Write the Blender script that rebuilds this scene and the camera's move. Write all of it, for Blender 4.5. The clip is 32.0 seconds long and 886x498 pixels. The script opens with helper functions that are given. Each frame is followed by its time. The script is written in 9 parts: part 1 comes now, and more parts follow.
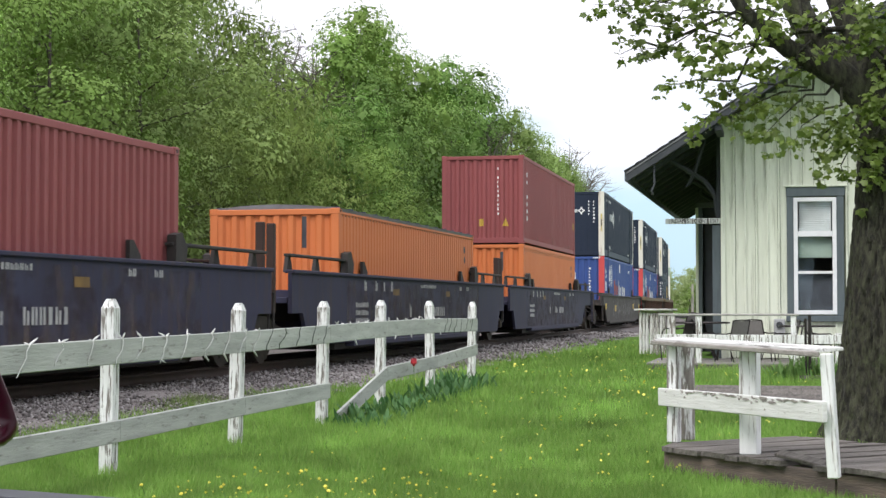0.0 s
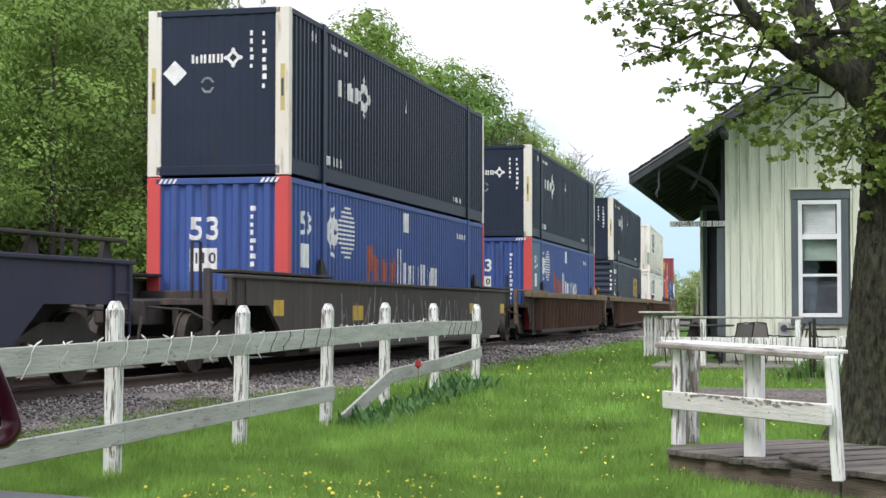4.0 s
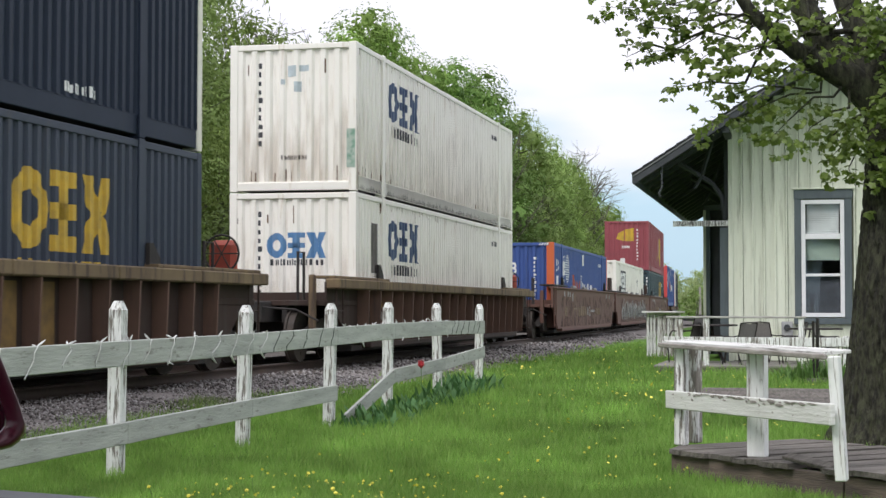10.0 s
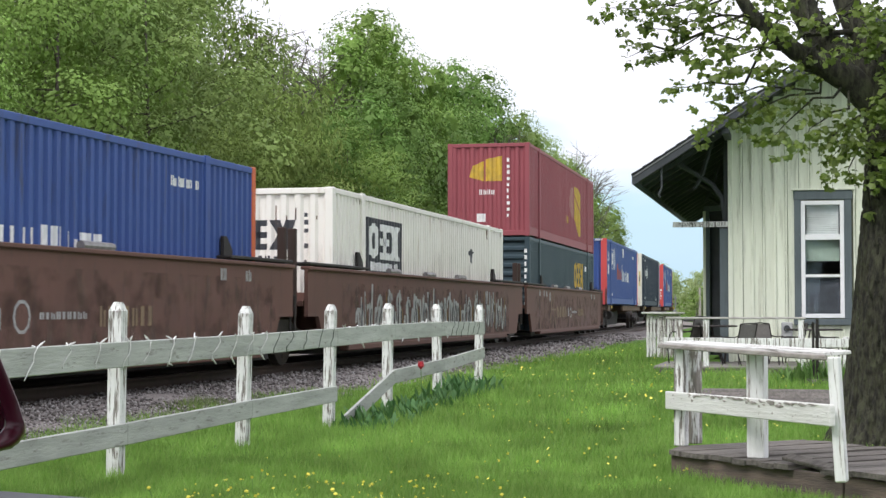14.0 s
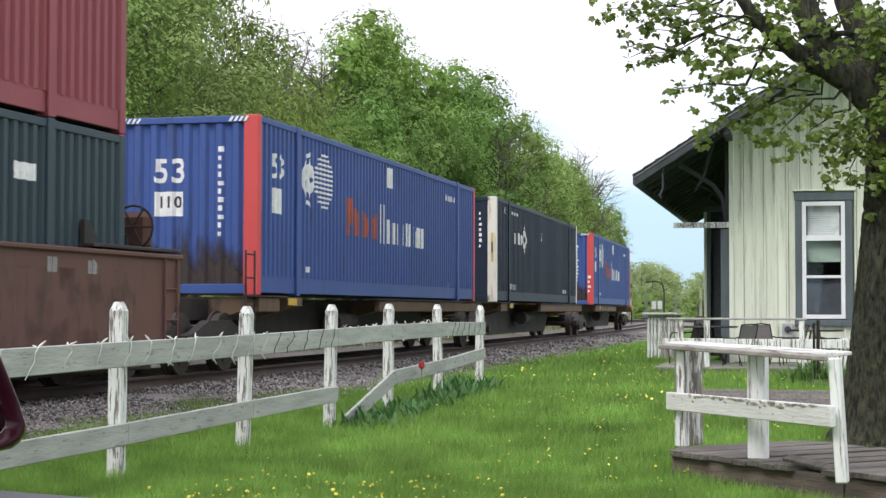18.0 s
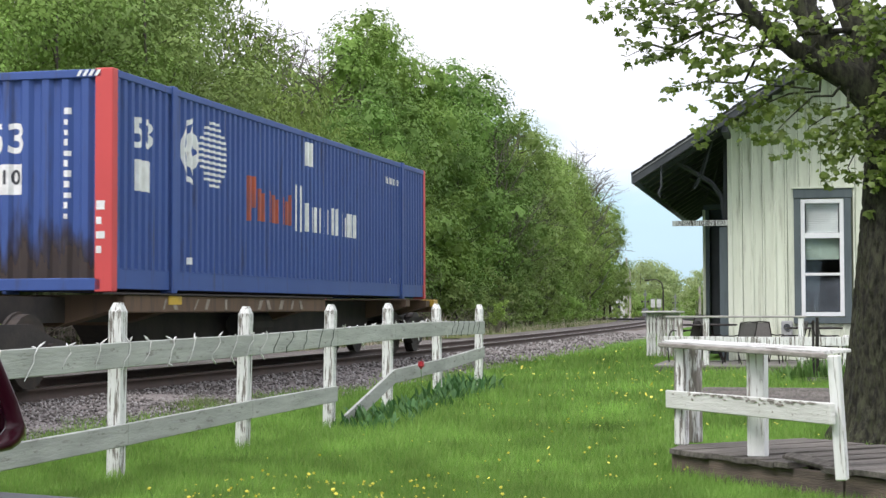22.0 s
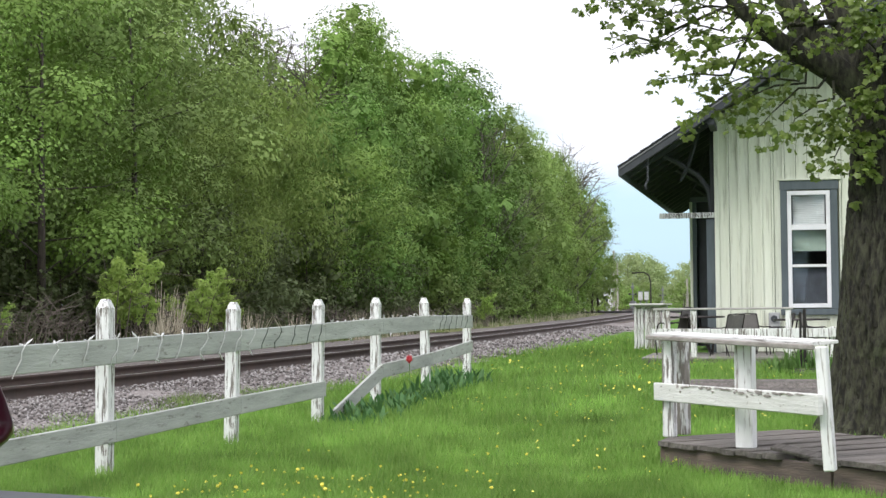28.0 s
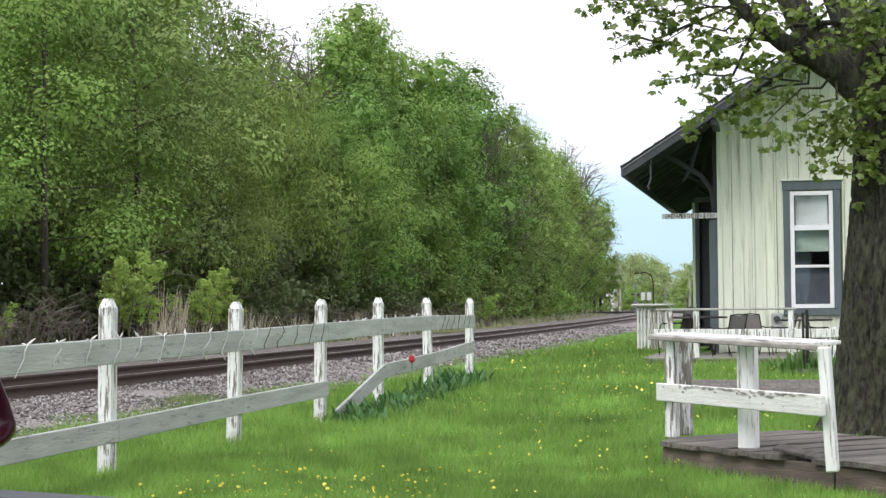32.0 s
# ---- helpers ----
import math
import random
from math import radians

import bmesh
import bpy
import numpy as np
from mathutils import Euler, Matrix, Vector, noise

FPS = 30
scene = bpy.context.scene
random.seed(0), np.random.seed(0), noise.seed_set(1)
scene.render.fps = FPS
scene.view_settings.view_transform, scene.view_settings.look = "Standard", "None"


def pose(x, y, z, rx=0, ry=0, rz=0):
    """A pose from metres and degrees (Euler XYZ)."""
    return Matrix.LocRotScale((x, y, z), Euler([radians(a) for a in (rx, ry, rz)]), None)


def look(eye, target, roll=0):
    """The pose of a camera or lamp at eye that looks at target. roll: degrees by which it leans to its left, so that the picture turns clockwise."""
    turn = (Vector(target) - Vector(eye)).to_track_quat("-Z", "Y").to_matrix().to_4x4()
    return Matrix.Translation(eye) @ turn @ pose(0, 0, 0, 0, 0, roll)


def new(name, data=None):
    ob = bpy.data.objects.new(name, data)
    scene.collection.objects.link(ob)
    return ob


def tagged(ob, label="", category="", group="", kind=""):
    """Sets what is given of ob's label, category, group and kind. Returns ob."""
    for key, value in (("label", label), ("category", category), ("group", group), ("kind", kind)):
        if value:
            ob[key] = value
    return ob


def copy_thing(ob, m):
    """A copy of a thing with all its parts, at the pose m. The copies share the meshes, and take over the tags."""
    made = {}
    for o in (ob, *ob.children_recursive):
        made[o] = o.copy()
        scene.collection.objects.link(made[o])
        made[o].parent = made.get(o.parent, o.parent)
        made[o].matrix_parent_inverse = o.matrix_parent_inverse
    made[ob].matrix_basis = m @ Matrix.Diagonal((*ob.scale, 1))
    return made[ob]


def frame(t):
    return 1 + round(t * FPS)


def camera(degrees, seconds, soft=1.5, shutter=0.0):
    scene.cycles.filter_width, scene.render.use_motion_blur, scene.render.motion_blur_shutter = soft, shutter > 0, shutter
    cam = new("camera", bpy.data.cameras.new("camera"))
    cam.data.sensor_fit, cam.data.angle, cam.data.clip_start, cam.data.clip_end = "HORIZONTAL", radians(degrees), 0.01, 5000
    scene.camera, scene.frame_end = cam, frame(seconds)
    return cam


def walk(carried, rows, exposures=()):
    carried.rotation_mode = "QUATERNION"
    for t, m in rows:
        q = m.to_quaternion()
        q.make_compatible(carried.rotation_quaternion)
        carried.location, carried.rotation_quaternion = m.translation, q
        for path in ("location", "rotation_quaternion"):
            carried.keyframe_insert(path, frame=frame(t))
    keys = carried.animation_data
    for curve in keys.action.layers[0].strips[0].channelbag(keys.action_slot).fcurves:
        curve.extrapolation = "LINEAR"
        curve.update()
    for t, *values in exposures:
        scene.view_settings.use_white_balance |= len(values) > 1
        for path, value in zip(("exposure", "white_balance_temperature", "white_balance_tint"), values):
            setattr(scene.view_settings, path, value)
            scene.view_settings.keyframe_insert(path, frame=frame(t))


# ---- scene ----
# ---------------------------------------------------------------- camera
# seconds, tilt up, turn to the left, lean: a hand-held camera that stays in one place
EYE = (0.0, 0.0, 1.25)
VIEW = (
    (0.0, 2.055, 15.845, -0.012), (0.5, 2.082, 15.846, 0.016), (1.0, 2.117, 15.875, 0.076), (1.5, 2.115, 15.875, 0.019),
    (2.0, 2.116, 15.973, 0.091), (2.5, 2.098, 16.031, 0.065), (3.0, 2.128, 16.027, 0.064), (3.5, 2.142, 15.991, 0.028),
    (5.5, 2.135, 16.044, 0.169), (6.0, 2.123, 16.039, 0.185), (6.5, 2.134, 16.017, 0.184), (7.0, 2.123, 16.028, 0.096),
    (7.5, 2.13, 16.032, 0.156), (8.0, 2.121, 16.09, 0.081), (8.5, 2.147, 16.067, 0.113), (9.0, 2.114, 16.059, 0.0),
    (9.5, 2.109, 16.073, -0.038), (10.0, 2.136, 16.106, 0.037), (10.5, 2.127, 16.1, 0.062), (11.0, 2.135, 16.062, 0.031),
    (11.5, 2.139, 16.055, 0.002), (12.0, 2.199, 16.098, -0.002), (12.5, 2.145, 16.12, 0.011), (13.0, 2.145, 16.139, 0.109),
    (13.5, 2.149, 16.123, 0.09), (14.0, 2.169, 16.099, 0.019), (14.5, 2.154, 16.101, 0.079), (16.5, 2.146, 16.09, 0.034),
    (17.0, 2.148, 16.12, 0.077), (17.5, 2.171, 16.113, -0.006), (18.0, 2.181, 16.131, 0.108), (18.5, 2.185, 16.183, 0.073),
    (19.0, 2.144, 16.185, -0.004), (19.5, 2.163, 16.208, -0.036), (20.0, 2.202, 16.257, -0.085), (20.5, 2.212, 16.267, -0.207),
    (21.0, 2.255, 16.219, -0.246), (21.5, 2.17, 16.12, -0.114), (22.0, 2.154, 16.091, -0.159), (22.5, 2.144, 16.135, -0.177),
    (23.0, 2.107, 16.152, -0.183), (23.5, 2.066, 16.134, -0.074), (24.0, 2.107, 16.057, -0.182), (24.5, 2.134, 16.064, -0.368),
    (25.0, 2.059, 16.04, -0.416), (25.5, 2.072, 16.009, -0.377), (27.5, 1.977, 15.643, -0.62), (28.0, 1.943, 15.644, -0.578),
    (28.5, 1.944, 15.645, -0.541), (29.0, 1.967, 15.646, -0.633), (29.5, 1.986, 15.675, -0.702), (30.0, 1.943, 15.674, -0.617),
    (30.5, 1.953, 15.69, -0.592), (31.0, 1.926, 15.706, -0.552), (31.5, 1.936, 15.709, -0.497), (32.0, 1.946, 15.737, -0.511),
)
cam = camera(30.73, 32.0, soft=1.45, shutter=0.1)


def aim(tilt, turn, lean):
    return pose(*EYE, 90 + tilt, 0, turn) @ pose(0, 0, 0, 0, 0, lean)


# the picture darkens a little while pale wagons fill it
EXPOSURE = ((0, 0.17), (2, 0.14), (3.5, 0.14), (5, 0.21), (8.5, 0.22), (9.5, 0.06), (10.5, -0.11), (12.2, -0.13), (12.8, 0.04), (14, 0.12), (17, 0.14), (19.5, 0.16), (21, 0.17), (25, 0.17), (28, 0.2), (32, 0.2))
walk(cam, [(t, aim(a, b, c)) for t, a, b, c in VIEW], EXPOSURE)

# ---------------------------------------------------------------- light
SUN_AZ, SUN_EL = 207.0, 50.0
world = bpy.data.worlds.new("sky")
scene.world = world
world.use_nodes = True
wn, wl = world.node_tree.nodes, world.node_tree.links
wn.clear()
sky = wn.new("ShaderNodeTexSky")
sky.sky_type = "NISHITA"
sky.sun_disc = False
sky.sun_elevation = radians(SUN_EL)
sky.sun_rotation = radians(SUN_AZ)
sky.air_density, sky.dust_density = 1.2, 2.5
skyb = wn.new("ShaderNodeBackground")
skyb.inputs["Strength"].default_value = 0.13
cloudb = wn.new("ShaderNodeBackground")
cloudb.inputs["Color"].default_value = (0.93, 0.96, 1.0, 1)
tc = wn.new("ShaderNodeTexCoord")
mp = wn.new("ShaderNodeMapping")
mp.inputs["Scale"].default_value = (3.0, 3.0, 13.0)
mp.inputs["Location"].default_value = (0.35, 0.1, 0.2)
cl = wn.new("ShaderNodeTexNoise")
cl.inputs["Scale"].default_value = 1.3
cl.inputs["Detail"].default_value = 6.0
cl.inputs["Roughness"].default_value = 0.5
cr = wn.new("ShaderNodeMapRange")
cr.inputs["From Min"].default_value = 0.40
cr.inputs["From Max"].default_value = 0.60
cr.inputs["To Min"].default_value = 0.92
cr.inputs["To Max"].default_value = 1.0
mixs = wn.new("ShaderNodeMixShader")
wo = wn.new("ShaderNodeOutputWorld")
wl.new(tc.outputs["Generated"], mp.inputs["Vector"])
wl.new(mp.outputs[0], cl.inputs["Vector"])
# the cloud cover thins out towards the horizon
sep = wn.new("ShaderNodeSeparateXYZ")
low = wn.new("ShaderNodeMapRange")
low.inputs["From Min"].default_value, low.inputs["From Max"].default_value = 0.02, 0.15
low.inputs["To Min"].default_value, low.inputs["To Max"].default_value = -0.03, 0.02
add = wn.new("ShaderNodeMath")
wl.new(tc.outputs["Generated"], sep.inputs[0])
wl.new(sep.outputs["Z"], low.inputs["Value"])
wl.new(low.outputs[0], add.inputs[0])
wl.new(cl.outputs["Fac"], add.inputs[1])
wl.new(add.outputs[0], cr.inputs["Value"])
wl.new(sky.outputs[0], skyb.inputs["Color"])
wl.new(cr.outputs[0], mixs.inputs["Fac"])
wl.new(skyb.outputs[0], mixs.inputs[1])
wl.new(cloudb.outputs[0], mixs.inputs[2])
# thin cloud lets a pale blue through in places
thin = wn.new("ShaderNodeTexNoise")
thin.inputs["Scale"].default_value = 2.3
thin.inputs["Detail"].default_value = 4.0
mp2 = wn.new("ShaderNodeMapping")
mp2.inputs["Scale"].default_value = (1.6, 1.6, 6.0)
mp2.inputs["Location"].default_value = (0.2, 0.55, 0.0)
low2 = wn.new("ShaderNodeMapRange")
low2.inputs["From Min"].default_value, low2.inputs["From Max"].default_value = 0.06, 0.17
low2.inputs["To Min"].default_value, low2.inputs["To Max"].default_value = 0.20, -0.05
add2 = wn.new("ShaderNodeMath")
ramp = wn.new("ShaderNodeMapRange")
ramp.inputs["From Min"].default_value, ramp.inputs["From Max"].default_value = 0.50, 0.74
mixc = wn.new("ShaderNodeMix")
mixc.data_type = "RGBA"
mixc.inputs[6].default_value = (0.965, 0.952, 1.03, 1)
mixc.inputs[7].default_value = (0.54, 0.73, 0.87, 1)
wl.new(tc.outputs["Generated"], mp2.inputs["Vector"])
wl.new(mp2.outputs[0], thin.inputs["Vector"])
wl.new(sep.outputs["Z"], low2.inputs["Value"])
wl.new(low2.outputs[0], add2.inputs[0])
wl.new(thin.outputs["Fac"], add2.inputs[1])
wl.new(add2.outputs[0], ramp.inputs["Value"])
wl.new(ramp.outputs[0], mixc.inputs[0])
wl.new(mixc.outputs[2], cloudb.inputs["Color"])
wl.new(mixs.outputs[0], wo.inputs["Surface"])
# an overcast sky is brightest overhead
dome = wn.new("ShaderNodeMapRange")
dome.inputs["From Min"].default_value, dome.inputs["From Max"].default_value = 0.05, 1.0
dome.inputs["To Min"].default_value, dome.inputs["To Max"].default_value = 1.12, 1.6
wl.new(sep.outputs["Z"], dome.inputs["Value"])
wl.new(dome.outputs[0], cloudb.inputs["Strength"])

sun = new("sun", bpy.data.lights.new("sun", "SUN"))
sun.data.energy = 2.0
sun.data.angle = radians(28)
sun.data.color = (1.0, 0.965, 0.95)
_az, _el = radians(SUN_AZ), radians(SUN_EL)
_to = Vector((math.sin(_az) * math.cos(_el), math.cos(_az) * math.cos(_el), math.sin(_el)))
sun.matrix_world = look(_to * 60, (0, 0, 0))

# ---------------------------------------------------------------- mesh tools


class MB:
    """Gathers vertices and faces of one mesh."""

    def __init__(self):
        self.v, self.f = [], []

    def add(self, verts, faces):
        n = len(self.v)
        self.v.extend(verts)
        self.f.extend([tuple(i + n for i in q) for q in faces])
        return self

    def box(self, x0, x1, y0, y1, z0, z1, c=0.0, m=None):
        """A box; c chamfers its edges."""
        if c <= 0:
            vs = [(x, y, z) for z in (z0, z1) for y in (y0, y1) for x in (x0, x1)]
            fs = [(0, 2, 3, 1), (4, 5, 7, 6), (0, 1, 5, 4), (2, 6, 7, 3), (0, 4, 6, 2), (1, 3, 7, 5)]
        else:
            vs, fs = [], []
            key = {}
            for iz, z in enumerate((z0, z1)):
                for iy, y in enumerate((y0, y1)):
                    for ix, x in enumerate((x0, x1)):
                        sx, sy, sz = (c, -c)[ix], (c, -c)[iy], (c, -c)[iz]
                        for a, p in enumerate(((x, y + sy, z + sz), (x + sx, y, z + sz), (x + sx, y + sy, z))):
                            key[ix, iy, iz, a] = len(vs)
                            vs.append(p)
            k = lambda ix, iy, iz, a: key[ix, iy, iz, a]
            for s in (0, 1):
                q = [k(s, 0, 0, 0), k(s, 1, 0, 0), k(s, 1, 1, 0), k(s, 0, 1, 0)]
                fs.append(q if s else q[::-1])
                q = [k(0, s, 0, 1), k(1, s, 0, 1), k(1, s, 1, 1), k(0, s, 1, 1)]
                fs.append(q[::-1] if s else q)
                q = [k(0, 0, s, 2), k(1, 0, s, 2), k(1, 1, s, 2), k(0, 1, s, 2)]
                fs.append(q if s else q[::-1])
            for a in (0, 1):
                for b in (0, 1):
                    fs.append((k(a, b, 0, 0), k(a, b, 0, 1), k(a, b, 1, 1), k(a, b, 1, 0)))
                    fs.append((k(a, 0, b, 0), k(a, 0, b, 2), k(a, 1, b, 2), k(a, 1, b, 0)))
                    fs.append((k(0, a, b, 1), k(0, a, b, 2), k(1, a, b, 2), k(1, a, b, 1)))
                    for d in (0, 1):
                        fs.append((k(a, b, d, 0), k(a, b, d, 1), k(a, b, d, 2)))
        if m is not None:
            vs = [tuple(m @ Vector(p)) for p in vs]
        return self.add(vs, fs)

    def tube(self, p0, p1, r0, r1=None, n=10, caps=True):
        p0, p1 = Vector(p0), Vector(p1)
        r1 = r0 if r1 is None else r1
        ax = (p1 - p0).normalized()
        u = ax.orthogonal().normalized()
        w = ax.cross(u)
        vs = []
        for p, r in ((p0, r0), (p1, r1)):
            for i in range(n):
                a = 2 * math.pi * i / n
                vs.append(tuple(p + r * (math.cos(a) * u + math.sin(a) * w)))
        fs = [(i, (i + 1) % n, n + (i + 1) % n, n + i) for i in range(n)]
        if caps:
            fs += [tuple(range(n))[::-1], tuple(range(n, 2 * n))]
        return self.add(vs, fs)

    def path(self, pts, rs, n=8):
        """A tapering tube along points."""
        pts = [Vector(p) for p in pts]
        vs, fs = [], []
        u = None
        for i, p in enumerate(pts):
            d = (pts[min(i + 1, len(pts) - 1)] - pts[max(i - 1, 0)]).normalized()
            u = d.orthogonal().normalized() if u is None else (u - d * u.dot(d)).normalized()
            w = d.cross(u)
            for j in range(n):
                a = 2 * math.pi * j / n
                vs.append(tuple(p + rs[i] * (math.cos(a) * u + math.sin(a) * w)))
            if i:
                b = (i - 1) * n
                fs += [(b + j, b + (j + 1) % n, b + n + (j + 1) % n, b + n + j) for j in range(n)]
        fs += [tuple(range(n))[::-1], tuple(range((len(pts) - 1) * n, len(pts) * n))]
        return self.add(vs, fs)

    def prism(self, prof, a0, a1, axis="y"):
        """A 2D outline drawn out along an axis: y: (x, z); x: (y, z); z: (x, y)."""
        put = {"y": lambda p, a: (p[0], a, p[1]), "x": lambda p, a: (a, p[0], p[1]), "z": lambda p, a: (p[0], p[1], a)}[axis]
        n = len(prof)
        vs = [put(p, a0) for p in prof] + [put(p, a1) for p in prof]
        fs = [(i, (i + 1) % n, n + (i + 1) % n, n + i) for i in range(n)] + [tuple(range(n))[::-1], tuple(range(n, 2 * n))]
        return self.add(vs, fs)

    def mesh(self, name, mat, smooth=False):
        me = bpy.data.meshes.new(name)
        me.from_pydata(self.v, [], self.f)
        bm = bmesh.new()
        bm.from_mesh(me)
        bmesh.ops.recalc_face_normals(bm, faces=bm.faces)
        bm.to_mesh(me)
        bm.free()
        if smooth:
            me.shade_smooth()
        if mat:
            me.materials.append(mat)
        return me


def mesh_np(name, verts, faces, mat, smooth=False):
    """A large mesh from arrays: verts N x 3, faces M x k."""
    me = bpy.data.meshes.new(name)
    nv, nf, k = len(verts), len(faces), faces.shape[1]
    me.vertices.add(nv)
    me.vertices.foreach_set("co", np.ascontiguousarray(verts, dtype=np.float32).ravel())
    me.loops.add(nf * k)
    me.loops.foreach_set("vertex_index", np.ascontiguousarray(faces, dtype=np.int32).ravel())
    me.polygons.add(nf)
    me.polygons.foreach_set("loop_start", np.arange(0, nf * k, k, dtype=np.int32))
    if smooth:
        me.polygons.foreach_set("use_smooth", np.ones(nf, dtype=bool))
    me.update(calc_edges=True)
    me.validate()
    if mat:
        me.materials.append(mat)
    return me


def part(name, mb, mat, parent, label="", m=None, smooth=False):
    """Links one mesh under a thing or a part."""
    me = mb.mesh(name, mat, smooth) if isinstance(mb, MB) else mb
    ob = new(name, me)
    ob.parent = parent
    if m is not None:
        ob.matrix_basis = m
    if label:
        tagged(ob, label)
    return ob


def thing(name, m, label, category, group="", kind=""):
    ob = new(name)
    ob.empty_display_size = 0.2
    ob.matrix_basis = m
    return tagged(ob, label, category, group, kind)


def solid(name, mb, mat, label, category, group="", kind="", m=None, smooth=False):
    """A thing of one mesh."""
    me = mb.mesh(name, mat, smooth) if isinstance(mb, MB) else mb
    ob = new(name, me)
    if m is not None:
        ob.matrix_basis = m
    return tagged(ob, label, category, group, kind)


def write(name, text, size, mat, parent, m, label="", align="CENTER"):
    """Lettering in the built-in font, as a thin mesh."""
    cu = bpy.data.curves.new(name, "FONT")
    cu.body, cu.size, cu.align_x, cu.align_y, cu.extrude = text, size, align, "CENTER", 0.002
    ob = bpy.data.objects.new(name, cu)
    scene.collection.objects.link(ob)
    bpy.context.view_layer.update()
    me = bpy.data.meshes.new_from_object(ob.evaluated_get(bpy.context.evaluated_depsgraph_get()))
    bpy.data.objects.remove(ob)
    me.materials.clear()
    me.materials.append(mat)
    return part(name, me, mat, parent, label, m)


# ---------------------------------------------------------------- materials


def material(name, col, rough=0.6, metal=0.0, col2=None, scale=4.0, fac=0.5, fine=0.0, bump=0.0, bscale=None, detail=6.0,
             stretch=(1, 1, 1), rand=0.0, spec=0.5, stain=None, stain_at=(0.55, 0.7), stain_scale=1.0, stain_stretch=(1, 1, 1)):
    """A surface: two tones mixed by noise, fine grain, a second layer of stains, relief, and a random tone per object."""
    mat = bpy.data.materials.new(name)
    mat.use_nodes = True
    n, l = mat.node_tree.nodes, mat.node_tree.links
    b = n["Principled BSDF"]
    b.inputs["Roughness"].default_value = rough
    b.inputs["Metallic"].default_value = metal
    b.inputs["Specular IOR Level"].default_value = spec
    tcn = n.new("ShaderNodeTexCoord")
    mpn = n.new("ShaderNodeMapping")
    mpn.inputs["Scale"].default_value = stretch
    l.new(tcn.outputs["Object"], mpn.inputs["Vector"])
    nz = n.new("ShaderNodeTexNoise")
    nz.inputs["Scale"].default_value = scale
    nz.inputs["Detail"].default_value = detail
    nz.inputs["Roughness"].default_value = 0.62
    l.new(mpn.outputs[0], nz.inputs["Vector"])
    mr = n.new("ShaderNodeMapRange")
    mr.inputs["From Min"].default_value = 0.5 - 0.25 * fac
    mr.inputs["From Max"].default_value = 0.5 + 0.25 * fac
    l.new(nz.outputs["Fac"], mr.inputs["Value"])
    mx = n.new("ShaderNodeMix")
    mx.data_type = "RGBA"
    c2 = col2 or tuple(0.72 * c for c in col)
    mx.inputs[6].default_value = (*col, 1)
    mx.inputs[7].default_value = (*c2, 1)
    l.new(mr.outputs[0], mx.inputs[0])
    out = mx.outputs[2]
    if stain:
        mp2 = n.new("ShaderNodeMapping")
        mp2.inputs["Scale"].default_value = stain_stretch
        l.new(tcn.outputs["Object"], mp2.inputs["Vector"])
        n2 = n.new("ShaderNodeTexNoise")
        n2.inputs["Scale"].default_value = stain_scale
        n2.inputs["Detail"].default_value = 8
        n2.inputs["Roughness"].default_value = 0.7
        l.new(mp2.outputs[0], n2.inputs["Vector"])
        m2 = n.new("ShaderNodeMapRange")
        m2.inputs["From Min"].default_value, m2.inputs["From Max"].default_value = stain_at
        l.new(n2.outputs["Fac"], m2.inputs["Value"])
        x2 = n.new("ShaderNodeMix")
        x2.data_type = "RGBA"
        l.new(m2.outputs[0], x2.inputs[0])
        l.new(out, x2.inputs[6])
        x2.inputs[7].default_value = (*stain, 1)
        out = x2.outputs[2]
    if rand > 0:
        oi = n.new("ShaderNodeObjectInfo")
        hs = n.new("ShaderNodeHueSaturation")
        mr3 = n.new("ShaderNodeMapRange")
        mr3.inputs["To Min"].default_value, mr3.inputs["To Max"].default_value = 1 - rand, 1 + rand
        l.new(oi.outputs["Random"], mr3.inputs["Value"])
        l.new(mr3.outputs[0], hs.inputs["Value"])
        l.new(out, hs.inputs["Color"])
        out = hs.outputs[0]
    l.new(out, b.inputs["Base Color"])
    if bump > 0:
        nb = n.new("ShaderNodeTexNoise")
        nb.inputs["Scale"].default_value = bscale or scale * 6
        nb.inputs["Detail"].default_value = 5
        l.new(mpn.outputs[0], nb.inputs["Vector"])
        bp = n.new("ShaderNodeBump")
        bp.inputs["Strength"].default_value = bump
        bp.inputs["Distance"].default_value = 0.02
        l.new(nb.outputs["Fac"], bp.inputs["Height"])
        l.new(bp.outputs[0], b.inputs["Normal"])
    return mat


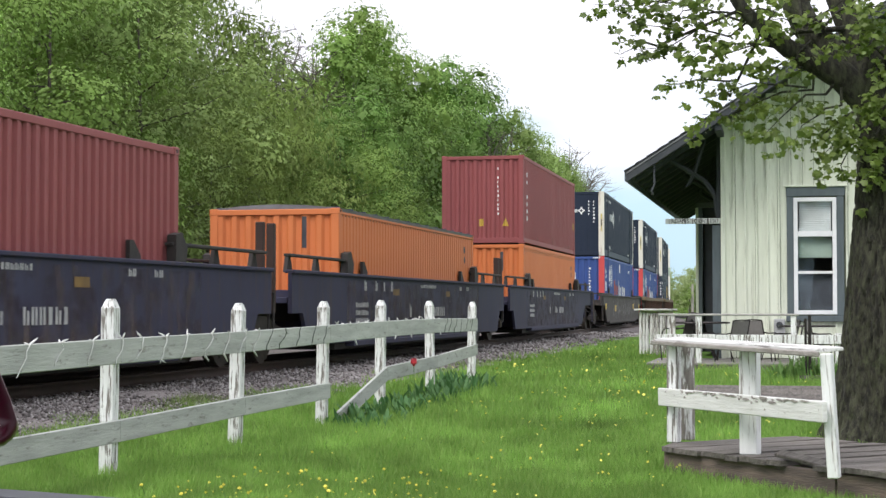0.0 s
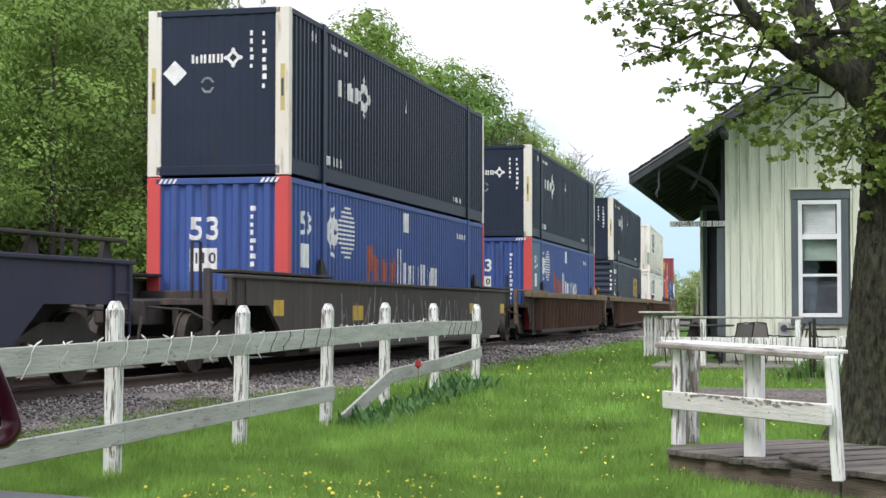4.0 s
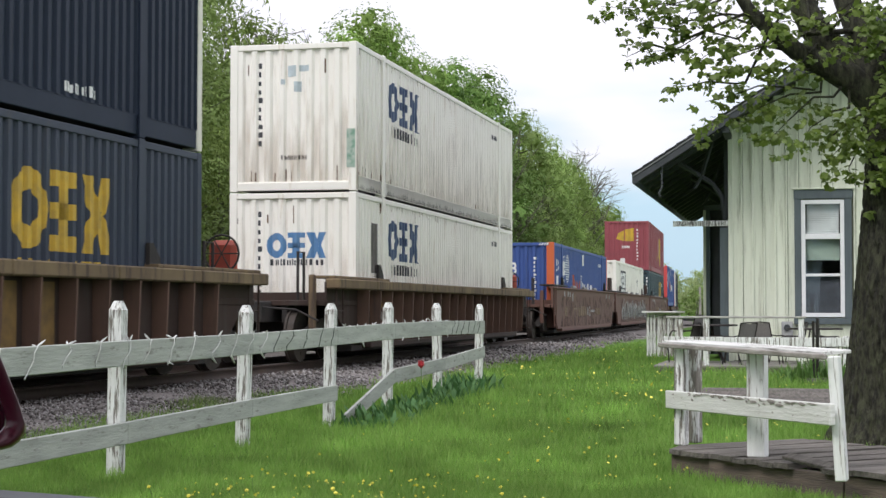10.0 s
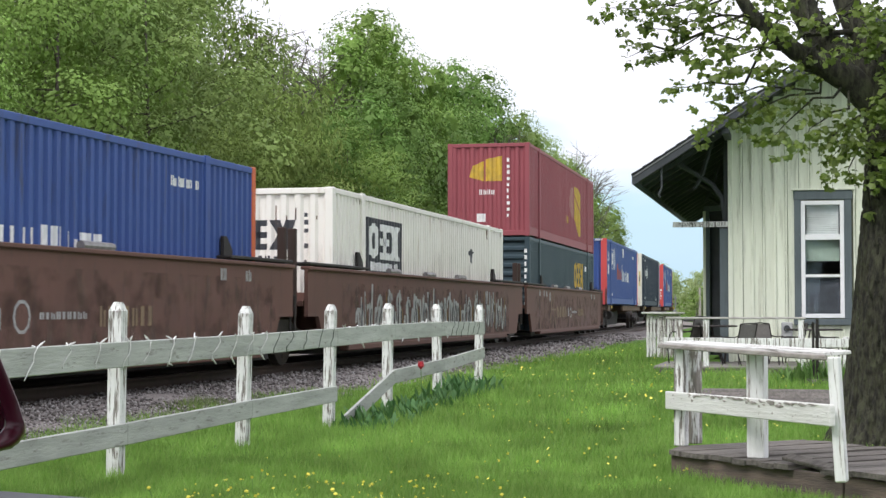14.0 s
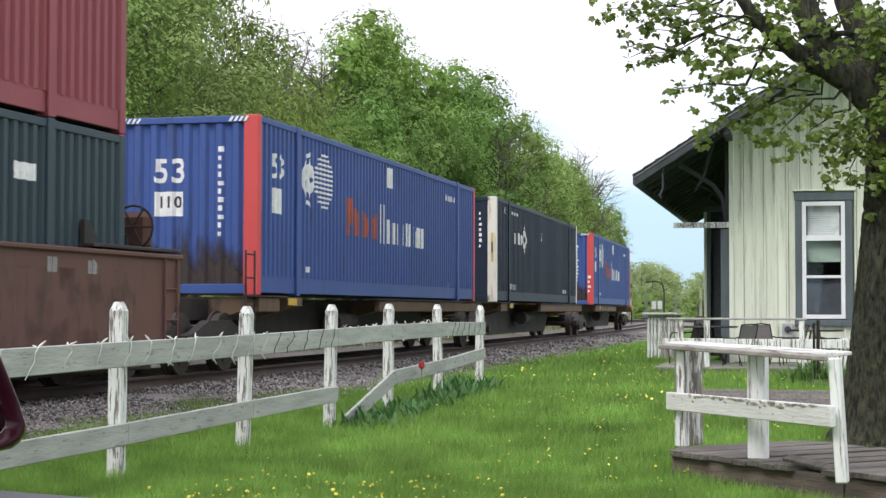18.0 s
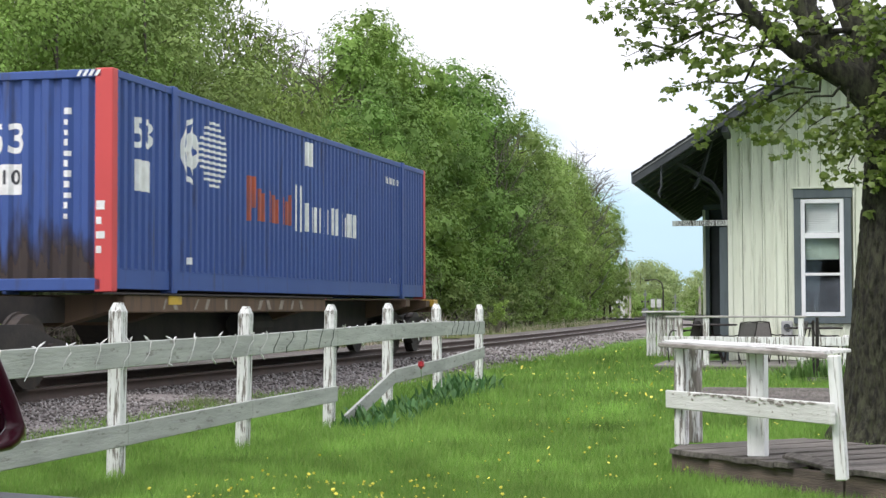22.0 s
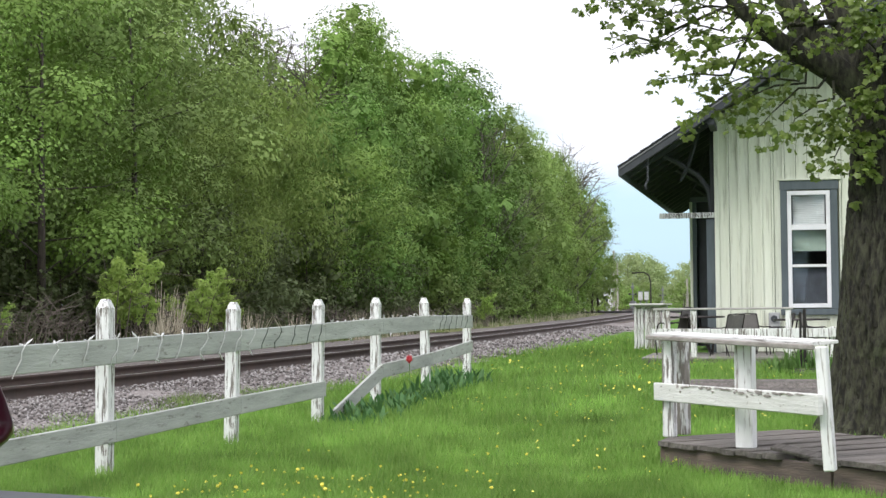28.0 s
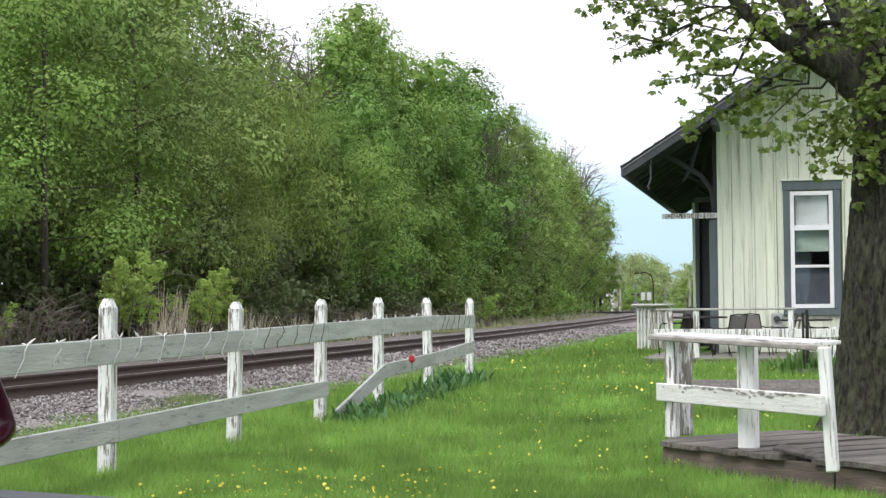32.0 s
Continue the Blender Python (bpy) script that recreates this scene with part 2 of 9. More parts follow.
def leaf_material(name, col, col2, back=0.35, vary=0.25, patch=0.0, scales=(0.45, 2.2)):
    """Leaves: tone varies from clump to clump, and light passes through."""
    mat = bpy.data.materials.new(name)
    mat.use_nodes = True
    n, l = mat.node_tree.nodes, mat.node_tree.links
    b = n["Principled BSDF"]
    b.inputs["Roughness"].default_value = 0.62
    b.inputs["Specular IOR Level"].default_value = 0.25
    ge = n.new("ShaderNodeNewGeometry")
    oi = n.new("ShaderNodeObjectInfo")
    mx = n.new("ShaderNodeMix")
    mx.data_type = "RGBA"
    mx.inputs[6].default_value = (*col, 1)
    mx.inputs[7].default_value = (*col2, 1)
    l.new(ge.outputs["Random Per Island"], mx.inputs[0])
    hs = n.new("ShaderNodeHueSaturation")
    m1 = n.new("ShaderNodeMapRange")
    m1.inputs["To Min"].default_value, m1.inputs["To Max"].default_value = 1 - vary, 1 + vary
    l.new(oi.outputs["Random"], m1.inputs["Value"])
    l.new(m1.outputs[0], hs.inputs["Value"])
    m2 = n.new("ShaderNodeMapRange")
    m2.inputs["To Min"].default_value, m2.inputs["To Max"].default_value = 0.495, 0.506
    l.new(oi.outputs["Random"], m2.inputs["Value"])
    l.new(m2.outputs[0], hs.inputs["Hue"])
    out = mx.outputs[2]
    if patch > 0:
        # lighter and darker patches at two scales
        tcn = n.new("ShaderNodeTexCoord")
        for sc in scales:
            nz = n.new("ShaderNodeTexNoise")
            nz.inputs["Scale"].default_value, nz.inputs["Detail"].default_value = sc, 3
            l.new(tcn.outputs["Object"], nz.inputs["Vector"])
            mr = n.new("ShaderNodeMapRange")
            mr.inputs["From Min"].default_value, mr.inputs["From Max"].default_value = 0.3, 0.7
            mr.inputs["To Min"].default_value, mr.inputs["To Max"].default_value = 1 - patch, 1 + patch
            l.new(nz.outputs["Fac"], mr.inputs["Value"])
            h2 = n.new("ShaderNodeHueSaturation")
            l.new(mr.outputs[0], h2.inputs["Value"])
            l.new(out, h2.inputs["Color"])
            out = h2.outputs[0]
    l.new(out, hs.inputs["Color"])
    l.new(hs.outputs[0], b.inputs["Base Color"])
    tr = n.new("ShaderNodeBsdfTranslucent")
    l.new(hs.outputs[0], tr.inputs["Color"])
    ms = n.new("ShaderNodeMixShader")
    ms.inputs[0].default_value = back
    l.new(b.outputs[0], ms.inputs[1])
    l.new(tr.outputs[0], ms.inputs[2])
    l.new(ms.outputs[0], n["Material Output"].inputs["Surface"])
    return mat


def glass_material(name, col=(0.9, 0.95, 0.95), rough=0.02):
    mat = bpy.data.materials.new(name)
    mat.use_nodes = True
    b = mat.node_tree.nodes["Principled BSDF"]
    b.inputs["Base Color"].default_value = (*col, 1)
    b.inputs["Roughness"].default_value = rough
    b.inputs["Transmission Weight"].default_value = 1.0
    b.inputs["IOR"].default_value = 1.45
    return mat


M_GRASS = material("lawn_grass", (0.095, 0.185, 0.03), 0.9, col2=(0.065, 0.145, 0.022), scale=0.5, fac=0.8, bump=0.6, bscale=30, stain=(0.11, 0.165, 0.04), stain_scale=0.25, stain_at=(0.5, 0.75), spec=0.1)
M_BLADE = leaf_material("grass_blade", (0.15, 0.295, 0.05), (0.26, 0.39, 0.10), 0.45, 0.0, 0.34)
M_DIRT = material("woodland_floor", (0.16, 0.13, 0.09), 0.95, col2=(0.10, 0.11, 0.05), scale=0.8, fac=0.9, bump=0.8, bscale=14, stain=(0.12, 0.16, 0.05), stain_scale=0.3, stain_at=(0.48, 0.6), spec=0.1)
M_VERGE = material("rough_verge_grass", (0.15, 0.20, 0.06), 0.95, col2=(0.19, 0.19, 0.09), scale=0.7, fac=0.9, bump=0.8, bscale=10, stain=(0.2, 0.165, 0.11), stain_scale=0.35, stain_at=(0.5, 0.68), spec=0.1)
M_BALLAST = material("ballast_bed", (0.30, 0.275, 0.262), 0.95, col2=(0.15, 0.132, 0.125), scale=14, fac=0.9, bump=1.0, bscale=26, stain=(0.10, 0.085, 0.08), stain_scale=0.7, stain_at=(0.5, 0.7), spec=0.2)
M_RAIL = material("rusty_rail", (0.075, 0.05, 0.038), 0.75, 0.2, col2=(0.05, 0.037, 0.032), scale=3, fac=0.8, bump=0.2)
M_RAILTOP = material("worn_rail_top", (0.5, 0.48, 0.47), 0.3, 0.9, scale=2)
M_TIE = material("creosoted_tie", (0.085, 0.065, 0.055), 0.9, col2=(0.13, 0.11, 0.095), scale=5, stretch=(1, 8, 8), bump=0.5, rand=0.2)
M_WHITEWOOD = material("peeling_white_paint", (0.82, 0.83, 0.82), 0.75, col2=(0.64, 0.65, 0.63), scale=3, fac=0.7, stretch=(3, 3, 0.7), bump=0.35, bscale=14,
                       stain=(0.17, 0.155, 0.135), stain_scale=6, stain_at=(0.515, 0.56), stain_stretch=(7.0, 7.0, 0.5), rand=0.05)
# worn streaks on a base greyed for the side turned from the sun
M_BOARDWOOD = material("weathered_shaded_white_board", (0.47, 0.49, 0.455), 0.8, col2=(0.31, 0.325, 0.30), scale=3, fac=0.8, stretch=(0.5, 0.5, 4), bump=0.35, bscale=14,
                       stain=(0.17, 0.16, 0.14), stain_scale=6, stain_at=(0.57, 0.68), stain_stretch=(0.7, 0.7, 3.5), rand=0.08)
M_WHITEBOARD = material("peeling_white_rail_board", (0.73, 0.73, 0.705), 0.7, col2=(0.62, 0.62, 0.59), scale=3, fac=0.7, stretch=(0.6, 0.6, 4), bump=0.3, bscale=14,
                        stain=(0.22, 0.19, 0.165), stain_scale=8, stain_at=(0.62, 0.66), stain_stretch=(1.2, 1.2, 2.6), rand=0.04)
M_GREYWOOD = material("grey_deck_wood", (0.16, 0.145, 0.13), 0.85, col2=(0.085, 0.075, 0.066), scale=4, stretch=(6, 0.6, 6), bump=0.6, rand=0.2, stain=(0.07, 0.07, 0.045), stain_scale=2.5, stain_at=(0.55, 0.7))

# ---------------------------------------------------------------- ground and track
RAIL_Z = 0.29          # top of the rails
GAUGE = 0.72           # rail to the middle of the track


def track_x(y):
    """The middle of the track: straight behind, bending to the left far off."""
    u = max(0.0, y) / 100.0
    if u > 3.0:
        return track_x(300.0) + (u - 3.0) * 100 * track_slope(300.0)
    return -10.865 - 9.2956 * u ** 2 + 5.2751 * u ** 3 - 1.5761 * u ** 4 + 0.126 * max(0.0, u - 2) ** 3


def track_slope(y):
    u = min(max(0.0, y), 299.9) / 100.0
    h = 0.002
    f = lambda a: -9.2956 * a ** 2 + 5.2751 * a ** 3 - 1.5761 * a ** 4 + 0.126 * max(0.0, a - 2) ** 3
    return (f(u + h) - f(max(0.0, u - h))) / (u + h - max(0.0, u - h)) / 100


def ease(a, b, v):
    k = min(1.0, max(0.0, (v - a) / (b - a)))
    return k * k * (3 - 2 * k)


def ground_z(x, y):
    """Height of the lawn: it climbs a little towards the depot, and falls off to the track."""
    side = x - track_x(y)
    z = 0.21 * ease(13, 28, y) * ease(3.4, 6.5, side) * (1 - 0.6 * ease(60, 120, y))
    z += 0.03 * ease(30, 60, y) * (1 - ease(3, 6, side))
    return z + 0.02 * noise.noise((x * 0.35, y * 0.35, 0)) * ease(1.5, 5, abs(side))


def axis_steps(lo, hi, mid0, mid1, fine):
    vals = list(np.arange(mid0, mid1 + 1e-6, fine))
    a, d = mid1, fine
    while a < hi:
        d *= 1.25
        a = min(hi, a + d)
        vals.append(a)
    a, d, low = mid0, fine, []
    while a > lo:
        d *= 1.25
        a = max(lo, a - d)
        low.append(a)
    return low[::-1] + vals


def build_ground():
    xs, ys = axis_steps(-2500, 2500, -12, 14, 0.5), axis_steps(-1500, 3500, 0, 50, 0.5)
    vs = np.array([(x, y, ground_z(x, y)) for y in ys for x in xs])
    nx = len(xs)
    fs = np.array([(j * nx + i, j * nx + i + 1, (j + 1) * nx + i + 1, (j + 1) * nx + i) for j in range(len(ys) - 1) for i in range(nx - 1)])
    solid("ground", mesh_np("ground", vs, fs, M_GRASS, True), None, "green lawn and grassland with scattered dandelions", "ground", kind="structure")


def strip(name, prof, ys, mat, label, category, rough=0.0):
    """A band along the track: prof holds (side offset, height) pairs."""
    vs, n = [], len(prof)
    for y in ys:
        for o, z in prof:
            w = rough * noise.noise((o * 1.3, y * 0.7, 3))
            vs.append((track_x(y) + o + w, y, z + 0.25 * w))
    fs = [(j * n + i, j * n + i + 1, (j + 1) * n + i + 1, (j + 1) * n + i) for j in range(len(ys) - 1) for i in range(n - 1)]
    return solid(name, mesh_np(name, np.array(vs), np.array(fs), mat, True), None, label, category, kind="structure")


YS = axis_steps(-420, 900, 8, 70, 0.5)
build_ground()
strip("woodland_floor", [(-90, 0.25), (-40, 0.2), (-15, 0.15), (-7, 0.1), (-4.6, 0.06), (-3.6, 0.05), (-2.5, 0.02)], YS, M_DIRT,
      "brown leaf litter and dry weeds under the trees", "woodland floor", 0.3)
strip("ballast", [(-5.2, -0.05), (-4.7, 0.075), (-3.3, 0.07), (-2.6, 0.08), (-1.75, 0.12), (0, 0.13), (1.6, 0.12), (2.0, 0.09), (2.6, 0.045), (3.2, 0.022), (3.6, -0.08)], YS, M_BALLAST,
      "grey-brown crushed stone ballast under the railway track", "ballast", 0.18)


strip("grass_verge", [(-9.5, 0.2), (-7.0, 0.15), (-5.4, 0.12), (-4.6, 0.09), (-4.2, 0.03)], [v for v in YS if 62 < v < 260], M_VERGE,
      "rough green grass between the track and the wood", "grass verge", 0.5)


def build_track():
    tr = thing("railway_track", pose(0, 0, 0), "single railway track with rusty steel rails on wooden ties", "railway track", kind="structure")
    prof = [(-0.07, -0.17), (0.07, -0.17), (0.07, -0.155), (0.014, -0.135), (0.012, -0.05), (0.036, -0.038), (0.036, -0.004), (0.028, 0.0),
            (-0.028, 0.0), (-0.036, -0.004), (-0.036, -0.038), (-0.012, -0.05), (-0.014, -0.135), (-0.07, -0.155)]
    ys = axis_steps(-420, 900, 8, 70, 2.0)
    n = len(prof)
    for s in (-1, 1):
        vs = [(track_x(y) + s * GAUGE + a, y, RAIL_Z + b) for y in ys for a, b in prof]
        fs = np.array([(j * n + i, j * n + (i + 1) % n, (j + 1) * n + (i + 1) % n, (j + 1) * n + i) for j in range(len(ys) - 1) for i in range(n)])
        rail = part("rail", mesh_np("rail", np.array(vs), fs, M_RAIL), None, tr)
        vt = [(track_x(y) + s * GAUGE + a, y, RAIL_Z + 0.002) for y in ys for a in (-0.026, 0.026)]
        ft = np.array([(2 * j, 2 * j + 1, 2 * j + 3, 2 * j + 2) for j in range(len(ys) - 1)])
        part("running_surface", mesh_np("running_surface", np.array(vt), ft, M_RAILTOP), None, rail, "worn bright top of the rail")
    tie = MB().box(-1.3, 1.3, -0.11, 0.11, -0.17, 0.0, 0.012).mesh("tie", M_TIE)
    y = 8.0
    while y < 100:
        a = random.uniform(-1, 1)
        part("tie", tie, None, tr, m=pose(track_x(y) + random.uniform(-0.05, 0.05), y, RAIL_Z - 0.155, 0, 0, a - math.degrees(track_slope(y))))
        y += 0.53 + random.uniform(-0.03, 0.03)


build_track()

# ---------------------------------------------------------------- train
M_STEEL = material("dark_grimy_steel", (0.022, 0.02, 0.02), 0.8, 0.0, col2=(0.04, 0.033, 0.029), scale=3, bump=0.3)
M_WHEEL = material("rusty_wheel_steel", (0.06, 0.045, 0.036), 0.7, 0.2, col2=(0.035, 0.03, 0.027), scale=6, bump=0.2)
M_WHITE = material("white_marking", (0.86, 0.87, 0.87), 0.6, col2=(0.72, 0.72, 0.71), scale=6, stain=(0.3, 0.28, 0.26), stain_scale=5, stain_at=(0.62, 0.75))
M_YELLOW = material("yellow_marking", (0.62, 0.40, 0.04), 0.6, col2=(0.45, 0.3, 0.05), scale=4)
M_PALEYELLOW = material("sun_bleached_yellow", (0.62, 0.50, 0.16), 0.7, col2=(0.5, 0.42, 0.2), scale=5)
M_PINKFADE = material("faded_pinkish_mark", (0.42, 0.22, 0.20), 0.7, col2=(0.34, 0.14, 0.14), scale=4)
M_STREAK = material("dark_rust_streak", (0.09, 0.06, 0.045), 0.85, col2=(0.16, 0.09, 0.05), scale=7)
M_REDMARK = material("faded_red_marking", (0.46, 0.10, 0.05), 0.7, col2=(0.28, 0.09, 0.08), scale=3)
M_BLUEMARK = material("dark_blue_marking", (0.03, 0.055, 0.13), 0.6, col2=(0.07, 0.11, 0.2), scale=3)
M_PALEBLUE = material("bright_blue_marking", (0.07, 0.20, 0.42), 0.6, col2=(0.12, 0.24, 0.42), scale=3)
M_GREYMARK = material("worn_grey_marking", (0.3, 0.31, 0.33), 0.7, col2=(0.12, 0.13, 0.15), scale=9)


def grime_material(name, col, z0, z1, most, stretch=(5, 5, 0.9), low=0.35):
    """A film of brown dust that thins out in ragged streaks."""
    mat = bpy.data.materials.new(name)
    mat.use_nodes = True
    n, l = mat.node_tree.nodes, mat.node_tree.links
    b = n["Principled BSDF"]
    b.inputs["Base Color"].default_value, b.inputs["Roughness"].default_value = (*col, 1), 0.95
    tcn, sp = n.new("ShaderNodeTexCoord"), n.new("ShaderNodeSeparateXYZ")
    mpn, nz = n.new("ShaderNodeMapping"), n.new("ShaderNodeTexNoise")
    mpn.inputs["Scale"].default_value = stretch
    nz.inputs["Scale"].default_value, nz.inputs["Detail"].default_value = 1.6, 7
    up, ad, mr = n.new("ShaderNodeMapRange"), n.new("ShaderNodeMath"), n.new("ShaderNodeMapRange")
    up.inputs["From Min"].default_value, up.inputs["From Max"].default_value = z0, z1
    up.inputs["To Min"].default_value, up.inputs["To Max"].default_value = low, -0.45
    mr.inputs["From Min"].default_value, mr.inputs["From Max"].default_value = 0.42, 0.72
    mr.inputs["To Max"].default_value = most
    tr, ms = n.new("ShaderNodeBsdfTransparent"), n.new("ShaderNodeMixShader")
    l.new(tcn.outputs["Object"], sp.inputs[0])
    l.new(tcn.outputs["Object"], mpn.inputs["Vector"])
    l.new(mpn.outputs[0], nz.inputs["Vector"])
    l.new(sp.outputs["Z"], up.inputs["Value"])
    l.new(up.outputs[0], ad.inputs[0])
    l.new(nz.outputs["Fac"], ad.inputs[1])
    l.new(ad.outputs[0], mr.inputs["Value"])
    l.new(mr.outputs[0], ms.inputs[0])
    l.new(tr.outputs[0], ms.inputs[1])
    l.new(b.outputs[0], ms.inputs[2])
    l.new(ms.outputs[0], n["Material Output"].inputs["Surface"])
    return mat


M_GRIME = grime_material("brown_brake_dust", (0.06, 0.045, 0.038), 0.2, 1.5, 0.85)
M_SOIL = grime_material("rusty_soiling", (0.34, 0.235, 0.14), 0.1, 4.2, 0.26, (4, 9, 0.6), 0.14)
M_ROADFILM = grime_material("dark_road_film", (0.10, 0.08, 0.065), 0.02, 0.30, 0.75, (4, 6, 1.2), 0.22)
M_DARKMARK = material("black_marking", (0.03, 0.035, 0.045), 0.6, col2=(0.06, 0.06, 0.07), scale=3)


def paint(name, col, col2=None, rust=(0.16, 0.075, 0.045), at=(0.66, 0.8), rough=0.58, spec=0.4):
    return material(name, col, rough, 0.0, spec=spec, col2=col2, scale=0.7, fac=1.0, bump=0.06, bscale=8, stain=rust, stain_scale=1.8, stain_at=at, stain_stretch=(3.0, 3.0, 0.35))


P_RED = paint("oxide_red_paint", (0.285, 0.075, 0.075), (0.235, 0.062, 0.064))
P_ORANGE = paint("orange_paint", (0.61, 0.18, 0.056), (0.54, 0.155, 0.049))
P_BLUE = paint("blue_paint", (0.052, 0.104, 0.325), (0.041, 0.083, 0.268), rust=(0.05, 0.054, 0.085), at=(0.55, 0.76))
P_BLACK = paint("blue_black_paint", (0.030, 0.040, 0.066), (0.021, 0.029, 0.049), rust=(0.05, 0.04, 0.038), at=(0.60, 0.82), rough=0.5, spec=0.14)
P_NAVY = paint("slate_navy_paint", (0.037, 0.05, 0.08), (0.028, 0.038, 0.062), rust=(0.06, 0.055, 0.058), at=(0.58, 0.78), rough=0.5)
P_CREAM = paint("dirty_white_paint", (0.89, 0.87, 0.82), (0.81, 0.785, 0.73), rust=(0.44, 0.33, 0.23), at=(0.585, 0.82))
P_GREEN = paint("dark_green_grey_paint", (0.034, 0.062, 0.078), (0.026, 0.048, 0.062), rust=(0.06, 0.055, 0.048), rough=0.5)
P_TEAL = paint("faded_teal_paint", (0.12, 0.21, 0.31), (0.10, 0.18, 0.27))
P_POSTRED = paint("red_post_paint", (0.66, 0.085, 0.085), (0.56, 0.075, 0.075))
P_POSTORANGE = paint("orange_post_paint", (0.62, 0.14, 0.05), (0.54, 0.12, 0.045))
P_POSTWHITE = paint("white_post_paint", (0.80, 0.79, 0.75), (0.72, 0.68, 0.58), rust=(0.30, 0.17, 0.07), at=(0.57, 0.76))
P_WINE = paint("faded_wine_red_paint", (0.31, 0.075, 0.092), (0.26, 0.064, 0.08))
P_CARGREY = paint("dull_blue_grey_car_paint", (0.047, 0.048, 0.083), (0.035, 0.034, 0.058), rust=(0.07, 0.05, 0.045), at=(0.5, 0.75), rough=0.7, spec=0.15)
P_CARBROWN = paint("brown_car_paint", (0.15, 0.074, 0.058), (0.11, 0.058, 0.046), rust=(0.055, 0.045, 0.04), at=(0.55, 0.75), rough=0.75)
# rusty brown, darkened in the colour for the shade between the ribs
P_CARRIB = paint("shade_darkened_rusty_paint", (0.048, 0.027, 0.021), (0.03, 0.018, 0.015), rust=(0.05, 0.04, 0.035), at=(0.5, 0.7), rough=0.8)
P_SILL = paint("dusty_tan_sill", (0.25, 0.185, 0.10), (0.085, 0.057, 0.04), rough=0.85, at=(0.5, 0.62), rust=(0.07, 0.05, 0.04))

SPEED, SLOW = 11.4342, -0.0065


def run(t):
    """Metres that the train has gone since 9 s."""
    return SPEED * (t - 9) + 0.5 * SLOW * (t - 9) ** 2


def riding(s, t, z):
    y = s - run(t)
    return pose(track_x(y), y, z, 0, 0, -math.degrees(math.atan(track_slope(y))))


MOVING = []


def ride(ob, s, z):
    ob.matrix_basis = riding(s, 9, z)
    MOVING.append((ob, s, z))


def corrugated(length, z0, z1, pitch, depth, base, flat=0.36):
    """A corrugated sheet in the y-z plane, its outer faces at x = base, the hollows depth behind."""
    n = max(1, round(length / pitch))
    p = length / n
    prof = []
    for i in range(n):
        a = -length / 2 + i * p
        for k, d in ((0.0, 0), (flat, 0), (0.5, 1), (0.5 + flat, 1)):
            prof.append((a + k * p, base - d * depth))
    prof.append((length / 2, base))
    mb = MB()
    vs = []
    for yv, xv in prof:
        vs += [(xv, yv, z0), (xv, yv, z1)]
    mb.add(vs, [(2 * i, 2 * i + 2, 2 * i + 3, 2 * i + 1) for i in range(len(prof) - 1)])
    return mb


def turned(mb, m):
    mb.v = [tuple(m @ Vector(p)) for p in mb.v]
    return mb


PITCH, FLAT = 0.22, 0.38     # folds of the side sheets: one fold, and the share of each flat
FORM = {}


def end_fold(colour):
    """Depth of the folds in the end sheets: the dark containers have nearly flat ones."""
    return 0.012 if colour is P_BLACK else 0.05


